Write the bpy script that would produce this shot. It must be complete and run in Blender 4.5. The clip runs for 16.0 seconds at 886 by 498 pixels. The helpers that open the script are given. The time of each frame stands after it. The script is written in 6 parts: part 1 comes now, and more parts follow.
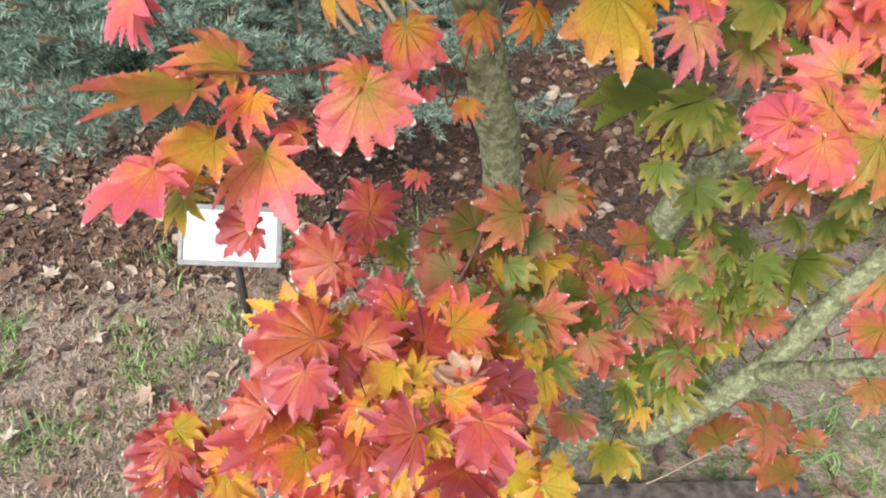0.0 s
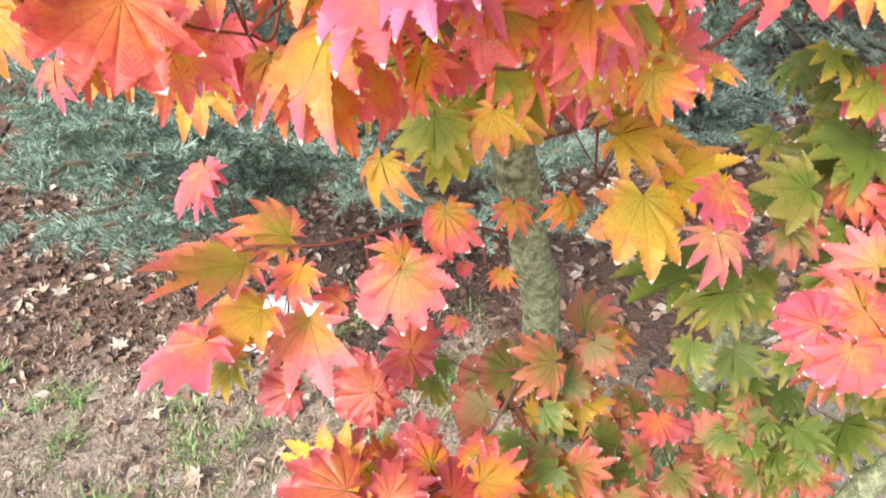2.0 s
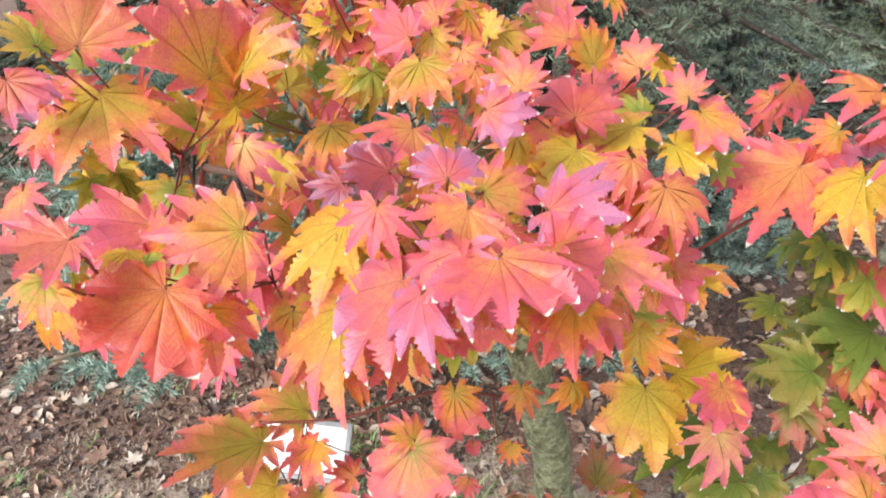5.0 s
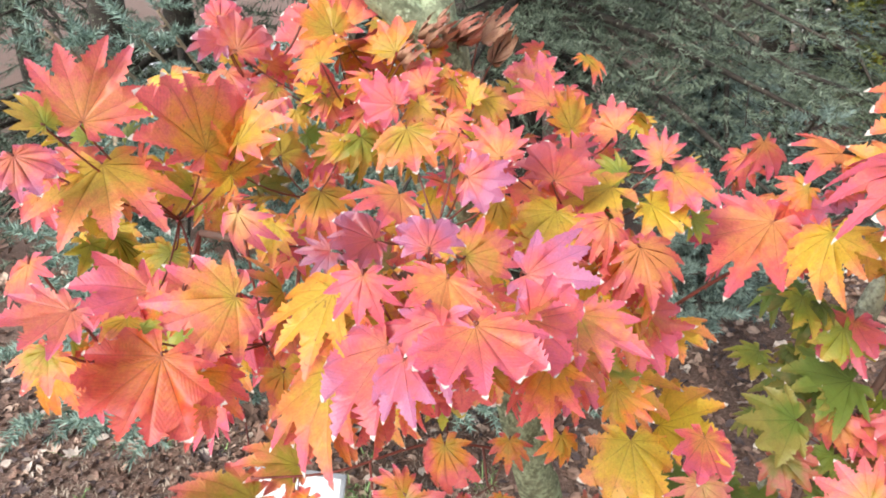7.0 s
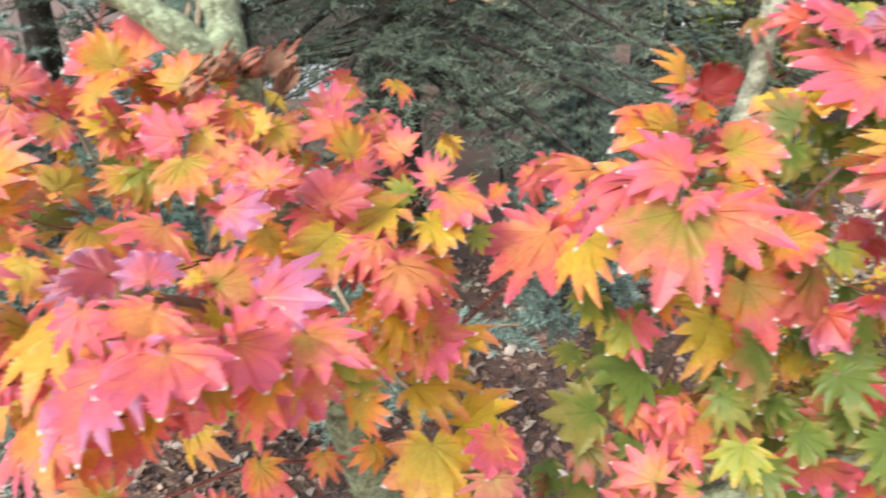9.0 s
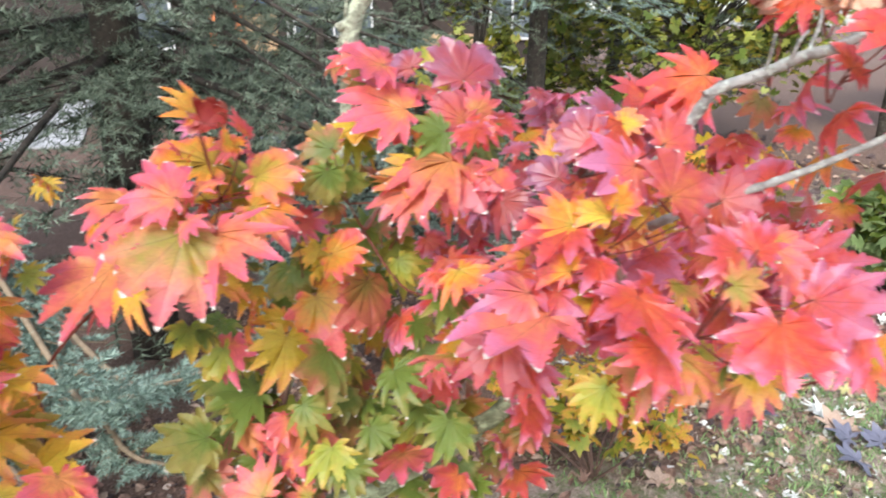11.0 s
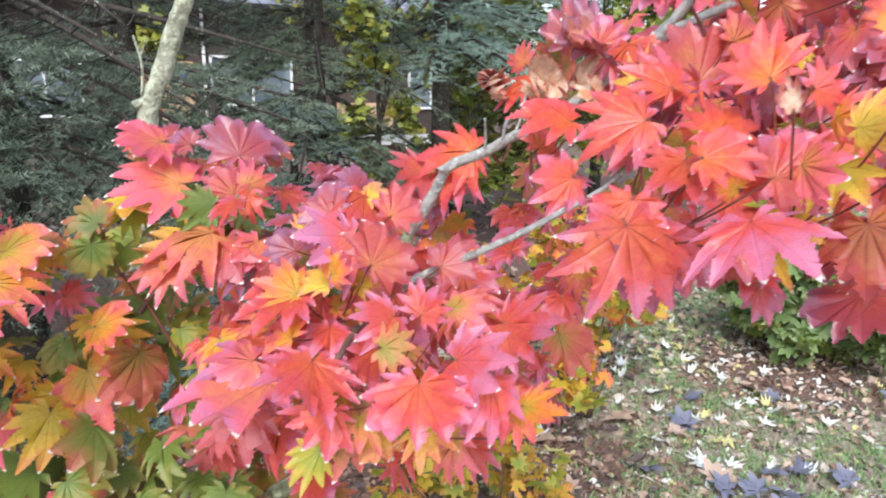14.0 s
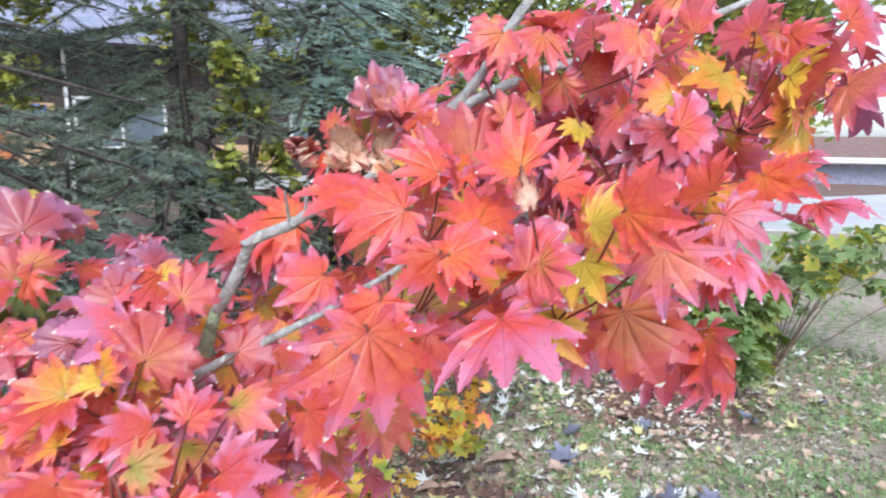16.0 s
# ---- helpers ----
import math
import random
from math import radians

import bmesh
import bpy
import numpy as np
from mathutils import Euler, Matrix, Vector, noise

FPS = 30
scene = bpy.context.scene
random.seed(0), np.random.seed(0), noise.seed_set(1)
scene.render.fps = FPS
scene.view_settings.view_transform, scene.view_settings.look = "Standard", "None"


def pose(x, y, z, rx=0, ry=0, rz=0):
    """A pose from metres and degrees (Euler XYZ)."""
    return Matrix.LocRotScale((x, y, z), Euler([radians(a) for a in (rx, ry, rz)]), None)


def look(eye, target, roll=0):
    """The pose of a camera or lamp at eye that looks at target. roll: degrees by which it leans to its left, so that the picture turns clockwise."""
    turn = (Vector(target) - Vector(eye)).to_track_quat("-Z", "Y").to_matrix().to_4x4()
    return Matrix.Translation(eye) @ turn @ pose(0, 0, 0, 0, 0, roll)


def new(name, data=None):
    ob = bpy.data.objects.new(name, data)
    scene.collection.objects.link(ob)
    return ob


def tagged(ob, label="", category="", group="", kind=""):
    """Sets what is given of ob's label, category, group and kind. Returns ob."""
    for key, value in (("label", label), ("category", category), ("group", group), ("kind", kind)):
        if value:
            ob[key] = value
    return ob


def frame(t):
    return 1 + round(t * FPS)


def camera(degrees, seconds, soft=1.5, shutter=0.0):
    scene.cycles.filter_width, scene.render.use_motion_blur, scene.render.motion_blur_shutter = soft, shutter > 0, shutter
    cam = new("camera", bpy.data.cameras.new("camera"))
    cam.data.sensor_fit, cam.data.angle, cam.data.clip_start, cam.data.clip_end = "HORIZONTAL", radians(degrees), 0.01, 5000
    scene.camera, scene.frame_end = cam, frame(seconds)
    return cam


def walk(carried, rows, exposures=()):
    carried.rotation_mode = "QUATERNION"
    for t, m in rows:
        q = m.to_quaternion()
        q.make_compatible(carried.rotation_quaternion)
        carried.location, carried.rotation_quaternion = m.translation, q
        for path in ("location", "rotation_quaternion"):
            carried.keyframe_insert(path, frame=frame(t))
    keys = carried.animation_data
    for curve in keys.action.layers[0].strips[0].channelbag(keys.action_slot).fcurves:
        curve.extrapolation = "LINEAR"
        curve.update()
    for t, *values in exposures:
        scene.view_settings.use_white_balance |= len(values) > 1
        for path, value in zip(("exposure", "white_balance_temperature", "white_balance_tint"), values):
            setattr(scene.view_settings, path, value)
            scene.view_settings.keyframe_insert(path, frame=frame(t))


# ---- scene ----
cam = camera(66.6, 16.0, soft=1.9, shutter=0.5)
PATH = [
    (0, (0.037, 0.094, 1.486), (0.082, 1.638, 0.215), -0.2),
    (0.5, (0.043, 0.099, 1.52), (0.066, 1.667, 0.278), -0.4),
    (1, (0.052, 0.108, 1.548), (0.004, 1.708, 0.348), -0.9),
    (1.5, (0.059, 0.125, 1.571), (-0.044, 1.745, 0.403), -1.2),
    (2, (0.066, 0.137, 1.595), (-0.07, 1.784, 0.469), -1.0),
    (2.5, (0.067, 0.144, 1.609), (-0.101, 1.817, 0.527), -0.8),
    (3, (0.069, 0.145, 1.631), (-0.126, 1.837, 0.582), -0.9),
    (3.5, (0.067, 0.149, 1.647), (-0.14, 1.86, 0.632), -0.7),
    (4, (0.069, 0.153, 1.663), (-0.142, 1.884, 0.684), -0.6),
    (4.5, (0.071, 0.156, 1.68), (-0.137, 1.909, 0.741), -0.7),
    (5, (0.076, 0.155, 1.693), (-0.13, 1.934, 0.803), -1.0),
    (5.2, (0.078, 0.154, 1.698), (-0.127, 1.941, 0.825), -1.0),
    (7.5, (0.091, 0.139, 1.714), (-0.093, 1.979, 0.951), -1.7),
    (8, (0.106, 0.136, 1.716), (-0.041, 1.981, 0.957), -1.7),
    (8.5, (0.144, 0.128, 1.724), (0.067, 1.979, 0.97), -1.6),
    (9, (0.198, 0.116, 1.731), (0.277, 1.97, 0.986), -1.1),
    (9.5, (0.264, 0.098, 1.736), (0.526, 1.941, 1.003), -0.5),
    (10, (0.313, 0.081, 1.738), (0.75, 1.897, 1.024), -0.1),
    (10.2, (0.327, 0.071, 1.739), (0.832, 1.874, 1.035), -0.0),
    (12.3, (0.588, -0.063, 1.703), (1.348, 1.711, 1.179), 0.0),
    (12.5, (0.589, -0.071, 1.705), (1.374, 1.695, 1.188), 0.0),
    (13, (0.58, -0.079, 1.72), (1.394, 1.677, 1.216), 0.0),
    (13.5, (0.574, -0.079, 1.73), (1.412, 1.671, 1.244), 0.3),
    (14, (0.591, -0.085, 1.742), (1.463, 1.658, 1.291), 0.6),
    (14.5, (0.618, -0.097, 1.751), (1.548, 1.624, 1.334), 0.7),
    (15, (0.636, -0.109, 1.759), (1.625, 1.586, 1.372), 0.4),
    (15.5, (0.658, -0.112, 1.761), (1.709, 1.551, 1.402), 0.3),
    (16, (0.681, -0.095, 1.772), (1.839, 1.5, 1.436), 0.3),
]
walk(cam, [(t, look(eye, target, roll)) for t, eye, target, roll in PATH],
     [(0, 0.78, 6900, 10), (1, 0.96, 6850, 10), (2, 1.28, 6800, 10), (3.5, 1.22, 6700, 10), (5, 1.02, 6600, 10), (8, 1.03, 6500, 10), (9.5, 1.03, 6400, 10),
      (13, 0.96, 6080, 10), (14.5, 0.90, 5930, 10), (16, 0.88, 5680, 10)])

# ---- light ----
SUN_EL, SUN_AZ = 42.0, 215.0
world = bpy.data.worlds.new("sky")
scene.world = world
world.use_nodes = True
wn = world.node_tree.nodes
sky = wn.new("ShaderNodeTexSky")
sky.sky_type, sky.sun_disc = "NISHITA", False
sky.sun_elevation, sky.sun_rotation = radians(SUN_EL), radians(SUN_AZ)
sky.air_density, sky.dust_density, sky.ozone_density = 1.0, 1.2, 1.0
haze = wn.new("ShaderNodeHueSaturation")
haze.inputs["Saturation"].default_value = 0.5
world.node_tree.links.new(sky.outputs[0], haze.inputs["Color"])
world.node_tree.links.new(haze.outputs[0], wn["Background"].inputs[0])
wn["Background"].inputs[1].default_value = 0.15
sun = new("sun", bpy.data.lights.new("sun", "SUN"))
sun.data.energy, sun.data.angle, sun.data.color = 1.5, radians(22), (1.0, 0.96, 0.9)
sun.rotation_euler = Euler((radians(90 - SUN_EL), 0, radians(180 - SUN_AZ)))


# ---- materials ----
def material(name):
    m = bpy.data.materials.new(name)
    m.use_nodes = True
    nt = m.node_tree
    return m, nt, nt.nodes["Principled BSDF"], nt.nodes["Material Output"]


def node(nt, kind, **values):
    n = nt.nodes.new(kind)
    for key, v in values.items():
        if key in n.inputs:
            n.inputs[key].default_value = v
    return n


def link(nt, a, b):
    nt.links.new(a, b)


def calc(nt, op, a, b=0.0, clamp=False):
    n = nt.nodes.new("ShaderNodeMath")
    n.operation, n.use_clamp = op, clamp
    for i, v in enumerate((a, b)):
        if isinstance(v, (int, float)):
            n.inputs[i].default_value = v
        else:
            nt.links.new(v, n.inputs[i])
    return n.outputs[0]


def ramp(nt, fac, stops):
    n = nt.nodes.new("ShaderNodeValToRGB")
    el = n.color_ramp.elements
    while len(el) < len(stops):
        el.new(0.5)
    for e, (p, c) in zip(el, stops):
        e.position, e.color = p, (*c, 1)
    nt.links.new(fac, n.inputs[0])
    return n.outputs[0]


def mix(nt, fac, a, b, blend="MIX"):
    n = nt.nodes.new("ShaderNodeMix")
    n.data_type, n.blend_type = "RGBA", blend
    for sock, v in ((n.inputs[0], fac), (n.inputs[6], a), (n.inputs[7], b)):
        if isinstance(v, (int, float)):
            sock.default_value = v
        elif isinstance(v, tuple):
            sock.default_value = (*v, 1)
        else:
            nt.links.new(v, sock)
    return n.outputs[2]


def noise_tex(nt, scale, detail=3.0, vec=None, rough=0.55):
    n = node(nt, "ShaderNodeTexNoise", Scale=scale, Detail=detail, Roughness=rough)
    if vec is not None:
        nt.links.new(vec, n.inputs["Vector"])
    return n.outputs["Fac"]


def bump(nt, bsdf, height, strength, distance=0.01):
    n = node(nt, "ShaderNodeBump", Strength=strength, Distance=distance)
    nt.links.new(height, n.inputs["Height"])
    nt.links.new(n.outputs[0], bsdf.inputs["Normal"])


def objcoord(nt):
    return nt.nodes.new("ShaderNodeTexCoord").outputs["Object"]


def leaf_material(name, centre, middle, tip, rough=0.42, thru=0.30, pale=0.78, spots=0.0, gloss=0.55):
    """Autumn leaf: colour runs from the petiole to the lobe tips, with veins, blotches and bleached tips."""
    m, nt, b, out = material(name)
    at = nt.nodes.new("ShaderNodeAttribute")
    at.attribute_name = "leaf"
    sep = nt.nodes.new("ShaderNodeSeparateColor")
    link(nt, at.outputs["Color"], sep.inputs[0])
    r, v, h = sep.outputs
    pl = nt.nodes.new("ShaderNodeAttribute")
    pl.attribute_name = "blade"
    blade = pl.outputs["Vector"]
    info = nt.nodes.new("ShaderNodeObjectInfo")
    geo = nt.nodes.new("ShaderNodeNewGeometry")
    rnd = calc(nt, "FRACT", calc(nt, "ADD", info.outputs["Random"], geo.outputs["Random Per Island"]))
    shift = nt.nodes.new("ShaderNodeVectorMath")
    shift.operation = "ADD"
    link(nt, blade, shift.inputs[0])
    comb = nt.nodes.new("ShaderNodeCombineXYZ")
    link(nt, calc(nt, "MULTIPLY", rnd, 37.0), comb.inputs[2])
    link(nt, calc(nt, "MULTIPLY", rnd, 11.0), comb.inputs[0])
    link(nt, comb.outputs[0], shift.inputs[1])
    vec = shift.outputs[0]
    big = noise_tex(nt, 1.3, 2.0, vec)
    blot = noise_tex(nt, 4.2, 4.0, vec, 0.65)
    fine = noise_tex(nt, 11.0, 5.0, vec, 0.65)
    speck = noise_tex(nt, 46.0, 2.0, vec)
    pos = calc(nt, "ADD", r, calc(nt, "MULTIPLY", calc(nt, "SUBTRACT", big, 0.5), 1.2))
    pos = calc(nt, "ADD", pos, calc(nt, "MULTIPLY", calc(nt, "SUBTRACT", blot, 0.5), 0.85))
    pos = calc(nt, "ADD", pos, calc(nt, "MULTIPLY", calc(nt, "SUBTRACT", rnd, 0.5), 0.45))
    pos = calc(nt, "ADD", pos, calc(nt, "MULTIPLY", calc(nt, "SUBTRACT", h, 0.5), 0.22), clamp=True)
    col = ramp(nt, pos, [(0.10, centre), (0.51, middle), (0.92, tip)])
    hsv = node(nt, "ShaderNodeHueSaturation")
    link(nt, calc(nt, "ADD", 0.5, calc(nt, "MULTIPLY", calc(nt, "SUBTRACT", fine, 0.5), 0.05)), hsv.inputs["Hue"])
    link(nt, calc(nt, "ADD", 0.72, calc(nt, "MULTIPLY", calc(nt, "ADD", fine, calc(nt, "FRACT", calc(nt, "MULTIPLY", rnd, 7.3))), 0.28)), hsv.inputs["Value"])
    link(nt, col, hsv.inputs["Color"])
    col = hsv.outputs[0]
    col = mix(nt, ramp(nt, speck, [(0.36, (0.55, 0.55, 0.55)), (0.60, (0, 0, 0))]), col, mix(nt, 0.35, col, (0.30, 0.16, 0.10), "MULTIPLY"))
    if spots:
        sp = calc(nt, "GREATER_THAN", noise_tex(nt, 16.0, 2.0, vec), 0.70)
        col = mix(nt, calc(nt, "MULTIPLY", sp, spots), col, (0.22, 0.07, 0.02))
    vein = calc(nt, "LESS_THAN", v, calc(nt, "SUBTRACT", 0.048, calc(nt, "MULTIPLY", r, 0.036)))
    rib = node(nt, "ShaderNodeTexWave", Scale=4.6, Distortion=2.2, Detail=1.5)
    rw = nt.nodes.new("ShaderNodeCombineXYZ")
    link(nt, calc(nt, "SUBTRACT", calc(nt, "MULTIPLY", r, 1.6), calc(nt, "MULTIPLY", v, 0.42)), rw.inputs[0])
    link(nt, rw.outputs[0], rib.inputs["Vector"])
    vein = calc(nt, "MAXIMUM", vein, calc(nt, "MULTIPLY", calc(nt, "GREATER_THAN", rib.outputs["Fac"], 0.93), 0.45))
    col = mix(nt, calc(nt, "MULTIPLY", vein, 0.62), col, mix(nt, 0.55, col, (0.12, 0.03, 0.015), "MULTIPLY"))
    dry = calc(nt, "MULTIPLY", calc(nt, "GREATER_THAN", r, 0.948), calc(nt, "GREATER_THAN", h, 1.0 - pale))
    col = mix(nt, dry, col, (0.80, 0.74, 0.66))
    link(nt, col, b.inputs["Base Color"])
    b.inputs["Roughness"].default_value = rough
    link(nt, calc(nt, "ADD", rough - 0.1, calc(nt, "MULTIPLY", fine, 0.25)), b.inputs["Roughness"])
    b.inputs["Specular IOR Level"].default_value = gloss
    side = node(nt, "ShaderNodeTexWave", Scale=3.2, Distortion=1.5, Detail=1.0)
    wv = nt.nodes.new("ShaderNodeCombineXYZ")
    link(nt, calc(nt, "SUBTRACT", calc(nt, "MULTIPLY", r, 1.6), calc(nt, "MULTIPLY", v, 0.35)), wv.inputs[0])
    link(nt, wv.outputs[0], side.inputs["Vector"])
    hgt = calc(nt, "ADD", calc(nt, "MULTIPLY", side.outputs["Fac"], 0.10), calc(nt, "MULTIPLY", calc(nt, "MINIMUM", v, 0.22), 2.0))
    hgt = calc(nt, "ADD", hgt, calc(nt, "MULTIPLY", fine, 0.55))
    bump(nt, b, hgt, 0.55, 0.0012)
    tr = nt.nodes.new("ShaderNodeBsdfTranslucent")
    link(nt, col, tr.inputs["Color"])
    ms = nt.nodes.new("ShaderNodeMixShader")
    ms.inputs[0].default_value = thru
    link(nt, b.outputs[0], ms.inputs[1])
    link(nt, tr.outputs[0], ms.inputs[2])
    link(nt, ms.outputs[0], out.inputs[0])
    return m


LEAF = {
    "P": leaf_material("leaf_pink", (0.84, 0.33, 0.11), (0.87, 0.18, 0.16), (0.84, 0.165, 0.245)),
    # lilac tips: part of the leaves' mauve sky sheen is put into the colour
    "R": leaf_material("leaf_red", (0.74, 0.12, 0.045), (0.74, 0.092, 0.092), (0.72, 0.21, 0.34), rough=0.36, gloss=0.8, pale=0.4),
    "O": leaf_material("leaf_orange", (0.62, 0.40, 0.05), (0.86, 0.32, 0.05), (0.86, 0.17, 0.16), spots=0.6),
    "Y": leaf_material("leaf_yellow", (0.70, 0.53, 0.055), (0.88, 0.55, 0.07), (0.88, 0.34, 0.14), spots=0.5),
    "T": leaf_material("leaf_gold_pink", (0.62, 0.43, 0.06), (0.87, 0.32, 0.11), (0.84, 0.18, 0.25)),
    "Q": leaf_material("leaf_olive", (0.42, 0.34, 0.045), (0.78, 0.29, 0.12), (0.85, 0.21, 0.23)),
    "V": leaf_material("leaf_brick", (0.34, 0.25, 0.06), (0.56, 0.21, 0.085), (0.66, 0.16, 0.13)),
    "W": leaf_material("leaf_green_red", (0.17, 0.22, 0.04), (0.31, 0.23, 0.06), (0.56, 0.16, 0.11)),
    "G": leaf_material("leaf_green", (0.165, 0.24, 0.038), (0.19, 0.265, 0.045), (0.36, 0.32, 0.075), pale=0.3),
    "L": leaf_material("leaf_lime", (0.30, 0.38, 0.055), (0.45, 0.46, 0.06), (0.68, 0.46, 0.09), pale=0.3),
    "M": leaf_material("leaf_maroon", (0.50, 0.08, 0.07), (0.45, 0.075, 0.10), (0.42, 0.15, 0.25), rough=0.33, gloss=0.95, pale=0.5),
    "K": leaf_material("leaf_rose_red", (0.74, 0.20, 0.06), (0.68, 0.10, 0.09), (0.60, 0.12, 0.15), rough=0.4, gloss=0.95, pale=0.45),
    "U": leaf_material("leaf_pink_mauve", (0.82, 0.24, 0.14), (0.80, 0.16, 0.20), (0.62, 0.21, 0.37), rough=0.38, gloss=0.7),
    "S": leaf_material("leaf_vermilion", (0.84, 0.22, 0.04), (0.84, 0.125, 0.06), (0.80, 0.12, 0.13), rough=0.38, gloss=0.6, pale=0.35),
    "A": leaf_material("leaf_yellow_pink", (0.88, 0.62, 0.22), (0.88, 0.38, 0.20), (0.84, 0.20, 0.28)),
    "D": leaf_material("leaf_dry_tan", (0.66, 0.30, 0.15), (0.84, 0.64, 0.48), (0.58, 0.17, 0.12), rough=0.7, spots=0.5, thru=0.15),
    "B": leaf_material("leaf_dry_brown", (0.34, 0.16, 0.09), (0.52, 0.30, 0.19), (0.38, 0.13, 0.09), rough=0.7, thru=0.12, spots=0.5),
    "E": leaf_material("leaf_dry_red", (0.30, 0.025, 0.02), (0.34, 0.035, 0.025), (0.60, 0.26, 0.20), rough=0.6, thru=0.12),
}
FRESH = leaf_material("leaf_fresh_green", (0.25, 0.36, 0.13), (0.29, 0.41, 0.16), (0.42, 0.50, 0.24), pale=0.3)
LEAF_WORDS = {
    "P": "pink leaf", "R": "scarlet leaf", "O": "orange leaf with red tips", "Y": "golden yellow leaf", "T": "gold leaf with pink tips",
    "Q": "olive leaf turning orange", "V": "brick red leaf", "W": "green leaf reddening at the tips", "G": "green leaf", "L": "lime green leaf",
    "M": "maroon leaf", "K": "rose red leaf with purplish tips", "D": "dry curled tan leaf", "U": "pink leaf with mauve tips", "S": "vermilion leaf", "A": "pink leaf with a pale yellow middle", "E": "dry curled dark red leaf", "B": "dry curled brown leaf",
}


def bark_material(name, dark, light, lichen, amount, scale=1.0):
    m, nt, b, out = material(name)
    co = objcoord(nt)
    n1 = noise_tex(nt, 48 * scale, 7.0, co, 0.72)
    n2 = noise_tex(nt, 190 * scale, 3.0, co)
    n3 = noise_tex(nt, 75 * scale, 6.0, co, 0.75)
    col = ramp(nt, n1, [(0.36, dark), (0.62, light)])
    col = mix(nt, ramp(nt, n3, [(0.60 - amount * 0.14, (0, 0, 0)), (0.64 - amount * 0.06, (1, 1, 1))]), col, lichen)
    col = mix(nt, calc(nt, "MULTIPLY", calc(nt, "GREATER_THAN", n2, 0.66), 0.6), col, (0.52, 0.56, 0.42))
    link(nt, col, b.inputs["Base Color"])
    b.inputs["Roughness"].default_value = 0.9
    bump(nt, b, calc(nt, "ADD", n1, calc(nt, "MULTIPLY", n2, 0.6)), 1.0, 0.006)
    return m


PALEBARK = bark_material("pale_lichen_bark", (0.17, 0.17, 0.11), (0.44, 0.44, 0.33), (0.60, 0.64, 0.46), 0.9)
LICHEN = bark_material("lichen_bark", (0.11, 0.12, 0.065), (0.31, 0.34, 0.21), (0.45, 0.52, 0.32), 0.9)
GREYBARK = bark_material("grey_bark", (0.24, 0.23, 0.21), (0.50, 0.49, 0.46), (0.60, 0.65, 0.57), 0.5)
DARKBARK = bark_material("conifer_bark", (0.02, 0.016, 0.012), (0.07, 0.055, 0.042), (0.10, 0.11, 0.08), 0.2, 0.3)


def plain(name, colour, rough=0.6, scale=20.0, vary=0.25, metal=0.0, strength=0.2):
    m, nt, b, out = material(name)
    co = objcoord(nt)
    n = noise_tex(nt, scale, 5.0, co)
    dark = tuple(c * (1 - vary) for c in colour)
    light = tuple(min(1, c * (1 + vary)) for c in colour)
    link(nt, ramp(nt, n, [(0.3, dark), (0.7, light)]), b.inputs["Base Color"])
    b.inputs["Roughness"].default_value, b.inputs["Metallic"].default_value = rough, metal
    bump(nt, b, noise_tex(nt, scale * 4, 3.0, co), strength, 0.003)
    return m


SPRUCETWIG = plain("tan_spruce_twig", (0.36, 0.27, 0.18), 0.8, 60)
STEM = plain("red_stem", (0.20, 0.05, 0.035), 0.5, 60)
TWIG = plain("brown_twig", (0.17, 0.10, 0.075), 0.7, 60)


def needle_material(name, dark, light):
    m, nt, b, out = material(name)
    geo = nt.nodes.new("ShaderNodeNewGeometry")
    n = noise_tex(nt, 4.0, 3.0, objcoord(nt))
    f = calc(nt, "ADD", calc(nt, "MULTIPLY", geo.outputs["Random Per Island"], 0.6), calc(nt, "MULTIPLY", n, 0.5))
    link(nt, ramp(nt, f, [(0.25, dark), (0.80, light)]), b.inputs["Base Color"])
    b.inputs["Roughness"].default_value = 0.55
    return m


BLUE = needle_material("blue_needles", (0.085, 0.135, 0.108), (0.42, 0.56, 0.46))
TEAL = needle_material("teal_needles", (0.060, 0.095, 0.08), (0.29, 0.38, 0.32))
GREEN = needle_material("green_needles", (0.050, 0.074, 0.048), (0.24, 0.295, 0.205))
FARGREEN = needle_material("far_needles", (0.035, 0.055, 0.038), (0.18, 0.23, 0.155))
DARKGREEN = needle_material("shaded_needles", (0.042, 0.064, 0.040), (0.25, 0.31, 0.19))
YEW = needle_material("yellow_green_leaves", (0.10, 0.14, 0.03), (0.42, 0.44, 0.09))


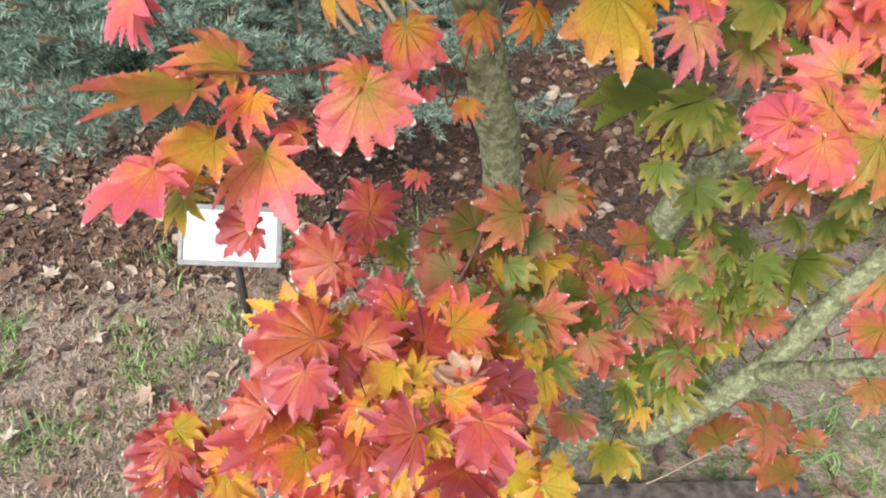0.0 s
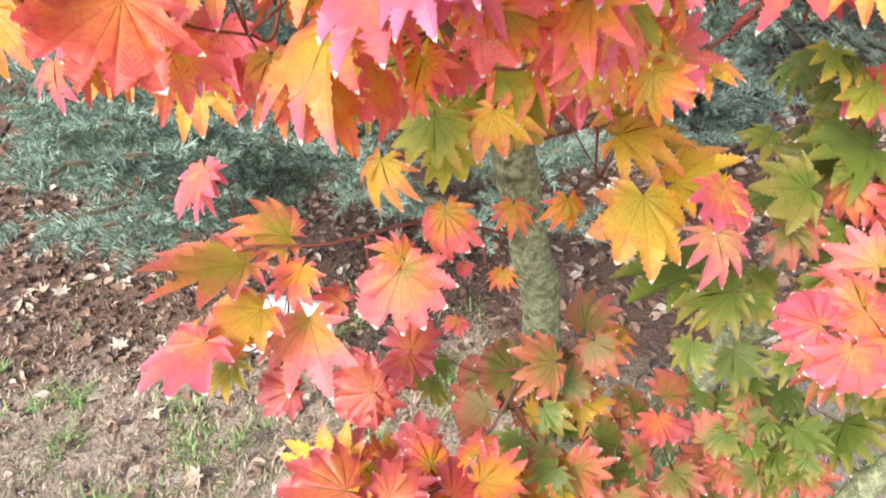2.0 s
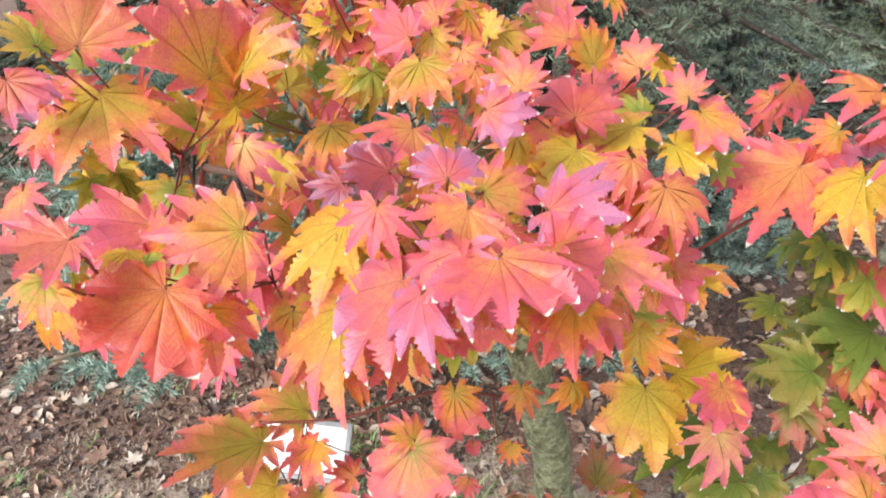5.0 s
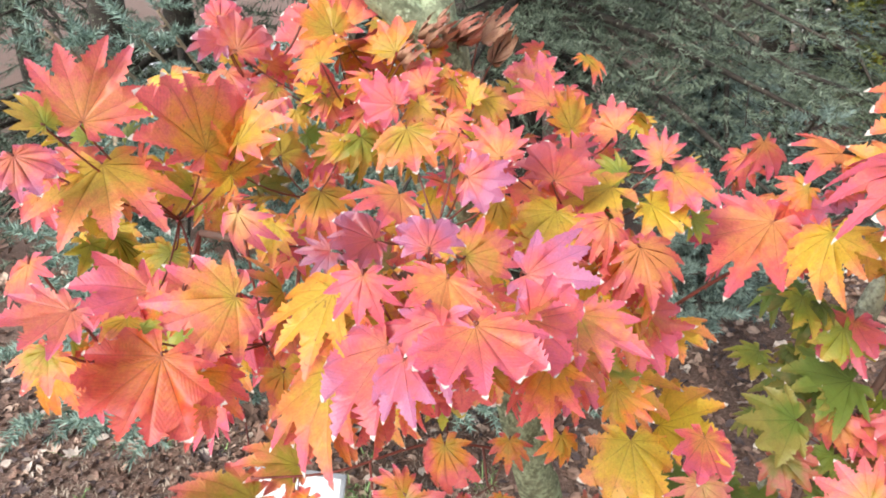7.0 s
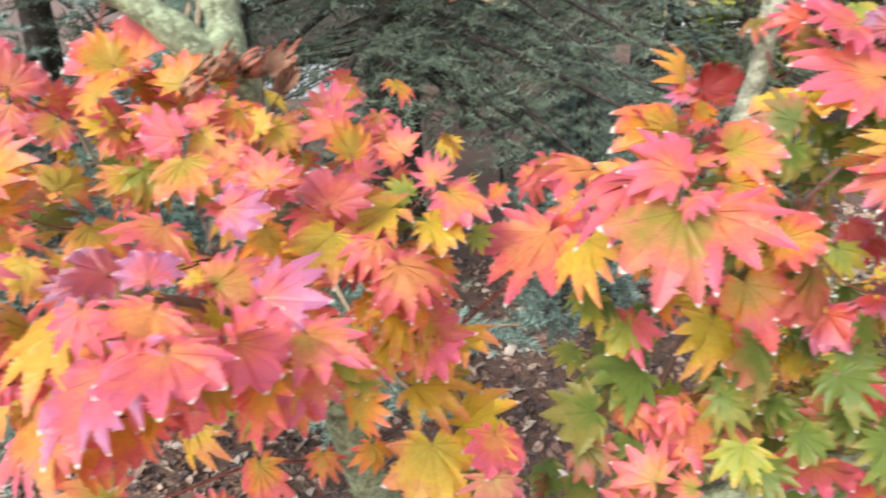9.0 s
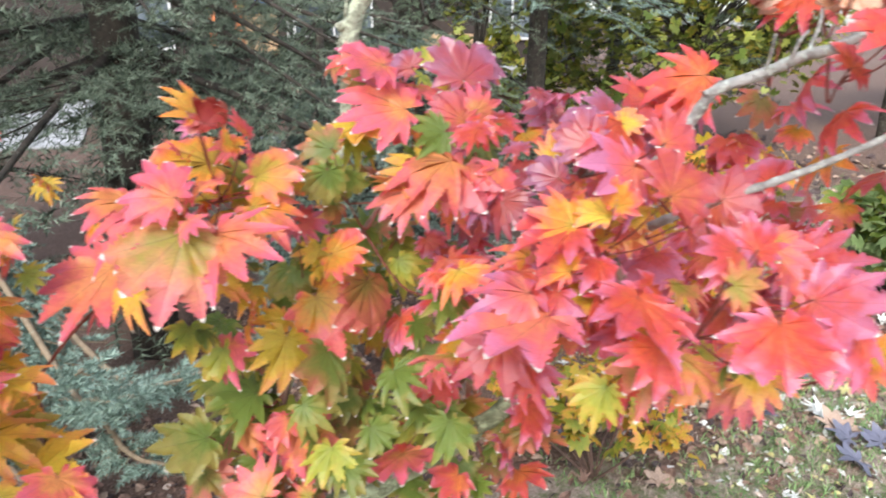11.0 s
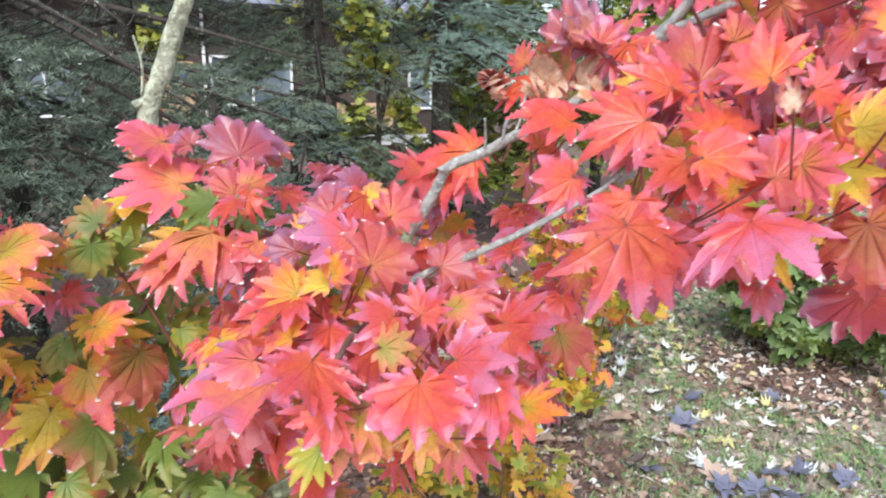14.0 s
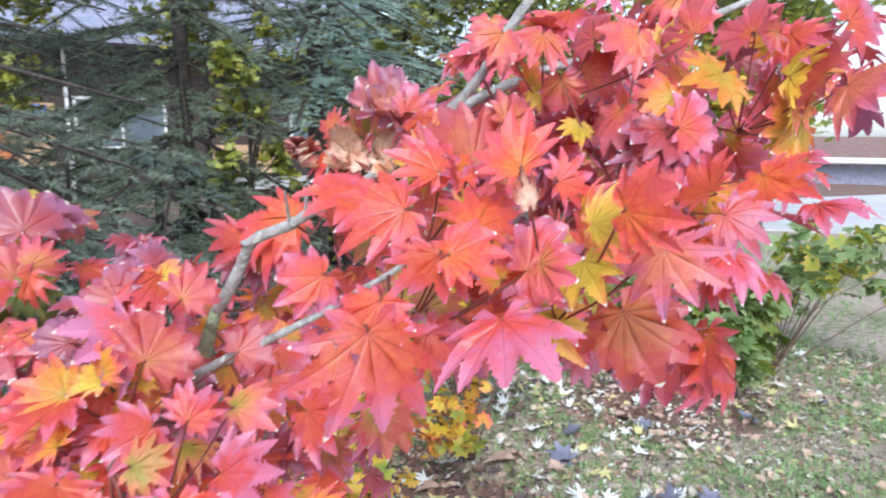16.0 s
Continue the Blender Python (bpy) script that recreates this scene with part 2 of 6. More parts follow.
def ground_material():
    m, nt, b, out = material("lawn_and_litter")
    co = objcoord(nt)
    at = nt.nodes.new("ShaderNodeAttribute")
    at.attribute_name = "lawn"
    lawn = calc(nt, "ADD", at.outputs["Fac"], calc(nt, "MULTIPLY", calc(nt, "SUBTRACT", noise_tex(nt, 5.0, 4.0, co), 0.5), 1.1))
    lawn = ramp(nt, lawn, [(0.42, (0, 0, 0)), (0.62, (1, 1, 1))])
    n1 = noise_tex(nt, 16, 6.0, co, 0.7)
    n2 = noise_tex(nt, 90, 4.0, co, 0.7)
    soil = ramp(nt, n2, [(0.3, (0.09, 0.055, 0.042)), (0.5, (0.22, 0.135, 0.10)), (0.72, (0.42, 0.29, 0.23))])
    thatch = ramp(nt, n2, [(0.3, (0.28, 0.205, 0.165)), (0.7, (0.70, 0.57, 0.48))])
    green = ramp(nt, n2, [(0.3, (0.08, 0.12, 0.04)), (0.7, (0.26, 0.31, 0.13))])
    patch = calc(nt, "ADD", n1, calc(nt, "MULTIPLY", calc(nt, "SUBTRACT", noise_tex(nt, 0.9, 3.0, co), 0.5), 0.45))
    grass = mix(nt, ramp(nt, patch, [(0.46, (0, 0, 0)), (0.64, (1, 1, 1))]), thatch, green)
    link(nt, mix(nt, lawn, soil, grass), b.inputs["Base Color"])
    b.inputs["Roughness"].default_value = 0.95
    bump(nt, b, calc(nt, "ADD", n2, n1), 0.9, 0.012)
    return m


GROUND = ground_material()
LITTER = [
    plain("brown_litter", (0.28, 0.17, 0.125), 0.85, 40, 0.5),
    plain("dark_litter", (0.12, 0.085, 0.08), 0.8, 40, 0.4),
    plain("tan_litter", (0.52, 0.37, 0.28), 0.8, 40, 0.35),
    plain("pale_litter", (0.66, 0.55, 0.46), 0.75, 40, 0.25),
]
WHITELEAF = plain("silvery_white_leaf", (0.82, 0.82, 0.76), 0.7, 60, 0.12)
YELLOWLEAF = plain("pale_yellow_leaf", (0.68, 0.62, 0.28), 0.6, 60, 0.2)
GREYLEAF = plain("grey_blue_leaf", (0.19, 0.19, 0.25), 0.45, 50, 0.35)
BLADE = needle_material("grass_blades", (0.11, 0.22, 0.06), (0.36, 0.54, 0.20))
STRAW = needle_material("dry_grass", (0.26, 0.19, 0.135), (0.62, 0.50, 0.39))
WEATHERED = plain("weathered_timber", (0.12, 0.10, 0.09), 0.9, 35, 0.7, 0.0, 0.7)


# ---- mesh helpers ----
def solid(name, verts, faces, mat, parent=None, label="", smooth=True, leaf=None, blade=None):
    me = bpy.data.meshes.new(name)
    me.from_pydata([tuple(v) for v in verts] if not isinstance(verts, np.ndarray) else verts.tolist(), [], faces if isinstance(faces, list) else faces.tolist())
    if leaf is not None:
        a = me.attributes.new("leaf", "FLOAT_COLOR", "POINT")
        a.data.foreach_set("color", np.c_[leaf, np.ones(len(leaf))].astype(np.float32).ravel())
        a = me.attributes.new("blade", "FLOAT_VECTOR", "POINT")
        a.data.foreach_set("vector", np.asarray(blade, np.float32).ravel())
    me.materials.append(mat)
    if smooth:
        me.polygons.foreach_set("use_smooth", [True] * len(me.polygons))
    ob = new(name, me)
    if parent:
        ob.parent = parent
    if label:
        ob["label"] = label
    return ob


def part(name, bm, mat, parent, label="", smooth=False):
    me = bpy.data.meshes.new(name)
    bm.to_mesh(me)
    bm.free()
    me.materials.append(mat)
    if smooth:
        me.polygons.foreach_set("use_smooth", [True] * len(me.polygons))
    ob = new(name, me)
    ob.parent = parent
    if label:
        ob["label"] = label
    return ob


def empty(name, at=(0, 0, 0)):
    e = new(name)
    e.location = at
    e.empty_display_size = 0.1
    return e


def block(bm, x0, x1, y0, y1, z0, z1, bevel=0.0):
    r = bmesh.ops.create_cube(bm, size=1, matrix=Matrix.LocRotScale(((x0 + x1) / 2, (y0 + y1) / 2, (z0 + z1) / 2), None, (x1 - x0, y1 - y0, z1 - z0)))
    if bevel:
        es = list({e for v in r["verts"] for e in v.link_edges})
        bmesh.ops.bevel(bm, geom=es, offset=bevel, segments=2, affect="EDGES")
    return bm


def smooth_line(points, n=6):
    """Catmull-Rom through the points."""
    p = [np.array(q, float) for q in points]
    p = [2 * p[0] - p[1]] + p + [2 * p[-1] - p[-2]]
    res = []
    for i in range(1, len(p) - 2):
        for k in range(n):
            t = k / n
            res.append(0.5 * ((2 * p[i]) + (p[i + 1] - p[i - 1]) * t + (2 * p[i - 1] - 5 * p[i] + 4 * p[i + 1] - p[i + 2]) * t * t
                              + (3 * p[i] - p[i - 1] - 3 * p[i + 1] + p[i + 2]) * t ** 3))
    res.append(p[-2])
    return np.array(res)


def tube(line, r0, r1, sides=8, wobble=0.0, seed=0):
    """Vertices and quads of a tapered, slightly knotty tube along a line."""
    rng = np.random.default_rng(seed)
    line = np.asarray(line, float)
    n = len(line)
    tang = np.gradient(line, axis=0)
    tang /= np.linalg.norm(tang, axis=1)[:, None] + 1e-9
    ref = np.array([0.3, 0.2, 1.0]) if abs(tang[0, 2]) < 0.8 else np.array([1.0, 0.2, 0.0])
    u = np.cross(tang, ref)
    u /= np.linalg.norm(u, axis=1)[:, None]
    w = np.cross(tang, u)
    rad = np.linspace(r0, r1, n) * (1 + wobble * rng.normal(0, 1, n))
    a = np.linspace(0, 2 * np.pi, sides, endpoint=False)
    jit = 1 + wobble * 0.6 * rng.normal(0, 1, (n, sides))
    v = line[:, None] + (rad[:, None] * jit)[..., None] * (np.cos(a)[None, :, None] * u[:, None] + np.sin(a)[None, :, None] * w[:, None])
    v = v.reshape(-1, 3)
    f = []
    for i in range(n - 1):
        for k in range(sides):
            k2 = (k + 1) % sides
            f.append((i * sides + k, i * sides + k2, (i + 1) * sides + k2, (i + 1) * sides + k))
    f.append(tuple(range(sides - 1, -1, -1)))
    f.append(tuple((n - 1) * sides + k for k in range(sides)))
    return v, f


def joined(pieces):
    vs, fs, o = [], [], 0
    for v, f in pieces:
        vs.append(np.asarray(v))
        fs += [tuple(i + o for i in q) for q in f]
        o += len(v)
    return np.concatenate(vs), fs


# ---- palmate leaf blades ----
def lobe_edge(teeth, bite, rng):
    """Distances from sinus (0) to tip (1) and half-widths of one side of a lanceolate lobe with small forward teeth."""
    def wide(u):
        return (1 + 0.55 * u) * (1 - u) ** 0.95
    res = [(0.0, 1.0)]
    if teeth == 0:
        return res + [(0.3, wide(0.3)), (0.65, wide(0.65))]
    for k in range(teeth):
        u = 0.12 + 0.76 * (k + rng.uniform(-0.3, 0.3)) / (teeth - 0.4)
        d = 0.74 / teeth
        b = bite * rng.uniform(0.1, 2.2)
        res.append((u, wide(u) * (1 - b * 0.6)))
        res.append((u + d * 0.72, wide(u + d * 0.55) * (1 + b)))
    return [q for q in res if q[0] < 0.95]


def leaf_blade(seed, lobes=9, droop=0.22, fold=0.10, curl=0.0, teeth=5, sinus=0.66, bite=0.16):
    """A palmate blade of unit length, petiole at the origin, middle lobe along +y, upper face +z."""
    rng = np.random.default_rng(seed)
    if lobes == 9:
        ang, ln = [0, 29, 58, 89, 122], [1.0, 0.97, 0.87, 0.68, 0.38]
    elif lobes == 7:
        ang, ln = [0, 38, 78, 122], [1.0, 0.93, 0.75, 0.45]
    else:
        ang, ln = [0, 24, 49, 75, 102, 132], [1.0, 0.98, 0.92, 0.79, 0.58, 0.34]
    both = [(-a, l) for a, l in zip(ang[:0:-1], ln[:0:-1])] + list(zip(ang, ln))
    both = [(a + rng.normal(0, 3.0), l * (1 + rng.normal(0, 0.07))) for a, l in both]
    n = len(both)
    bounds = [both[0][0] - 20] + [(both[i][0] + both[i + 1][0]) / 2 for i in range(n - 1)] + [both[-1][0] + 20]
    sin_r = [0.24] + [sinus * min(both[i][1], both[i + 1][1]) * (1 + rng.normal(0, 0.09)) for i in range(n - 1)] + [0.24]
    verts, attr, faces = [(0.0, 0.0, 0.0)], [(0.0, 0.0, 0.5)], []
    swing = rng.normal(0, 0.09, n)
    hashes = rng.random(n)
    bend = rng.normal(0, 0.05, n)
    hook = rng.uniform(0.0, 0.16, n)
    seam = {}

    def add(x, y, rho, v, off, i):
        rad = math.hypot(x, y)
        a = math.atan2(x, y)
        z = -droop * rad ** 1.8 + fold * off * 4.2 * (1.1 - 0.5 * rho) + swing[i] * rad ** 2 - hook[i] * max(0.0, rho - 0.55) ** 2 * 2.0
        z += curl * rad ** 2 * (1.0 + 0.6 * math.sin(5 * a + seed)) + curl * 0.30 * math.sin(5 * rad + 3 * a) * rad
        k = (1 - abs(curl) * 0.45 * rad) * (1 - 0.25 * droop * rad)
        verts.append((x * k, y * k, z))
        attr.append((rho, v, hashes[i]))
        return len(verts) - 1

    for i, (a, l) in enumerate(both):
        ca, sa = math.cos(radians(a)), math.sin(radians(a))

        def at(along, off, rho, v):
            off2 = off + bend[i] * max(0.0, rho - 0.4) ** 2 * l * 2
            return add(along * sa + off2 * ca, along * ca - off2 * sa, rho, v, abs(off), i)

        vrho = [0.0, 0.3, 0.55, 0.75, 0.9]
        vein = [0] + [at(l * q, 0.0, q, 0.0) for q in vrho[1:]]
        tip = at(l, 0.0, 1.0, 0.0)
        for s, bi in ((-1, i), (1, i + 1)):
            h = radians(abs(bounds[bi] - a))
            foot, w0 = sin_r[bi] * math.cos(h) / l, sin_r[bi] * math.sin(h)
            line, rho = [0], [0.0]
            for u, w in lobe_edge(teeth, bite, rng):
                q = foot + (1 - foot) * u
                if u == 0.0:
                    if bi not in seam:
                        ba = radians(bounds[bi])
                        seam[bi] = add(sin_r[bi] * math.sin(ba), sin_r[bi] * math.cos(ba), q, 1.0, w0, i)
                    line.append(seam[bi])
                else:
                    line.append(at(l * q, s * w * w0, q, min(1.0, w)))
                rho.append(max(q, rho[-1]))
            line.append(tip)
            rho.append(1.0)
            vv, rr = vein + [tip], vrho + [1.0]
            p = q = 0
            while p < len(vv) - 1 or q < len(line) - 1:
                if q < len(line) - 1 and (p == len(vv) - 1 or rho[q + 1] <= rr[p + 1]):
                    tri = (vv[p], line[q], line[q + 1])
                    q += 1
                else:
                    tri = (vv[p], line[q], vv[p + 1])
                    p += 1
                if len(set(tri)) == 3:
                    faces.append(tri)
    verts = np.array(verts)
    out = []
    for t in faces:
        a, b, c = verts[list(t)]
        out.append(t if np.cross(b - a, c - a)[2] >= 0 else t[::-1])
    return verts, out, np.array(attr)


def crumple(blade, tight, seed):
    """Dry leaf: the lobes roll up over the middle, with creases."""
    v, f, at = blade
    rng = np.random.default_rng(seed)
    rad = np.hypot(v[:, 0], v[:, 1]) + 1e-6
    ph = rad * tight
    k = np.sin(ph) / (tight * rad)
    crease = 0.10 * np.sin(v[:, 0] * 11 + seed) * np.cos(v[:, 1] * 9 + seed * 2) * np.minimum(rad * 2, 1)
    out = np.c_[v[:, 0] * k * (0.55 + 0.1 * rng.random()), v[:, 1] * k, (1 - np.cos(ph)) / tight + v[:, 2] * 0.6 + crease]
    return out, f, at


BLADES = [leaf_blade(11, 9, 0.20, 0.12, 0, 6, 0.62), leaf_blade(12, 9, 0.45, 0.15, 0, 5, 0.60), leaf_blade(13, 11, 0.16, 0.15, 0, 6, 0.64), leaf_blade(14, 9, 0.08, 0.16, 0, 5, 0.62),
          leaf_blade(15, 11, 0.34, 0.17, 0, 5, 0.63), leaf_blade(16, 9, 0.65, 0.12, 0, 6, 0.60), leaf_blade(17, 11, 0.28, 0.20, 0.1, 5, 0.62), leaf_blade(18, 11, -0.12, 0.19, 0, 5, 0.66)]
BROAD = [leaf_blade(61, 11, 0.22, 0.18, 0, 5, 0.75, 0.24), leaf_blade(62, 11, 0.36, 0.20, 0, 4, 0.78, 0.24), leaf_blade(63, 9, 0.12, 0.22, 0, 5, 0.72, 0.24), leaf_blade(64, 11, 0.18, 0.20, 0.08, 5, 0.76, 0.24)]
BLADES += BROAD
CURLED = [crumple(leaf_blade(21, 9, 0.10, 0.25, 0, 4, 0.62), 2.4, 1), crumple(leaf_blade(22, 7, 0.0, 0.28, 0, 4, 0.6), 1.9, 2), crumple(leaf_blade(23, 9, 0.0, 0.3, 0, 4, 0.66), 2.9, 3)]
SIMPLE = [leaf_blade(31, 9, 0.25, 0.12, 0, 0, 0.66), leaf_blade(32, 7, 0.20, 0.14, 0, 0, 0.62), leaf_blade(33, 9, 0.40, 0.12, 0, 0, 0.66)]


def plain_blade(seed, lobes):
    """A small palmate blade for distant crowns."""
    rng = np.random.default_rng(seed)
    n = 2 * lobes
    v, at = [(0, 0, 0)], [(0, 0, 0.5)]
    for k in range(n + 1):
        a = radians(-150 + 300 * k / n)
        r = (0.62 if k % 2 == 0 else 1.0 - 0.25 * abs(a) / 2.6) * rng.uniform(0.9, 1.1)
        v.append((r * math.sin(a), r * math.cos(a), -0.25 * r * r + (0.05 if k % 2 == 0 else -0.03)))
        at.append((0.4 if k % 2 == 0 else 0.9, float(k % 2 == 0), 0.5))
    return np.array(v), [(0, k + 2, k + 1) for k in range(n)], np.array(at)


DISTANT = [plain_blade(51, 7), plain_blade(52, 9), plain_blade(53, 7)]
_blade_meshes = {}


def blade_mesh(kind, code):
    key = (kind, code)
    if key not in _blade_meshes:
        v, f, at = (CURLED if code in "DEB" else BLADES)[kind]
        ob = solid("leaf", v, f, LEAF[code], leaf=at, blade=v)
        _blade_meshes[key] = ob.data
        bpy.data.objects.remove(ob)
    return _blade_meshes[key]


def scatter_blades(name, rows, mat, parent, shapes=SIMPLE, label=""):
    """Many blades joined into one mesh. rows: (place, 3x3 turn, length)."""
    vs, fs, at, bl, o = [], [], [], [], 0
    for i, (p, turn, s) in enumerate(rows):
        v, f, a = shapes[i % len(shapes)]
        vs.append((v * s) @ np.asarray(turn).T + p)
        fs.append(np.array(f) + o)
        at.append(a)
        bl.append(v + np.array([0, 0, i * 0.37]))
        o += len(v)
    ob = solid(name, np.concatenate(vs), np.concatenate(fs), mat, parent, label, leaf=np.concatenate(at), blade=np.concatenate(bl))
    ob["kind"] = "stuff"
    return ob


def turn(rx, ry, rz):
    return np.array(Euler((radians(rx), radians(ry), radians(rz))).to_matrix())


# ---- ground ----
def lawn_at(x, y):
    """1 on the lawn, 0 in the littered beds."""
    x, y = max(-20, min(20, x)), max(-20, min(20, y))
    n = noise.noise(Vector((x * 1.1, y * 1.1, 3.0))) * 0.45
    bed = 1 / (1 + math.exp(-(y - 1.95 - 0.25 * min(x, 0) + n) * 6)) * (1 / (1 + math.exp((x - 2.75 - n) * 5)))
    bed = max(bed, 1 / (1 + math.exp(-(y - 4.7 - 0.25 * max(0.0, x - 5.0) + n) * 4)))
    ring = math.exp(-(((x - 4.45) ** 2 + (y - 2.55) ** 2 * 1.2) / 0.6) ** 2)
    return max(0.0, min(1.0, 1 - max(bed, ring)))


def height_at(x, y):
    return 0.018 * noise.noise(Vector((x * 2.3, y * 2.3, 0.0))) + 0.010 * noise.noise(Vector((x * 9, y * 9, 5.0)))


def build_ground():
    near = np.linspace(-4, 8, 161)
    xs = np.concatenate([[-400, -120, -40, -15, -7], near, [10, 14, 22, 40, 120, 400]])
    ys = np.concatenate([[-400, -120, -30, -8, -3], np.linspace(-1, 9, 141), [12, 16, 24, 40, 80, 160, 500]])
    verts, lawn = [], []
    for y in ys:
        for x in xs:
            close = abs(x) < 9 and -2 < y < 10
            verts.append((x, y, height_at(x, y) if close else 0.0))
            lawn.append(lawn_at(x, y))
    w = len(xs)
    faces = [(j * w + i, j * w + i + 1, (j + 1) * w + i + 1, (j + 1) * w + i) for j in range(len(ys) - 1) for i in range(w - 1)]
    ob = solid("ground", np.array(verts), faces, GROUND)
    a = ob.data.attributes.new("lawn", "FLOAT", "POINT")
    a.data.foreach_set("value", np.array(lawn, np.float32))
    return tagged(ob, "patchy lawn with thatch and brown leaf litter", "ground", kind="structure")


ground = build_ground()


def build_grass(name, count, mat, seed, tall, label, want, box):
    rng = np.random.default_rng(seed)
    vs, fs = [], []
    k = 0
    while k < count:
        x, y = rng.uniform(box[0], box[1]), rng.uniform(box[2], box[3])
        if rng.random() > want(x, y):
            continue
        tuft = rng.integers(3, 8)
        for _ in range(tuft):
            px, py = x + rng.normal(0, 0.015), y + rng.normal(0, 0.015)
            z = height_at(px, py) - 0.004
            h = tall * rng.uniform(0.4, 1.2)
            a = rng.uniform(0, 2 * np.pi)
            w = rng.uniform(0.0014, 0.0032)
            lean = rng.uniform(0.4, 1.7) * h
            dx, dy = math.cos(a), math.sin(a)
            o = len(vs)
            vs += [(px - dy * w, py + dx * w, z), (px + dy * w, py - dx * w, z),
                   (px + dx * lean * 0.4 + dy * w * 0.8, py + dy * lean * 0.4 - dx * w * 0.8, z + h * 0.65),
                   (px + dx * lean * 0.4 - dy * w * 0.8, py + dy * lean * 0.4 + dx * w * 0.8, z + h * 0.65),
                   (px + dx * lean, py + dy * lean, z + h * rng.uniform(0.6, 1.0))]
            fs += [(o, o + 1, o + 2, o + 3), (o + 3, o + 2, o + 4)]
            k += 1
    ob = solid(name, np.array(vs), fs, mat)
    return tagged(ob, label, "grass", kind="stuff")


def greenness(x, y):
    if x < 0.3:
        return lawn_at(x, y) * max(0.0, min(1.0, 2.2 * noise.noise(Vector((x * 5.5, y * 5.5, 2.0))) - 0.25))
    g = 0.62 + 0.9 * noise.noise(Vector((x * 1.7, y * 1.7, 9.0)))
    return lawn_at(x, y) * max(0, min(1, g)) * (1.0 if x > 0.6 else 0.55)


RIGHT_LAWN, LEFT_LAWN, NEAR_LAWN = (1.6, 6.6, 1.1, 4.6), (-2.2, 0.1, 0.7, 2.3), (0.5, 1.7, 0.7, 1.7)
build_grass("grass", 40000, BLADE, 5, 0.042, "short green lawn grass in uneven tufts", greenness, RIGHT_LAWN)
build_grass("grass", 2600, BLADE, 15, 0.042, "short green lawn grass in uneven tufts", greenness, LEFT_LAWN)
build_grass("grass", 2600, BLADE, 25, 0.05, "short green lawn grass in uneven tufts", greenness, NEAR_LAWN)
build_grass("grass", 9000, BLADE, 35, 0.08, "short green lawn grass in uneven tufts", greenness, (6.4, 13.0, 1.0, 6.2))
build_grass("grass", 7000, BLADE, 45, 0.045, "short green lawn grass in uneven tufts", lambda x, y: max(0.0, 0.3 + 1.2 * noise.noise(Vector((x * 1.7, y * 1.7, 9.0)))), (-2.6, 4.5, -2.4, 0.9))
build_grass("dry_grass", 24000, STRAW, 6, 0.032, "dry straw-coloured lawn thatch", lambda x, y: lawn_at(x, y) * 0.8, RIGHT_LAWN)
build_grass("dry_grass", 24000, STRAW, 16, 0.024, "dry straw-coloured lawn thatch", lambda x, y: lawn_at(x, y) * 0.9, LEFT_LAWN)

OVATE = []
for _s in range(4):
    _r = np.random.default_rng(90 + _s)
    _v = [(0, -0.5, 0.0)]
    for _y, _w in ((-0.3, 0.26), (0.0, 0.36), (0.25, 0.26)):
        _c = _r.uniform(0.05, 0.28)
        _v += [(-_w, _y, _c), (0, _y, _r.uniform(-0.05, 0.08)), (_w, _y + 0.05, _r.uniform(0.03, 0.25))]
    _v.append((0.05, 0.55, _r.uniform(0, 0.2)))
    _f = [(0, 2, 1), (0, 3, 2), (1, 2, 5, 4), (2, 3, 6, 5), (4, 5, 8, 7), (5, 6, 9, 8), (7, 8, 10), (8, 9, 10)]
    OVATE.append((np.array(_v), _f))


def build_litter(name, count, size, mat, seed, want, label, box, flat=35):
    rng = np.random.default_rng(seed)
    pieces = []
    while len(pieces) < count:
        x, y = rng.uniform(box[0], box[1]), rng.uniform(box[2], box[3])
        if rng.random() > want(x, y):
            continue
        v, f = OVATE[rng.integers(0, 4)]
        s = size * rng.uniform(0.5, 1.5)
        m = turn(rng.normal(0, flat), rng.normal(0, flat), rng.uniform(0, 360))
        pieces.append(((v * s * (rng.uniform(0.6, 1.1), 1, 1)) @ m.T + (x, y, height_at(x, y) + s * 0.12), f))
    ob = solid(name, *joined(pieces), mat, smooth=False)
    return tagged(ob, label, "leaf litter", kind="stuff")


def bedness(x, y):
    return 1.0 - 0.82 * lawn_at(x, y)


LEFT_BED, MID_BED = (-2.4, 0.3, 0.7, 3.0), (0.3, 3.6, 0.7, 4.2)
for _box, _n, _k in ((LEFT_BED, 1.0, 1.0), (MID_BED, 0.8, 1.35)):
    build_litter("leaf_litter", int(2600 * _n), 0.034 * _k, LITTER[0], 1, bedness, "small brown dead leaves and bark scraps", _box)
    build_litter("leaf_litter", int(2200 * _n), 0.030 * _k, LITTER[1], 2, bedness, "dark rotting leaves", _box)
    build_litter("leaf_litter", int(1000 * _n), 0.036 * _k, LITTER[2], 3, lambda x, y: 1 - 0.72 * lawn_at(x, y), "tan dead leaves", _box)
    build_litter("leaf_litter", int(230 * _n), 0.042 * _k, LITTER[3], 4, lambda x, y: 0.9 - 0.7 * lawn_at(x, y), "pale bleached leaves", _box, 20)
# litter under the trees; its dark pieces also stand in for conifer shade
build_litter("leaf_litter", 900, 0.09, LITTER[1], 24, lambda x, y: 1.0, "dark rotting leaves", (1.2, 9.0, 4.2, 9.0))
build_litter("leaf_litter", 500, 0.09, LITTER[2], 25, lambda x, y: 1.0, "tan dead leaves", (1.2, 9.0, 4.2, 9.0))
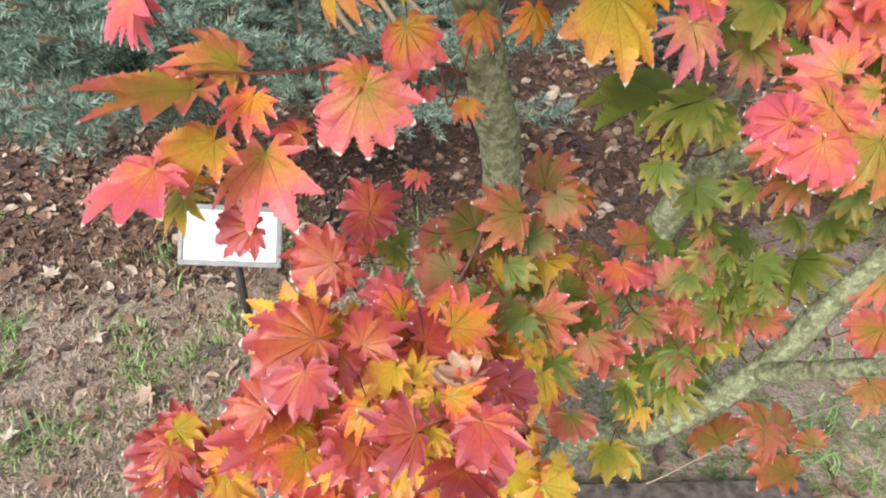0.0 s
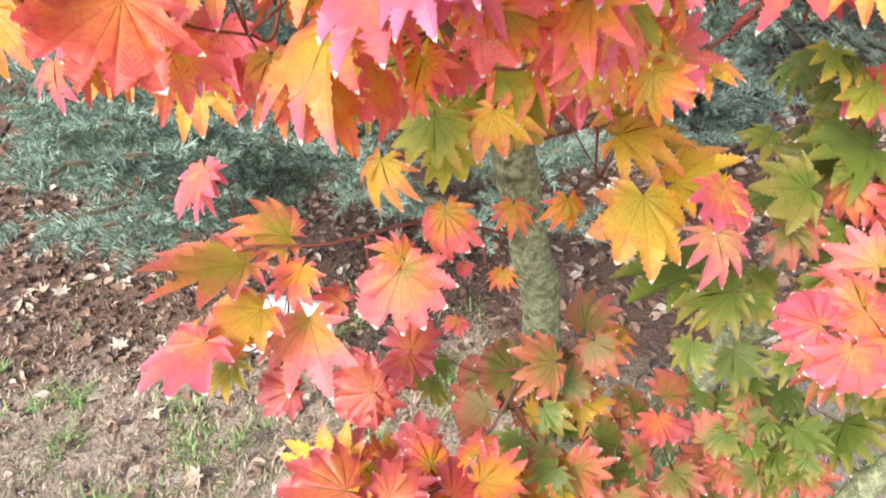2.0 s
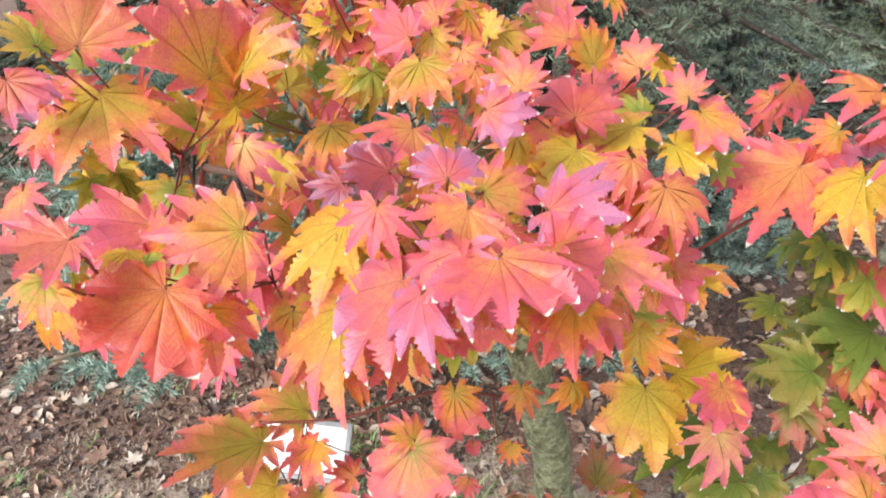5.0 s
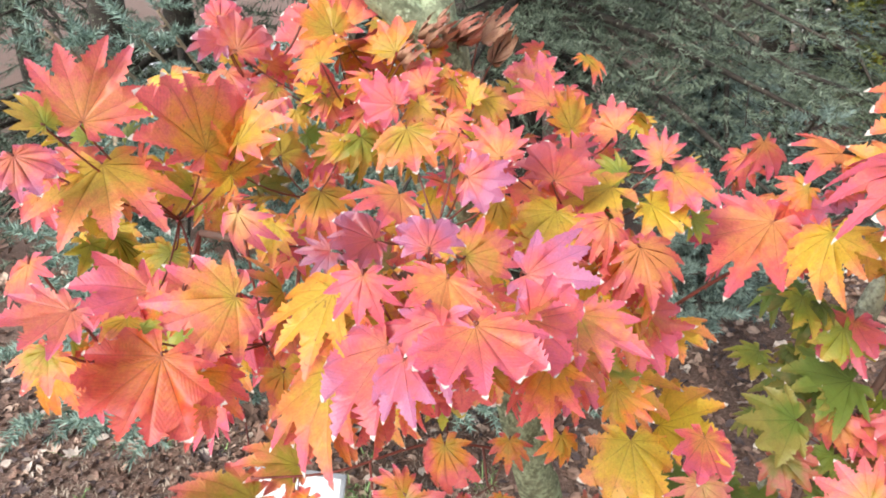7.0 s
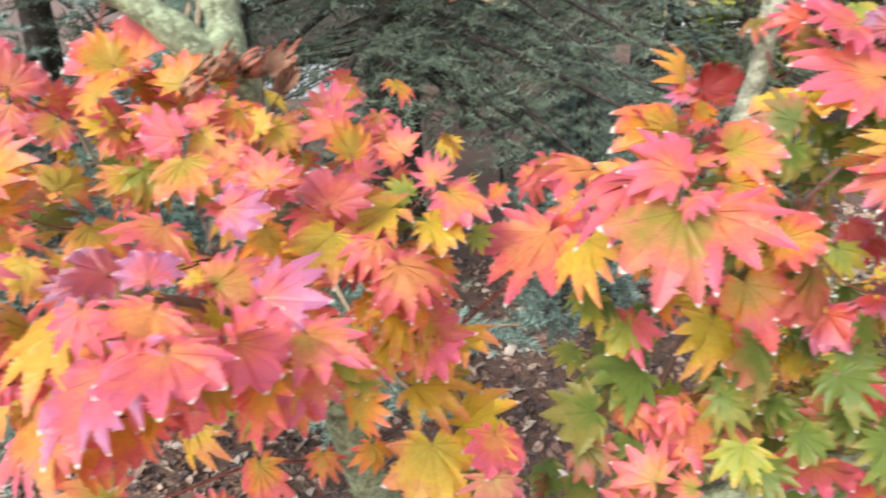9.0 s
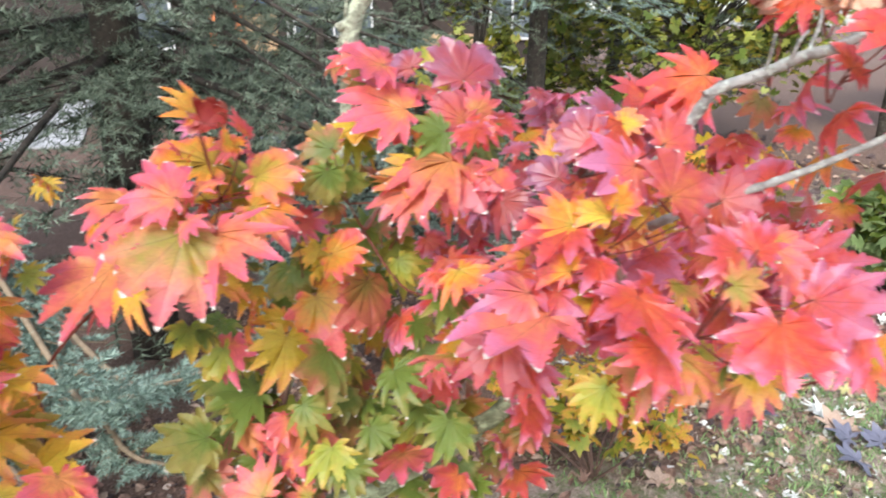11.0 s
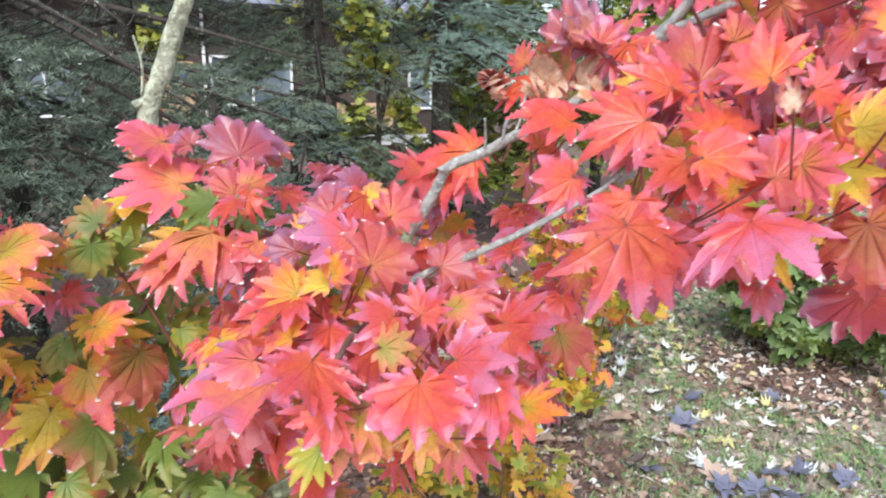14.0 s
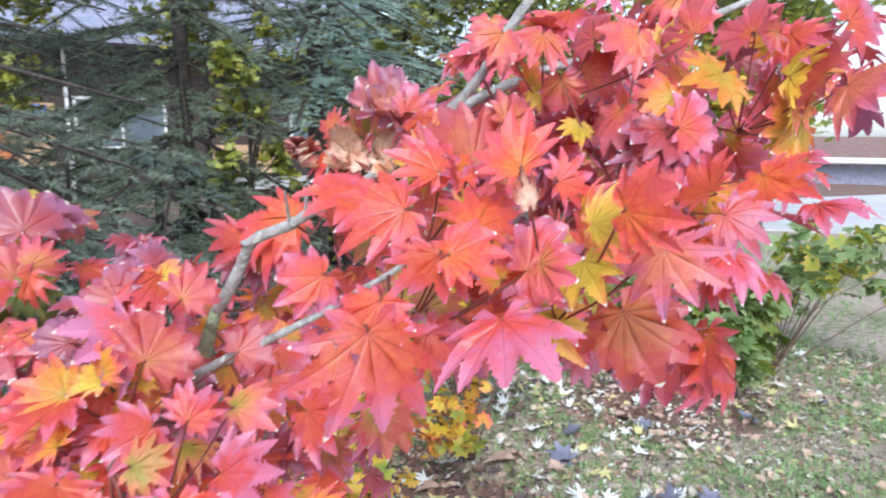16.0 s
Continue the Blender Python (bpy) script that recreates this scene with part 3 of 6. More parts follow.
build_litter("leaf_litter", 1100, 0.06, LITTER[0], 44, bedness, "brown dead leaves under the trees", (-6.0, -2.4, 1.4, 6.0))
build_litter("leaf_litter", 500, 0.06, LITTER[2], 45, bedness, "tan dead leaves under the trees", (-6.0, -2.4, 1.4, 6.0))
build_litter("leaf_litter", 900, 0.05, LITTER[0], 14, lambda x, y: 1 - 0.7 * lawn_at(x, y), "brown dead leaves", (2.4, 6.5, 0.9, 4.6))
build_litter("leaf_litter", 700, 0.055, LITTER[2], 13, lambda x, y: 1 - 0.4 * lawn_at(x, y), "tan dead leaves", (3.6, 6.5, 0.7, 4.6))

build_litter("leaf_litter", 2000, 0.032, WHITELEAF, 33, lambda x, y: 0.25 + 0.75 * (0.4 < (0.5 + noise.noise(Vector((x * 1.3, y * 1.3, 4.0))))), "scraps of silvery white leaves on the lawn", (2.0, 6.6, 1.4, 5.0), 25)
build_litter("leaf_litter", 1100, 0.032, YELLOWLEAF, 34, lambda x, y: 0.3 + 0.7 * (0.45 < (0.5 + noise.noise(Vector((x * 1.1, y * 1.1, 7.0))))), "scraps of pale yellow leaves on the lawn", (1.9, 6.6, 1.4, 4.8), 25)
build_litter("leaf_litter", 420, 0.055, LITTER[2], 36, lambda x, y: 0.5 + noise.noise(Vector((x * 1.6, y * 1.6, 1.0))), "tan dead leaves on the lawn", (2.4, 6.4, 1.2, 4.6), 20)
build_litter("leaf_litter", 700, 0.05, LITTER[3], 37, lambda x, y: 0.4 + 1.3 * noise.noise(Vector((x * 1.2, y * 1.2, 6.0))), "pale bleached leaves on the lawn", (2.6, 6.6, 1.1, 4.6), 20)
build_litter("leaf_litter", 500, 0.06, LITTER[1], 38, lambda x, y: 1.0, "dark rotting leaves behind the lawn", (3.3, 5.4, 2.9, 4.4), 25)
build_litter("leaf_litter", 1500, 0.036, LITTER[1], 35, lambda x, y: 0.6, "dark rotting leaves on the lawn", (1.7, 6.6, 0.9, 4.8), 25)
FALLENS = [leaf_blade(43, 7, 0.05, 0.08, 0.25, 0, 0.42), crumple(leaf_blade(44, 7, 0.05, 0.10, 0.1, 0, 0.40), 1.3, 4), leaf_blade(45, 7, -0.15, 0.12, 0.4, 0, 0.46), crumple(leaf_blade(46, 7, 0.0, 0.15, 0.2, 0, 0.5), 1.9, 5)]
FALLEN2 = leaf_blade(42, 7, -0.12, 0.05, 0.2, 0, 0.62)


def fallen_leaf(x, y, size, heading, mat, label, shape, tilt=(0, 0), group="fallen leaves on the lawn"):
    v, f, at = shape
    ob = solid("fallen_leaf", v, f, mat, leaf=at, blade=v)
    ob.matrix_basis = pose(x, y, height_at(x, y) + 0.02 + size * 0.08, tilt[0], tilt[1], heading) @ Matrix.Diagonal((size, size, size, 1))
    return tagged(ob, label, "leaf", group)


def build_fallen():
    rng = np.random.default_rng(8)
    for k in range(150):
        a = rng.uniform(0, 1)
        x, y = rng.uniform(2.1, 6.2), rng.uniform(1.2, 5.2)
        u = rng.random()
        if u < 0.38:
            x, y = rng.normal(3.3, 0.6), rng.normal(2.9, 0.8)
        elif u < 0.68:
            x, y = rng.normal(4.5, 0.7), rng.normal(3.6, 0.6)
        white = a < 0.62
        fallen_leaf(x, y, rng.uniform(0.05, 0.105), rng.uniform(0, 360), WHITELEAF if white else YELLOWLEAF,
                    "silvery white fallen maple leaf on the lawn" if white else "pale yellow fallen maple leaf on the lawn", FALLENS[k % 4],
                    (rng.normal(0, 20), rng.normal(0, 20)))
    for x, y, s, h in ((2.85, 1.62, 0.13, 80), (3.05, 1.68, 0.12, 10), (3.22, 1.78, 0.12, 200), (2.95, 1.75, 0.12, 40), (3.15, 1.62, 0.13, 150), (3.35, 1.72, 0.12, 250), (3.02, 1.52, 0.11, 300), (3.5, 1.55, 0.12, 20),
                       (2.75, 2.05, 0.09, 200), (3.25, 2.30, 0.11, 100), (3.95, 2.3, 0.10, 10), (1.95, 2.35, 0.10, 70), (1.8, 2.15, 0.11, 330),
                       (4.6, 2.0, 0.11, 80), (5.2, 1.9, 0.11, 190), (-1.15, 1.05, 0.10, 120)):
        fallen_leaf(x, y, s, h, GREYLEAF, "curled grey-blue underside of a large fallen leaf", FALLEN2, (8, -10))
    for x, y in ((2.70, 2.63), (3.35, 2.93), (3.61, 3.10), (3.40, 3.17), (3.34, 2.69), (3.07, 2.63), (2.96, 2.26), (3.00, 1.95), (3.13, 1.91), (3.84, 2.19), (3.95, 2.14),
                 (3.99, 3.18), (3.66, 2.14), (3.57, 1.59), (5.04, 2.22), (4.0, 2.08), (5.27, 2.14), (4.77, 2.01)):
        fallen_leaf(x, y, rng.uniform(0.085, 0.11), rng.uniform(0, 360), WHITELEAF, "silvery white fallen maple leaf on the lawn", FALLENS[int(x * 100) % 4], (rng.normal(0, 14), rng.normal(0, 14)))
    for x, y in ((3.73, 3.01), (3.60, 2.87), (3.49, 2.65), (3.09, 2.15), (3.85, 2.27), (3.65, 1.78), (3.32, 2.09), (4.67, 2.12), (4.70, 1.77), (5.17, 1.87)):
        fallen_leaf(x, y, rng.uniform(0.08, 0.10), rng.uniform(0, 360), YELLOWLEAF, "pale yellow fallen maple leaf on the lawn", FALLENS[int(x * 100) % 4], (rng.normal(0, 14), rng.normal(0, 14)))
    for x, y, s, h in ((3.25, 2.28, 0.15, 30), (2.72, 2.08, 0.11, 160), (3.50, 2.51, 0.11, 260)):
        fallen_leaf(x, y, s, h, GREYLEAF, "curled grey-blue underside of a large fallen leaf", FALLEN2, (12, -14))
    for x, y, s, h in ((3.97, 2.44, 0.13, 70), (2.94, 2.52, 0.15, 190), (2.32, 2.06, 0.10, 20), (2.96, 1.83, 0.13, 310), (3.06, 2.44, 0.12, 80)):
        fallen_leaf(x, y, s, h, LITTER[2], "dry tan fallen leaf with curled lobes", FALLEN2, (10, 6))
    for x, y, s, h in ((2.2, 2.35, 0.10, 20), (2.45, 2.5, 0.11, 200), (1.6, 2.5, 0.10, 90), (2.0, 1.8, 0.09, 10), (0.86, 1.04, 0.11, 60), (4.1, 2.9, 0.10, 140)):
        fallen_leaf(x, y, s, h, LITTER[2], "dry tan fallen leaf with curled lobes", FALLEN2, (10, 6))
    for k in range(58):
        left = k < 24
        x, y = (rng.uniform(-1.9, -0.3), rng.uniform(1.75, 2.7)) if left else (rng.normal(2.2, 0.4), rng.normal(2.3, 0.35))
        fallen_leaf(x, y, rng.uniform(0.05, 0.09) if left else rng.uniform(0.06, 0.10), rng.uniform(0, 360), LITTER[(0, 2, 1, 0)[k % 4]],
                    "curled dead brown leaf on the leaf litter", (FALLEN2, FALLENS[1], FALLENS[3])[k % 3], (rng.normal(0, 14), rng.normal(0, 14)))
    for k in range(26):
        x, y = rng.uniform(-1.7, -0.45), rng.uniform(0.95, 1.85)
        fallen_leaf(x, y, rng.uniform(0.035, 0.065), rng.uniform(0, 360), LITTER[(2, 0, 1, 3)[k % 4]],
                    "curled dead leaf on the dry lawn", (FALLEN2, FALLENS[1], FALLENS[3])[k % 3], (rng.normal(0, 14), rng.normal(0, 14)))
    for x, y, s in ((-1.55, 2.05, 0.05), (-1.35, 2.16, 0.05), (-1.05, 2.12, 0.045), (-0.95, 1.5, 0.05), (-1.2, 1.78, 0.05), (2.55, 1.72, 0.045)):
        fallen_leaf(x, y, s, x * 900 % 360, LITTER[3], "bleached fallen leaf on the leaf litter", FALLEN2, (4, 3))


build_fallen()


# ---- conifers ----
def needle_shoot(seed, needles, length, needle, width, tip=0.3):
    """One shoot along +y: stout needles all round it, a rosette of forward ones at its tip."""
    rng = np.random.default_rng(seed)
    v, f = [], []
    for i in range(needles):
        t = (i + 0.5) / needles
        end = max(0.0, (t - 1 + tip) / tip)
        a = i * 2.399 + rng.uniform(-0.3, 0.3)
        out = np.array([math.cos(a), rng.uniform(0.35, 0.7) + 1.5 * end ** 2, math.sin(a) * 0.85 + 0.2])
        out /= np.linalg.norm(out)
        side = np.cross(out, rng.normal(0, 1, 3))
        side /= np.linalg.norm(side)
        b = np.array([0, length * t, 0])
        ln = needle * rng.uniform(0.75, 1.1)
        v += [b - side * width, b + side * width, b + out * ln]
        f.append((3 * i, 3 * i + 1, 3 * i + 2))
    return np.array(v), np.array(f)


def place_shoots(template, places, ways, sizes):
    """Copies of a shoot template, joined."""
    v, f = template
    ways = ways / (np.linalg.norm(ways, axis=1)[:, None] + 1e-9)
    x = np.cross(ways, (0.05, 0.02, 1.0))
    x /= np.linalg.norm(x, axis=1)[:, None] + 1e-9
    z = np.cross(x, ways)
    m = np.stack([x, ways, z], 2) * sizes[:, None, None]
    vs = np.einsum("nij,kj->nki", m, v) + places[:, None]
    fs = f[None] + (np.arange(len(places)) * len(v))[:, None, None]
    return vs.reshape(-1, 3), fs.reshape(-1, 3)


def bough_shoots(line, spread, step, rng, hang=0.25):
    """Places and ways of the shoots on one flat, drooping bough."""
    line = np.asarray(line)
    seg = np.linalg.norm(np.diff(line, axis=0), axis=1)
    total = seg.sum()
    cum = np.concatenate([[0], np.cumsum(seg)])
    pl, wy, wood = [], [], []
    s, sgn = total * 0.12, 1
    while s < total:
        t = s / total
        c = np.array([np.interp(s, cum, line[:, k]) for k in range(3)])
        i = min(len(line) - 2, int(np.searchsorted(cum, s)) - 1)
        d = line[i + 1] - line[i]
        d /= np.linalg.norm(d)
        sd = np.cross(d, (0, 0, 1.0)) * sgn
        sd /= np.linalg.norm(sd) + 1e-9
        ln = spread * (1.05 - t) ** 0.7 * rng.uniform(0.7, 1.15)
        way = sd * 0.8 + d * 0.65 + np.array([0, 0, rng.uniform(-hang, 0.12)])
        way /= np.linalg.norm(way)
        k = max(1, int(ln / step))
        for j in range(k):
            q = c + way * step * (j + 0.3)
            pl.append(q)
            wy.append(way + rng.normal(0, 0.3, 3))
            for s2 in (-1, 1):
                if rng.random() < 0.6:
                    pl.append(q + way * step * 0.3)
                    wy.append(way * 0.6 + s2 * np.cross(way, (0, 0, 1.0)) * 0.8 + np.array([0, 0, rng.uniform(-hang, 0.2)]))
        wood.append((c, c + way * ln * 0.9))
        s += step * rng.uniform(0.55, 0.9)
        sgn = -sgn
    pl.append(line[-1])
    wy.append(line[-1] - line[-2])
    return pl, wy, wood


def conifer(name, at, tall, reach, low, tiers, template, step, mat, seed, label, trunk=0.12, droop=0.35, arc=(0, 360), group="", dead=(0, 0)):
    """Conifer of whorled, drooping boughs; arc limits the boughs to the sides that can be seen; those rooted between the two heights of dead are bare."""
    rng = np.random.default_rng(seed)
    base = empty(name, at)
    at = np.array(at, float)
    v, f = tube(smooth_line([(0, 0, -0.1), (0.02, 0, tall * 0.3), (0, 0.03, tall * 0.65), (0, 0, tall)]), trunk, 0.02, 10, 0.05, seed)
    solid("trunk", v, f, DARKBARK, base)
    pl, wy, sticks = [], [], []
    for k in range(tiers):
        h = low + (tall - low) * (k + rng.uniform(0, 0.8)) / tiers
        length = reach * (1 - (h - low) / (tall - low)) ** 0.8 * rng.uniform(0.75, 1.1) + 0.15
        for b in range(5):
            a = radians(rng.uniform(*arc))
            d = np.array([math.cos(a), math.sin(a), 0])
            z1 = h - droop * length * rng.uniform(0.5, 1.2)
            line = smooth_line([(0, 0, h), d * length * 0.45 + (0, 0, h * 0.55 + z1 * 0.45 + 0.05 * length), d * length + (0, 0, z1 + 0.06 * length)], 5)
            p, w, wd = bough_shoots(line, length * 0.38, step, rng)
            if not dead[0] < h < dead[1]:
                pl += p
                wy += w
            sticks.append(tube(line, 0.006 + 0.012 * length, 0.004, 5))
            for c, e in (wd[::3] if template is FAR_SHOOT else wd[::2]):
                sticks.append(tube(np.array([c, (c + e) / 2 - (0, 0, 0.01), e]), 0.004, 0.002, 3))
    pl, wy = np.array(pl), np.array(wy)
    v, f = place_shoots(template, pl, wy, rng.uniform(0.75, 1.2, len(pl)))
    ob = solid("foliage", v, f, mat, base, smooth=False)
    ob["kind"] = "stuff"
    v, f = joined(sticks)
    ob = solid("bough_wood", v, f, DARKBARK, base)
    ob["kind"] = "stuff"
    return tagged(base, label, "conifer", group)


NEAR_SHOOT = needle_shoot(1, 54, 0.062, 0.020, 0.0020)
MID_SHOOT = needle_shoot(2, 35, 0.10, 0.025, 0.0022)
FAR_SHOOT = needle_shoot(3, 20, 0.19, 0.055, 0.0055)


def blue_spruce(at, tall, ends, spread, seed, label, mat=BLUE):
    """A spruce whose low boughs sweep out to the given ends."""
    rng = np.random.default_rng(seed)
    base = empty("blue_spruce", at)
    o = np.array(at, float)
    v, f = tube(smooth_line([(0, 0, -0.1), (0.02, 0, tall * 0.3), (0, 0.03, tall * 0.6), (0, 0, tall)]), 0.10, 0.02, 10, 0.05, 3)
    solid("trunk", v, f, DARKBARK, base)
    for e in ends:
        e = np.array(e) - o
        h = max(0.5, e[2] + 0.35)
        line = smooth_line([(0, 0, h), e * 0.55 + (rng.normal(0, 0.05), 0, (h - e[2]) * 0.32 + 0.03), e * 0.85 + (0, 0, 0.02), e], 6)
        p, w, wd = bough_shoots(line, spread * rng.uniform(0.8, 1.2), 0.062, rng, 0.5)
        v, f = place_shoots(NEAR_SHOOT, np.array(p), np.array(w), rng.uniform(1.05, 1.45, len(p)))
        b = solid("bough", *joined([tube(line, 0.014, 0.004, 6, 0.05)] + [tube(np.array([c, (c + q) / 2 - (0, 0, 0.008), q]), 0.0035, 0.0018, 4) for c, q in wd]), SPRUCETWIG if mat == BLUE else DARKBARK, base)
        n = solid("needles", v, f, mat, b, smooth=False)
        n["kind"] = "stuff"
    if tall < 2.2:
        return tagged(base, label, "spruce")
    # the boughs of the upper crown
    p, w, sticks = [], [], []
    for k in range(34):
        h = 1.9 + (tall - 2.0) * k / 34
        a, ln = rng.uniform(0, 2 * np.pi), 1.15 * (1 - (h - 1.9) / (tall - 1.6)) * rng.uniform(0.8, 1.1) + 0.1
        d = np.array([math.cos(a), math.sin(a), 0]) * ln
        line = smooth_line([(0, 0, h), d * 0.5 + (0, 0, h - 0.1 * ln), d + (0, 0, h - 0.15 * ln)], 4)
        q, y, wd = bough_shoots(line, ln * 0.35, 0.1, rng)
        p, w = p + q, w + y
        sticks.append(tube(line, 0.012, 0.004, 5))
    v, f = place_shoots(MID_SHOOT, np.array(p), np.array(w), rng.uniform(0.8, 1.2, len(p)))
    n = solid("crown", v, f, TEAL, base, smooth=False)
    n["kind"] = "stuff"
    solid("bough_wood", *joined(sticks), DARKBARK, base)
    return tagged(base, label, "spruce")


blue_spruce((-0.55, 3.1, 0), 4.6, [(-0.62, 1.23, 1.04), (-0.57, 1.22, 0.95), (-0.65, 1.20, 0.88), (-0.54, 1.37, 0.98), (-0.43, 1.47, 0.97), (-0.28, 1.54, 0.90), (-0.22, 1.47, 0.83), (0.02, 1.46, 0.76), (0.31, 1.52, 0.72), (0.23, 1.61, 0.88), (-0.77, 1.10, 0.96), (-0.60, 1.33, 0.90), (0.14, 1.63, 0.96), (0.35, 1.61, 0.90), (0.25, 1.51, 0.93), (0.47, 1.70, 0.87), (-0.96, 1.63, 1.52), (-0.86, 1.82, 1.59), (-0.95, 1.77, 1.58), (-0.88, 1.36, 1.21), (-0.89, 1.51, 1.09), (-0.76, 1.39, 1.05), (-0.73, 1.21, 1.03), (-0.67, 1.30, 1.00), (-0.68, 1.55, 1.01), (-0.55, 1.53, 0.97), (-0.49, 1.73, 0.99), (-0.59, 1.06, 0.99), (-0.95, 1.60, 0.94), (-0.85, 1.81, 1.02), (-1.00, 1.69, 1.60), (-0.88, 2.00, 1.62)], 0.19, 17, "blue-grey spruce with low sweeping boughs over leaf litter")
blue_spruce((-1.9, 3.4, 0), 4.2, [(-1.10, 1.64, 0.97), (-0.98, 1.58, 0.92), (-0.96, 1.34, 0.96), (-0.90, 1.37, 0.91), (-1.12, 1.98, 0.90), (-1.30, 2.00, 0.96), (-1.02, 1.95, 0.98), (-1.07, 1.77, 0.93), (-1.0, 1.75, 0.8), (-1.2, 1.8, 0.82)], 0.24, 19, "blue-grey spruce with low sweeping boughs over leaf litter")
blue_spruce((1.15, 3.9, 0), 1.7, [(0.61, 1.83, 0.82), (0.75, 1.83, 0.95), (0.65, 2.00, 0.99), (0.64, 1.93, 0.91), (0.81, 1.94, 0.80), (0.55, 1.81, 0.83), (0.77, 2.17, 1.04), (0.61, 2.32, 1.03), (1.04, 2.34, 1.26)], 0.30, 18, "grey-green spruce with dense drooping boughs", TEAL)
conifer("spruce", (0.12, 3.75, 0), 7.0, 1.75, 1.5, 18, MID_SHOOT, 0.11, GREEN, 61, "grey-green spruce with drooping boughs and a bare trunk", 0.14, 0.42, (185, 355), "dark conifers behind the maple", (2.1, 3.5))
conifer("spruce", (1.85, 4.9, 0), 1.75, 0.95, 0.25, 12, MID_SHOOT, 0.10, TEAL, 62, "low bushy blue-green spruce under the tall conifers", 0.05, 0.3, (170, 370), "dark conifers behind the maple")
conifer("spruce", (2.15, 5.3, 0), 6.0, 1.3, 1.0, 16, MID_SHOOT, 0.085, DARKGREEN, 5, "dark green spruce with drooping boughs", 0.07, 0.75, (150, 390))
conifer("spruce", (0.02, 4.6, 0), 9.0, 1.7, 1.15, 20, FAR_SHOOT, 0.16, GREEN, 7, "tall dark spruce with a bare lower trunk", 0.15, 0.4, (120, 350), "dark conifers behind the maple", (2.2, 3.6))
conifer("blue_spruce", (3.38, 5.6, 0), 7.5, 1.3, 2.15, 28, MID_SHOOT, 0.10, BLUE, 6, "tall blue-green spruce with short dense boughs", 0.10, 0.5, (150, 390))
# x = -4.6 and -6.2: unseen spruces, kept to close off light on the left
CONIFERS = ((-2.4, 5.2, 7, 2.4, 0.4, 22, 31), (-4.6, 6.5, 7, 2.6, 0.4, 11, 32), (3.1, 8.8, 8, 2.0, 2.6, 13, 33),
            (4.9, 8.2, 8, 2.4, 1.9, 18, 35), (0.9, 8.4, 8, 2.2, 1.0, 16, 36), (7.5, 10.5, 9, 3.0, 1.2, 18, 37),
            (-6.2, 11.0, 7, 2.6, 0.2, 10, 39), (0.8, 13.0, 8, 2.6, 0.2, 12, 41))
for x, y, tall, reach, low, tiers, s in CONIFERS:
    conifer("spruce", (x, y, 0), tall, reach, low, tiers, FAR_SHOOT, 0.23, FARGREEN, s, "dark green spruce in the wood behind the garden", 0.13, 0.4, (180, 360), "dark conifers behind the maple")


# ---- broadleaf shrubs and trees behind ----
def leafy(name, at, clumps, count, size, mats, seed, label, category, trunk=None, spread=1.0, shapes=DISTANT):
    """Shrub or small tree: stems to each clump and loose leaves round the stems' ends. clumps: (x, y, z, radius) from the base."""
    rng = np.random.default_rng(seed)
    base = empty(name, at)
    sticks = []
    if trunk:
        sticks.append(tube(smooth_line([(0, 0, -0.05), (0.02, 0.01, trunk[1] * 0.5), (0, 0, trunk[1])]), trunk[0], trunk[0] * 0.5, 8, 0.05, seed))
    rows = [[] for _ in mats]
    root = np.array((0, 0, trunk[1] * 0.7 if trunk else 0.0))
    for cx, cy, cz, r in clumps:
        c = np.array((cx, cy, cz))
        sticks.append(tube(smooth_line([root, root * 0.4 + c * 0.6 + (0, 0, 0.1 * r) + rng.normal(0, 0.05, 3), c]), 0.006 * spread, 0.003, 5))
        n = int(count * r ** 2 / sum(q[3] ** 2 for q in clumps))
        for k in range(n // 6 + 1):
            d = rng.normal(0, 1, 3)
            d /= np.linalg.norm(d)
            e = c + d * r * rng.uniform(0.5, 1.0) * (1, 1, 0.8)
            sticks.append(tube(np.array([c, (c + e) / 2 + (0, 0, 0.02), e]), 0.004 * spread, 0.0015, 3))
            for j in range(6):
                p = c + (e - c) * rng.uniform(0.35, 1.0) + rng.normal(0, 0.18 * r, 3)
                rows[rng.integers(0, len(mats))].append((p, turn(rng.normal(-20, 28), rng.normal(0, 28), rng.uniform(0, 360)), size * rng.uniform(0.6, 1.25)))
    v, f = joined(sticks)
    solid("stem_wood", v, f, DARKBARK if trunk else TWIG, base)
    for r, m in zip(rows, mats):
        if r:
            scatter_blades("leaves", r, m, base, shapes)
    return tagged(base, label, category)


def clump_list(seed, n, box, radius):
    rng = np.random.default_rng(seed)
    return [(rng.uniform(*box[0]), rng.uniform(*box[1]), rng.uniform(*box[2]), radius * rng.uniform(0.7, 1.3)) for _ in range(n)]


leafy("green_shrub", (4.85, 2.66, 0), clump_list(1, 34, ((-0.5, 0.5), (-0.45, 0.45), (0.12, 0.80)), 0.23), 1400, 0.115, (FRESH, FRESH, LEAF["G"]), 51,
      "rounded green-leaved maple shrub on the lawn", "shrub")
leafy("yellow_shrub", (1.78, 1.92, 0), clump_list(12, 10, ((-0.28, 0.28), (-0.2, 0.2), (0.22, 0.68)), 0.16), 420, 0.045, (LEAF["Y"], LEAF["L"], LEAF["Y"]), 59,
      "low yellow-green maple seedling over the leaf litter", "shrub")
leafy("yellow_shrub", (2.85, 2.6, 0), clump_list(2, 17, ((-0.5, 0.45), (-0.3, 0.35), (0.22, 1.15)), 0.2), 800, 0.055, (LEAF["Y"], LEAF["L"], LEAF["Y"], LEAF["O"]), 52,
      "low yellow-leaved maple shrub in autumn colour", "shrub")
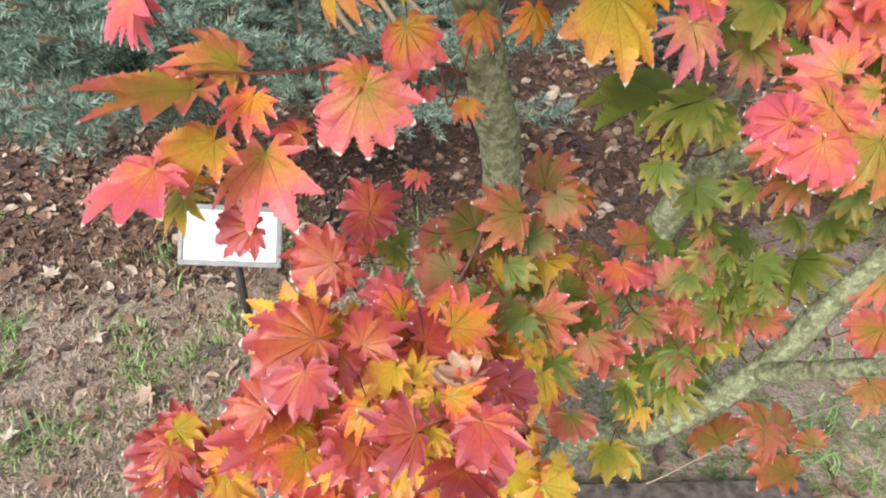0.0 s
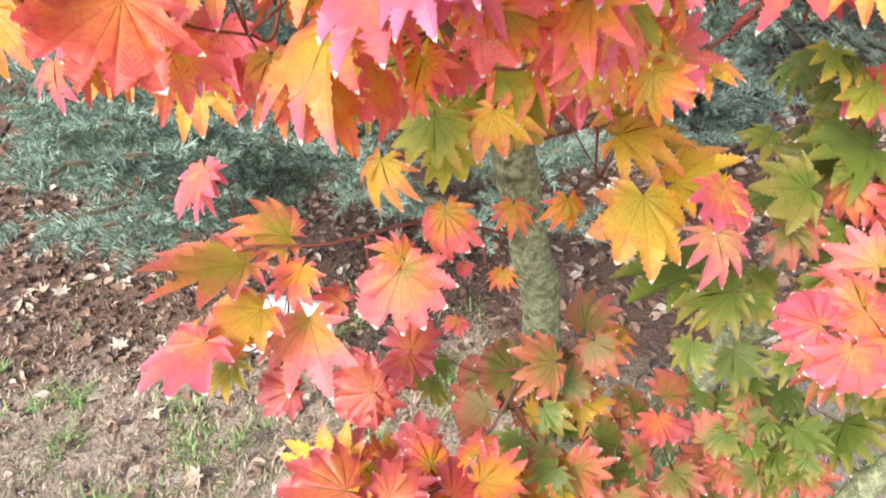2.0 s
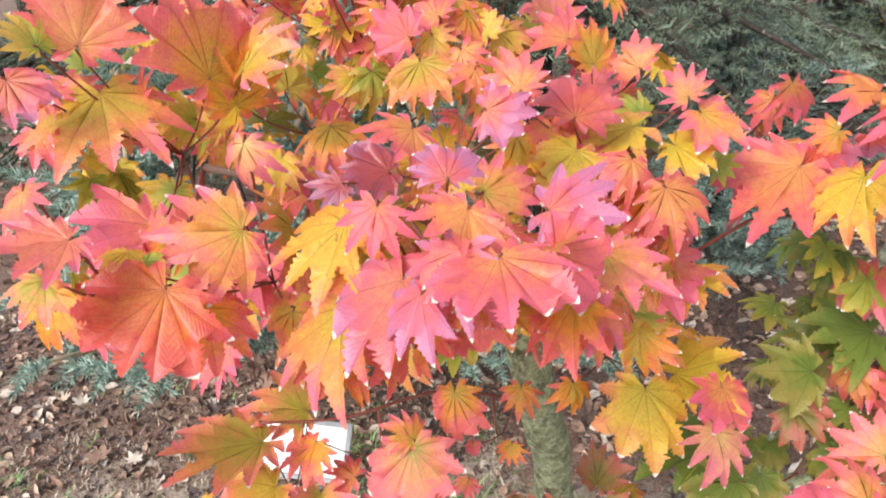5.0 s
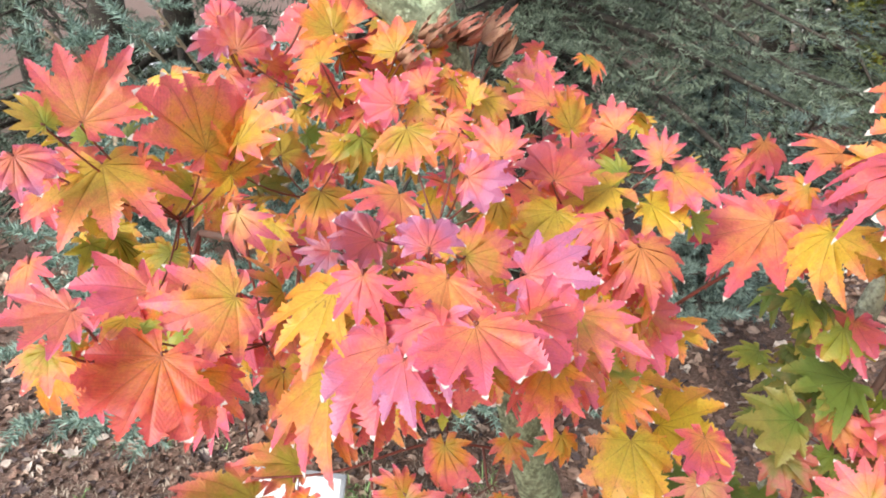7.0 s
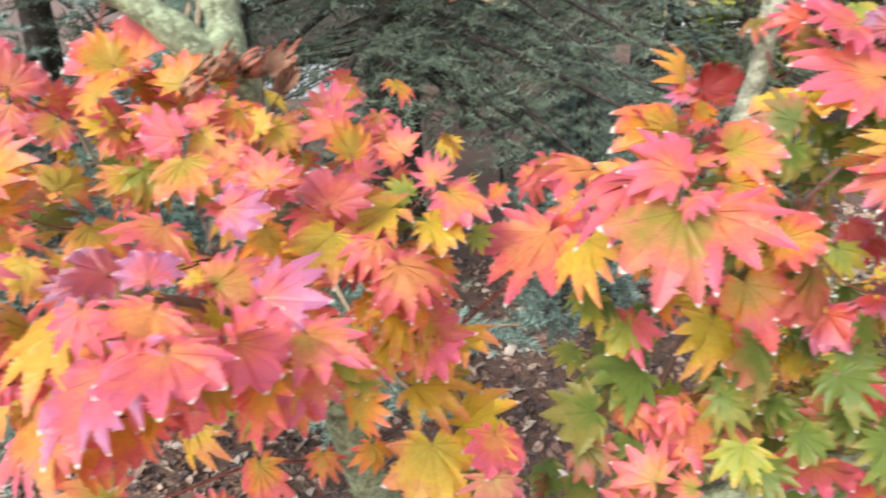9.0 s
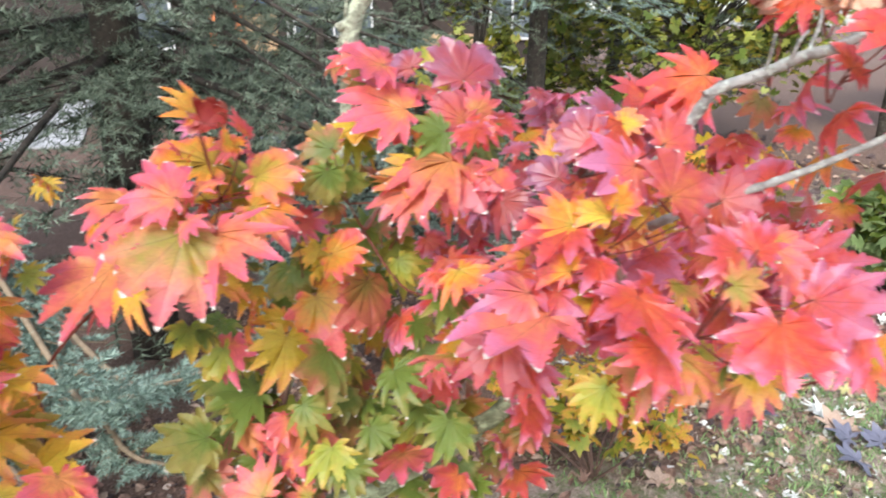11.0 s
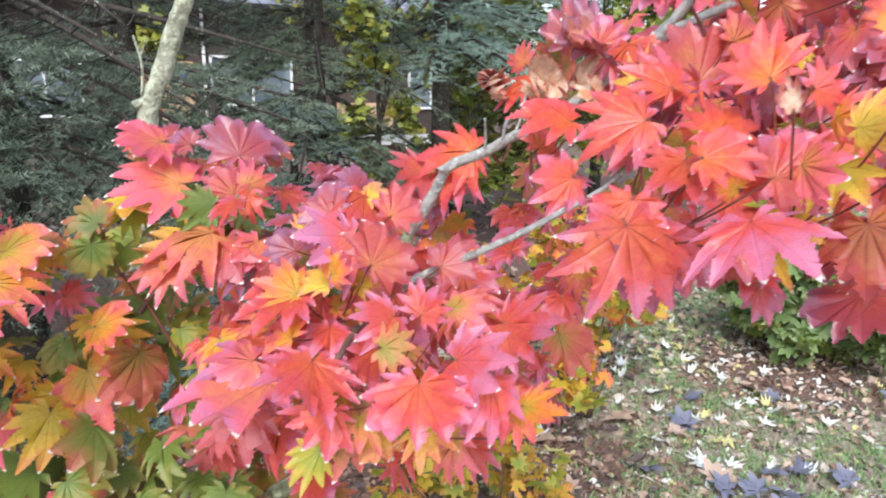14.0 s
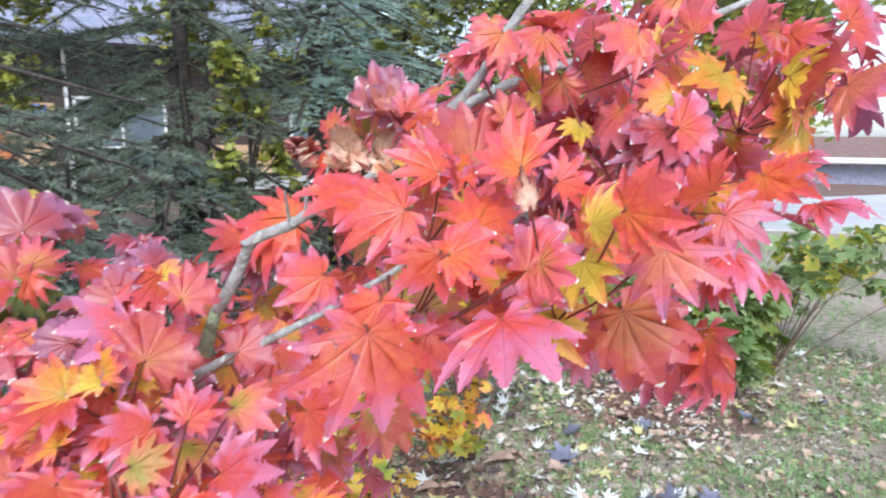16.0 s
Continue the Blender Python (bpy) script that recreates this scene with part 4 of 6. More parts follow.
leafy("thin_shrub", (5.45, 2.35, 0), clump_list(3, 14, ((-0.15, 0.95), (-0.7, 0.25), (0.35, 1.15)), 0.26), 230, 0.095, (FRESH, LEAF["L"], FRESH), 53,
      "thin pale green maple shrub with bare stems", "shrub")
leafy("broadleaf_tree", (6.2, 6.8, 0), clump_list(4, 40, ((-2.0, 1.9), (-1.2, 1.2), (0.7, 3.6)), 0.55), 6400, 0.075, (YEW, YEW, LEAF["L"], LEAF["G"]), 54,
      "yellow-green broadleaf tree at the edge of the wood", "tree", (0.09, 2.2), 3)
leafy("broadleaf_tree", (3.9, 10.5, 0), clump_list(5, 26, ((-2.6, 4.2), (-1.0, 1.0), (2.2, 5.0)), 0.6), 6000, 0.085, (YEW, YEW, LEAF["L"]), 55,
      "yellowing broadleaf tree among the conifers", "tree", (0.08, 2.4), 3)
leafy("broadleaf_tree", (10.5, 7.5, 0), clump_list(6, 26, ((-2.0, 2.0), (-1.2, 1.2), (1.8, 5.0)), 0.7), 4200, 0.10, (YEW, LEAF["L"], LEAF["Y"]), 56,
      "yellow-green broadleaf tree at the edge of the wood", "tree", (0.10, 2.6), 3)
leafy("broadleaf_tree", (15.5, 8.0, 0), clump_list(7, 26, ((-2.5, 2.5), (-1.5, 1.5), (2.4, 6.4)), 0.9), 4200, 0.13, (YEW, LEAF["L"], LEAF["G"]), 57,
      "yellow-green broadleaf tree beyond the drive", "tree", (0.12, 3.0), 4)
leafy("ivy_sapling", (2.55, 5.0, 0), clump_list(8, 12, ((-0.25, 0.25), (-0.2, 0.2), (0.9, 2.6)), 0.2), 520, 0.055, (YEW, LEAF["L"], YEW), 58,
      "thin yellow-green sapling between the conifers", "tree", (0.02, 2.0), 2)


# ---- far buildings and road ----
WALL = plain("dark_timber_wall", (0.06, 0.045, 0.037), 0.8, 6)
STUCCO = plain("ochre_render", (0.62, 0.42, 0.24), 0.85, 3)
WHITE = plain("white_paint", (0.8, 0.8, 0.78), 0.6, 5, 0.06)
ROOF = plain("grey_slate_roof", (0.29, 0.30, 0.38), 0.6, 8)
BROWNROOF = plain("brown_roof", (0.26, 0.16, 0.13), 0.7, 6)
CONCRETE = plain("pale_concrete", (0.56, 0.56, 0.56), 0.9, 1.5, 0.12)
BROWNWOOD = plain("dark_brown_boards", (0.11, 0.055, 0.04), 0.8, 8)
BLUEPAINT = plain("blue_panel", (0.10, 0.20, 0.52), 0.5, 4)
REDPAINT = plain("orange_panel", (0.62, 0.20, 0.07), 0.5, 4)
GLASS, _gt, _gb, _go = material("window_glass")
_gb.inputs["Base Color"].default_value = (0.30, 0.36, 0.42, 1)
_gb.inputs["Roughness"].default_value, _gb.inputs["Metallic"].default_value = 0.08, 0.6


def box_part(name, x0, x1, y0, y1, z0, z1, mat, parent, label="", bevel=0.01):
    return part(name, block(bmesh.new(), x0, x1, y0, y1, z0, z1, bevel), mat, parent, label)


def window(parent, x0, x1, z0, z1, y, mat=GLASS):
    frame_ob = empty("window")
    frame_ob.parent = parent
    bm = bmesh.new()
    w = 0.07
    block(bm, x0 - w, x0, y - 0.06, y + 0.02, z0 - w, z1 + w)
    block(bm, x1, x1 + w, y - 0.06, y + 0.02, z0 - w, z1 + w)
    block(bm, x0, x1, y - 0.06, y + 0.02, z1, z1 + w)
    block(bm, x0, x1, y - 0.06, y + 0.02, z0 - w, z0)
    block(bm, (x0 + x1) / 2 - 0.03, (x0 + x1) / 2 + 0.03, y - 0.05, y + 0.02, z0, z1)
    part("window_frame", bm, WHITE, frame_ob)
    box_part("pane", x0, x1, y - 0.015, y + 0.0, z0, z1, mat, frame_ob, bevel=0)
    return frame_ob


def house():
    h = empty("house", (0, 0, 0))
    box_part("wall", -6.0, 12.5, 20.0, 26.0, 0, 4.1, WALL, h, "dark timber wall")
    bm = bmesh.new()
    vs = [bm.verts.new(p) for p in ((-6.7, 19.0, 4.15), (13.2, 19.0, 4.15), (13.2, 23.2, 7.0), (-6.7, 23.2, 7.0), (-6.7, 27.2, 4.15), (13.2, 27.2, 4.15),
                                    (-6.7, 19.0, 4.0), (13.2, 19.0, 4.0), (13.2, 27.2, 4.0), (-6.7, 27.2, 4.0))]
    for q in ((0, 1, 2, 3), (3, 2, 5, 4), (0, 6, 7, 1), (4, 5, 8, 9), (6, 9, 8, 7), (0, 3, 4, 9, 6), (1, 7, 8, 5, 2)):
        bm.faces.new([vs[i] for i in q])
    part("roof", bm, ROOF, h, "grey slate roof")
    for x0, x1, z0, z1 in ((3.45, 5.6, 1.4, 2.62), (9.4, 10.8, 1.3, 2.5), (-1.4, 0.2, 1.1, 2.4)):
        window(h, x0, x1, z0, z1, 19.96)
    box_part("panel", 1.1, 2.07, 19.9, 19.985, 1.1, 2.5, REDPAINT, h, "orange painted panel")
    box_part("panel", 2.08, 2.95, 19.9, 19.985, 0.9, 2.5, STUCCO, h, "ochre panel")
    box_part("panel", 2.33, 2.77, 19.86, 19.896, 1.95, 2.45, BLUEPAINT, h, "blue painted panel")
    box_part("bay", 6.9, 8.5, 19.2, 19.99, 0.62, 1.42, STUCCO, h, "ochre rendered bay")
    box_part("plinth", 6.6, 10.2, 18.7, 19.19, 0.0, 0.5, CONCRETE, h, "grey plinth")
    box_part("downpipe", 3.2, 3.28, 19.85, 19.95, 0.0, 4.0, WHITE, h, "white downpipe")
    return tagged(h, "low house with a slate roof behind the conifers", "house")


house()


def shed():
    s = empty("garage", (27.5, 12.0, 0))
    bm = block(bmesh.new(), -5, 5, 0, 5, 0, 1.05)
    part("wall", bm, WHITE, s, "white rendered wall")
    bm = bmesh.new()
    vs = [bm.verts.new(p) for p in ((-5.3, -0.5, 0.98), (5.3, -0.5, 0.98), (4.9, 2.5, 1.75), (-4.9, 2.5, 1.75), (-5.3, 5.4, 0.98), (5.3, 5.4, 0.98))]
    for q in ((0, 1, 2, 3), (3, 2, 5, 4), (0, 3, 4), (1, 5, 2), (0, 4, 5, 1)):
        bm.faces.new([vs[i] for i in q])
    part("roof", bm, BROWNROOF, s, "shallow brown roof")
    part("fascia", block(bmesh.new(), -5.3, 5.3, -0.56, -0.5, 0.80, 1.0), WHITE, s)
    part("door", block(bmesh.new(), -3.8, 3.6, -0.02, 0.02, 0.0, 0.72), ROOF, s, "dark garage opening")
    s.rotation_euler = Euler((0, 0, radians(-64)))
    return tagged(s, "low white garage with a brown roof beyond the road", "garage")


shed()


def low_wall():
    w = empty("low_wall", (0, 0, 0))
    for k in range(3):
        box_part("board", 3.5, 4.75, 8.30 + 0.004 * (k % 2), 8.36, 0.02 + 0.35 * k, 0.36 + 0.35 * k, BROWNWOOD, w, bevel=0.006)
    for x in (3.5, 4.12, 4.75):
        box_part("post", x - 0.05, x + 0.05, 8.37, 8.47, -0.1, 1.08, BROWNWOOD, w, bevel=0.006)
    return tagged(w, "low dark brown timber wall behind the spruces", "wall")


low_wall()
def paved(corners, label):
    bm = bmesh.new()
    lo = [bm.verts.new((x, y, 0.004)) for x, y in corners]
    hi = [bm.verts.new((x, y, 0.035)) for x, y in corners]
    bm.faces.new(hi)
    for k in range(len(lo)):
        q = (k + 1) % len(lo)
        bm.faces.new((lo[k], lo[q], hi[q], hi[k]))
    me = bpy.data.meshes.new("road")
    bm.to_mesh(me)
    bm.free()
    me.materials.append(CONCRETE)
    tagged(new("road", me), label, "road", kind="structure")


paved(((22.8, -6.0), (34.0, -6.0), (26.0, 7.95), (18.5, 9.9), (13.0, 6.55)), "pale concrete drive in full light")
paved(((-8.0, 11.0), (-1.1, 11.0), (-1.6, 18.4), (-9.0, 18.4)), "pale concrete yard between the conifers and the house")


# ---- label stake and timber in the bed ----
def plant_label():
    s = empty("plant_label", (-0.505, 1.55, 0))
    m = Matrix.Translation((0.0, 0.02, 0.335)) @ Euler((radians(52), radians(4.5), 0)).to_matrix().to_4x4() @ Matrix.Scale(0.93, 4)
    bm = block(bmesh.new(), -0.135, 0.135, -0.075, 0.075, 0.0, 0.004, 0.001)
    bm.transform(m)
    part("plate", bm, plain("white_card", (0.93, 0.93, 0.93), 0.45, 30, 0.02), s, "white card")
    bm = bmesh.new()
    block(bm, -0.15, 0.15, -0.09, -0.076, -0.003, 0.008, 0.002)
    block(bm, -0.15, 0.15, 0.076, 0.09, -0.003, 0.008, 0.002)
    block(bm, -0.15, -0.136, -0.0755, 0.0755, -0.003, 0.008, 0.002)
    block(bm, 0.136, 0.15, -0.0755, 0.0755, -0.003, 0.008, 0.002)
    bm.transform(m)
    part("holder_frame", bm, plain("grey_plastic", (0.30, 0.31, 0.33), 0.35, 40, 0.2), s, "grey plastic holder")
    v, f = tube(np.array([(0.0, 0.0, -0.06), (0.0, 0.0, 0.12), (0.005, 0.005, 0.27)]), 0.011, 0.011, 8)
    solid("stake", v, f, plain("dark_stake", (0.045, 0.04, 0.035), 0.6, 60), s, "dark metal stake")
    return tagged(s, "white plant label in a holder on a dark stake", "plant label")


plant_label()


def timber():
    bm = block(bmesh.new(), 0.26, 0.90, 0.58, 0.945, 0.0, 0.06, 0.008)
    bmesh.ops.subdivide_edges(bm, edges=bm.edges, cuts=6, use_grid_fill=True)
    for v in bm.verts:
        v.co += Vector((0, 0, 0.004 * noise.noise(v.co * 14))) + Vector((0.006 * noise.noise(v.co * 5), 0.006 * noise.noise(v.co * 6), 0))
    me = bpy.data.meshes.new("timber_plank")
    bm.to_mesh(me)
    bm.free()
    me.materials.append(WEATHERED)
    ob = new("timber_plank", me)
    ob.location = (0, 0, 0.02)
    return tagged(ob, "weathered dark timber plank lying under the maple", "plank")


timber()


def garden_lamp():
    b = empty("garden_lamp", (1.0, 6.04, 0))
    v, f = tube(np.array([(0, 0.0, -0.1), (0, 0.0, 0.3), (0, 0.0, 0.6)]), 0.02, 0.018, 8)
    solid("post", v, f, plain("dark_post", (0.05, 0.05, 0.05), 0.7, 30), b, "dark post")
    box_part("head", -0.14, 0.14, -0.10, 0.10, 0.595, 0.74, plain("cream_glass", (0.66, 0.63, 0.47), 0.4, 25, 0.08), b, "cream glass head", 0.02)
    box_part("cap", -0.15, 0.15, -0.11, 0.11, 0.741, 0.77, ROOF, b, "grey cap", 0.008)
    return tagged(b, "low garden lamp with a cream head under the spruces", "lamp")


garden_lamp()


def dry_stalk():
    v, f = tube(smooth_line([(0.50, 0.93, 0.07), (0.563, 0.944, 0.09), (0.658, 0.974, 0.12), (0.776, 1.003, 0.16), (1.018, 1.049, 0.22)], 4), 0.0022, 0.0012, 5)
    return tagged(solid("dry_stalk", v, f, STRAW), "long pale dry grass stalk leaning on the plank", "stalk")


dry_stalk()


# ---- the maple ----
maple = tagged(empty("maple_shrub", (0.22, 0.95, 0)), "autumn maple shrub turning pink, orange, scarlet and green", "maple")
ROOT = np.array((0.22, 0.95, 0.0))
WOOD_LINES = []


def limb(name, points, r0, r1, mat, label="", knots=()):
    line = smooth_line(points, 6)
    pieces = [tube(line - ROOT, r0, r1, 10, 0.06, len(WOOD_LINES) + 1)]
    for p, r in knots:
        p = np.array(p) - ROOT
        pieces.append(tube(np.array([p - (r, 0, r * 0.6), p - (r * 0.4, 0, r * 0.2), p + (r * 0.5, 0, r * 0.2), p + (r, 0, r * 0.7)]), r * 0.6, r * 0.4, 8, 0.2, 5))
    ob = solid(name, *joined(pieces), mat, maple, label)
    WOOD_LINES.append(line)
    return ob


limb("trunk", [(0.19, 0.99, -0.05), (0.17, 0.95, 0.5), (0.145, 0.905, 0.96), (0.115, 0.86, 1.12), (0.06, 0.85, 1.4), (0.01, 0.85, 1.66)], 0.032, 0.025, LICHEN, "lichen-covered trunk")
limb("limb", [(0.01, 0.85, 1.65), (0.0, 0.90, 1.75), (0.02, 0.95, 1.95), (0.0, 1.0, 2.3)], 0.022, 0.012, LICHEN)
limb("limb", [(0.01, 0.85, 1.64), (-0.06, 0.86, 1.70), (-0.16, 0.85, 1.78), (-0.4, 0.8, 2.0)], 0.022, 0.012, LICHEN)
limb("limb", [(0.24, 0.98, 0.0), (0.30, 0.93, 0.5), (0.38, 0.87, 0.88), (0.44, 0.84, 1.02), (0.62, 0.78, 1.12), (0.80, 0.73, 1.25), (0.865, 0.66, 1.45), (0.895, 0.61, 1.585)], 0.030, 0.0068, LICHEN, "lichen-covered limb")
limb("limb", [(0.895, 0.61, 1.585), (0.904, 0.595, 1.608), (0.914, 0.578, 1.64), (0.922, 0.563, 1.665), (0.947, 0.535, 1.681), (0.963, 0.502, 1.70), (0.975, 0.470, 1.712), (1.03, 0.42, 1.77), (1.072, 0.399, 1.815), (1.09, 0.394, 1.841), (1.11, 0.383, 1.877), (1.16, 0.36, 1.95)], 0.0066, 0.0042, GREYBARK, "smooth grey branch",
     [((0.920, 0.564, 1.666), 0.009)])
limb("limb", [(0.947, 0.530, 1.683), (0.941, 0.520, 1.70), (0.935, 0.512, 1.718)], 0.0018, 0.0012, GREYBARK)
limb("limb", [(0.956, 0.512, 1.692), (0.952, 0.500, 1.712), (0.956, 0.495, 1.722)], 0.0018, 0.0012, GREYBARK)
limb("limb", [(0.963, 0.500, 1.700), (0.972, 0.50, 1.725), (0.978, 0.505, 1.74)], 0.0018, 0.0012, GREYBARK)
limb("limb", [(0.88, 0.62, 1.50), (0.850, 0.535, 1.545), (0.869, 0.51, 1.563), (0.891, 0.486, 1.58), (0.913, 0.459, 1.598), (0.935, 0.437, 1.615), (0.959, 0.411, 1.637), (0.99, 0.39, 1.66), (1.03, 0.39, 1.69)], 0.0050, 0.0022, GREYBARK)
limb("limb", [(1.03, 0.42, 1.77), (1.09, 0.43, 1.80), (1.143, 0.416, 1.825), (1.17, 0.388, 1.838), (1.226, 0.353, 1.852), (1.271, 0.323, 1.874), (1.4, 0.28, 1.93)], 0.0052, 0.0035, GREYBARK)
limb("limb", [(0.26, 0.96, 0.0), (0.33, 0.86, 0.38), (0.403, 0.765, 0.53), (0.53, 0.745, 0.695), (0.60, 0.752, 0.845), (0.68, 0.75, 1.0)], 0.028, 0.014, LICHEN)
limb("limb", [(0.53, 0.745, 0.695), (0.548, 0.66, 0.80), (0.565, 0.60, 0.875), (0.62, 0.50, 0.98), (0.68, 0.42, 1.10)], 0.015, 0.008, LICHEN)
limb("limb", [(0.38, 0.87, 0.88), (0.54, 0.97, 1.25), (0.64, 1.0, 1.55), (0.650, 0.985, 1.66), (0.652, 0.98, 1.715), (0.674, 0.978, 1.767), (0.692, 0.975, 1.818), (0.712, 0.969, 1.87), (0.75, 0.96, 1.98), (0.80, 0.95, 2.15)], 0.014, 0.012, PALEBARK, "",
     [((0.648, 0.975, 1.728), 0.014)])
limb("limb", [(0.645, 0.972, 1.735), (0.648, 0.97, 1.775), (0.640, 0.968, 1.815)], 0.0021, 0.0012, PALEBARK)
limb("limb", [(0.646, 0.97, 1.785), (0.652, 0.965, 1.80), (0.654, 0.962, 1.812)], 0.0014, 0.0009, PALEBARK)
limb("limb", [(0.145, 0.905, 0.96), (0.10, 0.78, 0.92), (0.03, 0.66, 0.90), (-0.08, 0.58, 0.90)], 0.0026, 0.0018, TWIG)
limb("limb", [(0.115, 0.86, 1.12), (0.0, 0.80, 1.18), (-0.10, 0.72, 1.20), (-0.18, 0.68, 1.22)], 0.0022, 0.0012, STEM)
limb("limb", [(0.09, 0.855, 1.25), (0.03, 0.72, 1.42), (-0.04, 0.62, 1.50), (-0.15, 0.60, 1.53)], 0.006, 0.003, TWIG)
limb("limb", [(0.09, 0.855, 1.25), (0.20, 0.84, 1.30), (0.30, 0.78, 1.42), (0.42, 0.74, 1.52)], 0.0026, 0.0015, STEM)
limb("limb", [(0.44, 0.84, 1.02), (0.50, 0.85, 1.2), (0.55, 0.84, 1.36), (0.66, 0.80, 1.54)], 0.006, 0.003, TWIG)
limb("limb", [(0.90, 0.66, 1.42), (0.82, 0.56, 1.50), (0.76, 0.46, 1.51)], 0.005, 0.003, TWIG)
WOOD_POINTS = np.concatenate(WOOD_LINES)
# the stretches of bare branch that hang free of leaves on the side of the lawn path
_bare = np.concatenate([smooth_line([(0.904, 0.595, 1.608), (0.922, 0.563, 1.665), (0.947, 0.535, 1.681), (0.975, 0.470, 1.712)], 5),
                        smooth_line([(0.869, 0.51, 1.563), (0.913, 0.459, 1.598), (0.935, 0.437, 1.615)], 5)])
_fork = smooth_line([(0.34, 0.85, 0.40), (0.403, 0.765, 0.53), (0.47, 0.75, 0.61), (0.53, 0.745, 0.695), (0.60, 0.752, 0.845)], 5)
CLEAR = np.concatenate([_bare + np.array((-0.4, -0.9, 0.0)) * k for k in (0.0, 0.04, 0.08, 0.13, 0.19)] + [_fork + np.array((-0.4, -0.55, 0.74)) * k for k in (0.0, 0.05, 0.1, 0.16, 0.22, 0.3)])


def is_clear(p):
    """Not in front of the bare branch, nor hanging below the outer leaves over the spruce."""
    if p[0] < 0.5 and p[1] < 0.8 and p[2] > 1.2 and 0.346 * p[1] + 0.938 * p[2] < 1.548:
        return False
    return np.min(np.linalg.norm(CLEAR - p, axis=1)) > 0.062


_leaf_count = [0]
_filler = {}
_frng = np.random.default_rng(77)


def twig(knot, leaves):
    """A side twig from the nearest limb to its knot, with a petiole and a blade for each leaf.
    leaves: x, y, z of the blade's foot, its turn in degrees, its length and its colour."""
    knot = np.array(knot)
    near = WOOD_POINTS[np.argmin(np.linalg.norm(WOOD_POINTS - knot, axis=1))]
    pieces = [tube(smooth_line([near, near * 0.5 + knot * 0.5 - (0, 0, 0.03), knot]) - ROOT, 0.0018, 0.0009, 6)]
    ob = None
    for x, y, z, rx, ry, rz, ln, code in leaves:
        p = np.array((x, y, z))
        m = turn(rx, ry, rz)
        back = p - m[:, 1] * ln * 0.07 - m[:, 2] * ln * 0.06
        pieces.append(tube(smooth_line([knot, knot * 0.45 + back * 0.55 - (0, 0, 0.006), back, p], 4) - ROOT, 0.0009, 0.0007, 5))
    ob = solid("twig", *joined(pieces), STEM, maple)
    for x, y, z, rx, ry, rz, ln, code in leaves:
        k = _leaf_count[0]
        _leaf_count[0] += 1
        if code in "DEB":
            kind = k % 3
        elif code in "KMVW":
            kind = 8 + (k * 3 + k // 4) % 4
        elif y < 0.5:
            kind = (0, 2, 3, 7, 10, 11)[(k * 5 + k // 6) % 6]
        else:
            kind = (k * 7 + k // 12) % 12
        me = blade_mesh(kind, code)
        lf = new("leaf", me)
        lf.parent = ob
        lf.matrix_basis = pose(x - ROOT[0], y - ROOT[1], z - ROOT[2], rx, ry, rz) @ Matrix.Diagonal((ln * (1, -1)[k % 2], ln, ln, 1))
        lf["label"] = LEAF_WORDS[code]
        # younger and shaded leaves under the outer ones
        if code not in "DEB":
            for _ in range(0 if 0.35 < x < 0.72 and z < 1.56 else 2 if z > 1.35 or y < 0.6 else 0):
                c2 = {"P": "OPYP", "U": "OOPY", "S": "RYOO", "A": "YOLP", "R": "RKOM", "O": "POPY", "Y": "LYOG", "T": "YLOT", "Q": "GLQV", "V": "YWVL", "W": "GGWL", "G": "GGLG", "L": "GLLY", "M": "KMVY", "K": "KKOY"}[code][_frng.integers(0, 4)]
                d = np.array((_frng.normal(0, 0.022), _frng.uniform(0.02, 0.06), -_frng.uniform(0.0, 0.018) if y < 0.42 else -_frng.uniform(0.015, 0.05)))
                q = np.array((x, y, z)) + d - ROOT
                if is_clear(q + ROOT):
                    _filler.setdefault(c2, []).append((q, turn(rx + _frng.normal(0, 25), ry + _frng.normal(0, 25), rz + _frng.normal(0, 60)), ln * _frng.uniform(0.55, 0.9)))


def spray(centre, along, across, up, count, size, codes, seed, face):
    """A loose spray of shaded leaves round a centre: half-sizes along three directions, and the heading that the blades face."""
    rng = np.random.default_rng(seed)
    along, across, up, c = np.array(along), np.array(across), np.array(up), np.array(centre)
    for k in range(count):
        u = rng.uniform(-1, 1, 3)
        p = c + along * u[0] + across * u[1] + up * u[2] - ROOT
        m = turn(rng.normal(-38, 18), rng.normal(0, 22), face + rng.normal(180, 45))
        if is_clear(p + ROOT):
            _filler.setdefault(codes[rng.integers(0, len(codes))], []).append((p, m, size * rng.uniform(0.7, 1.2)))


twig((-0.182, 0.633, 1.528), [
    (-0.206, 0.584, 1.588, -30, 0, -146, 0.078, 'T'),
    (-0.208, 0.576, 1.620, 69, 18, 22, 0.054, 'P'),
    (-0.216, 0.549, 1.624, 60, -8, 81, 0.028, 'L'),
    (-0.230, 0.532, 1.608, -34, 18, -137, 0.034, 'U'),
    (-0.170, 0.638, 1.555, 13, -74, 120, 0.033, 'L'),
    (-0.126, 0.583, 1.599, 73, 11, 65, 0.067, 'O'),
    (-0.181, 0.609, 1.508, -48, -17, 173, 0.035, 'L'),
    (-0.212, 0.678, 1.563, -68, -6, -112, 0.042, 'Y'),
    (-0.109, 0.597, 1.600, 58, -4, -37, 0.049, 'T'),
    (-0.159, 0.536, 1.512, 1, -38, 129, 0.056, 'P'),
])
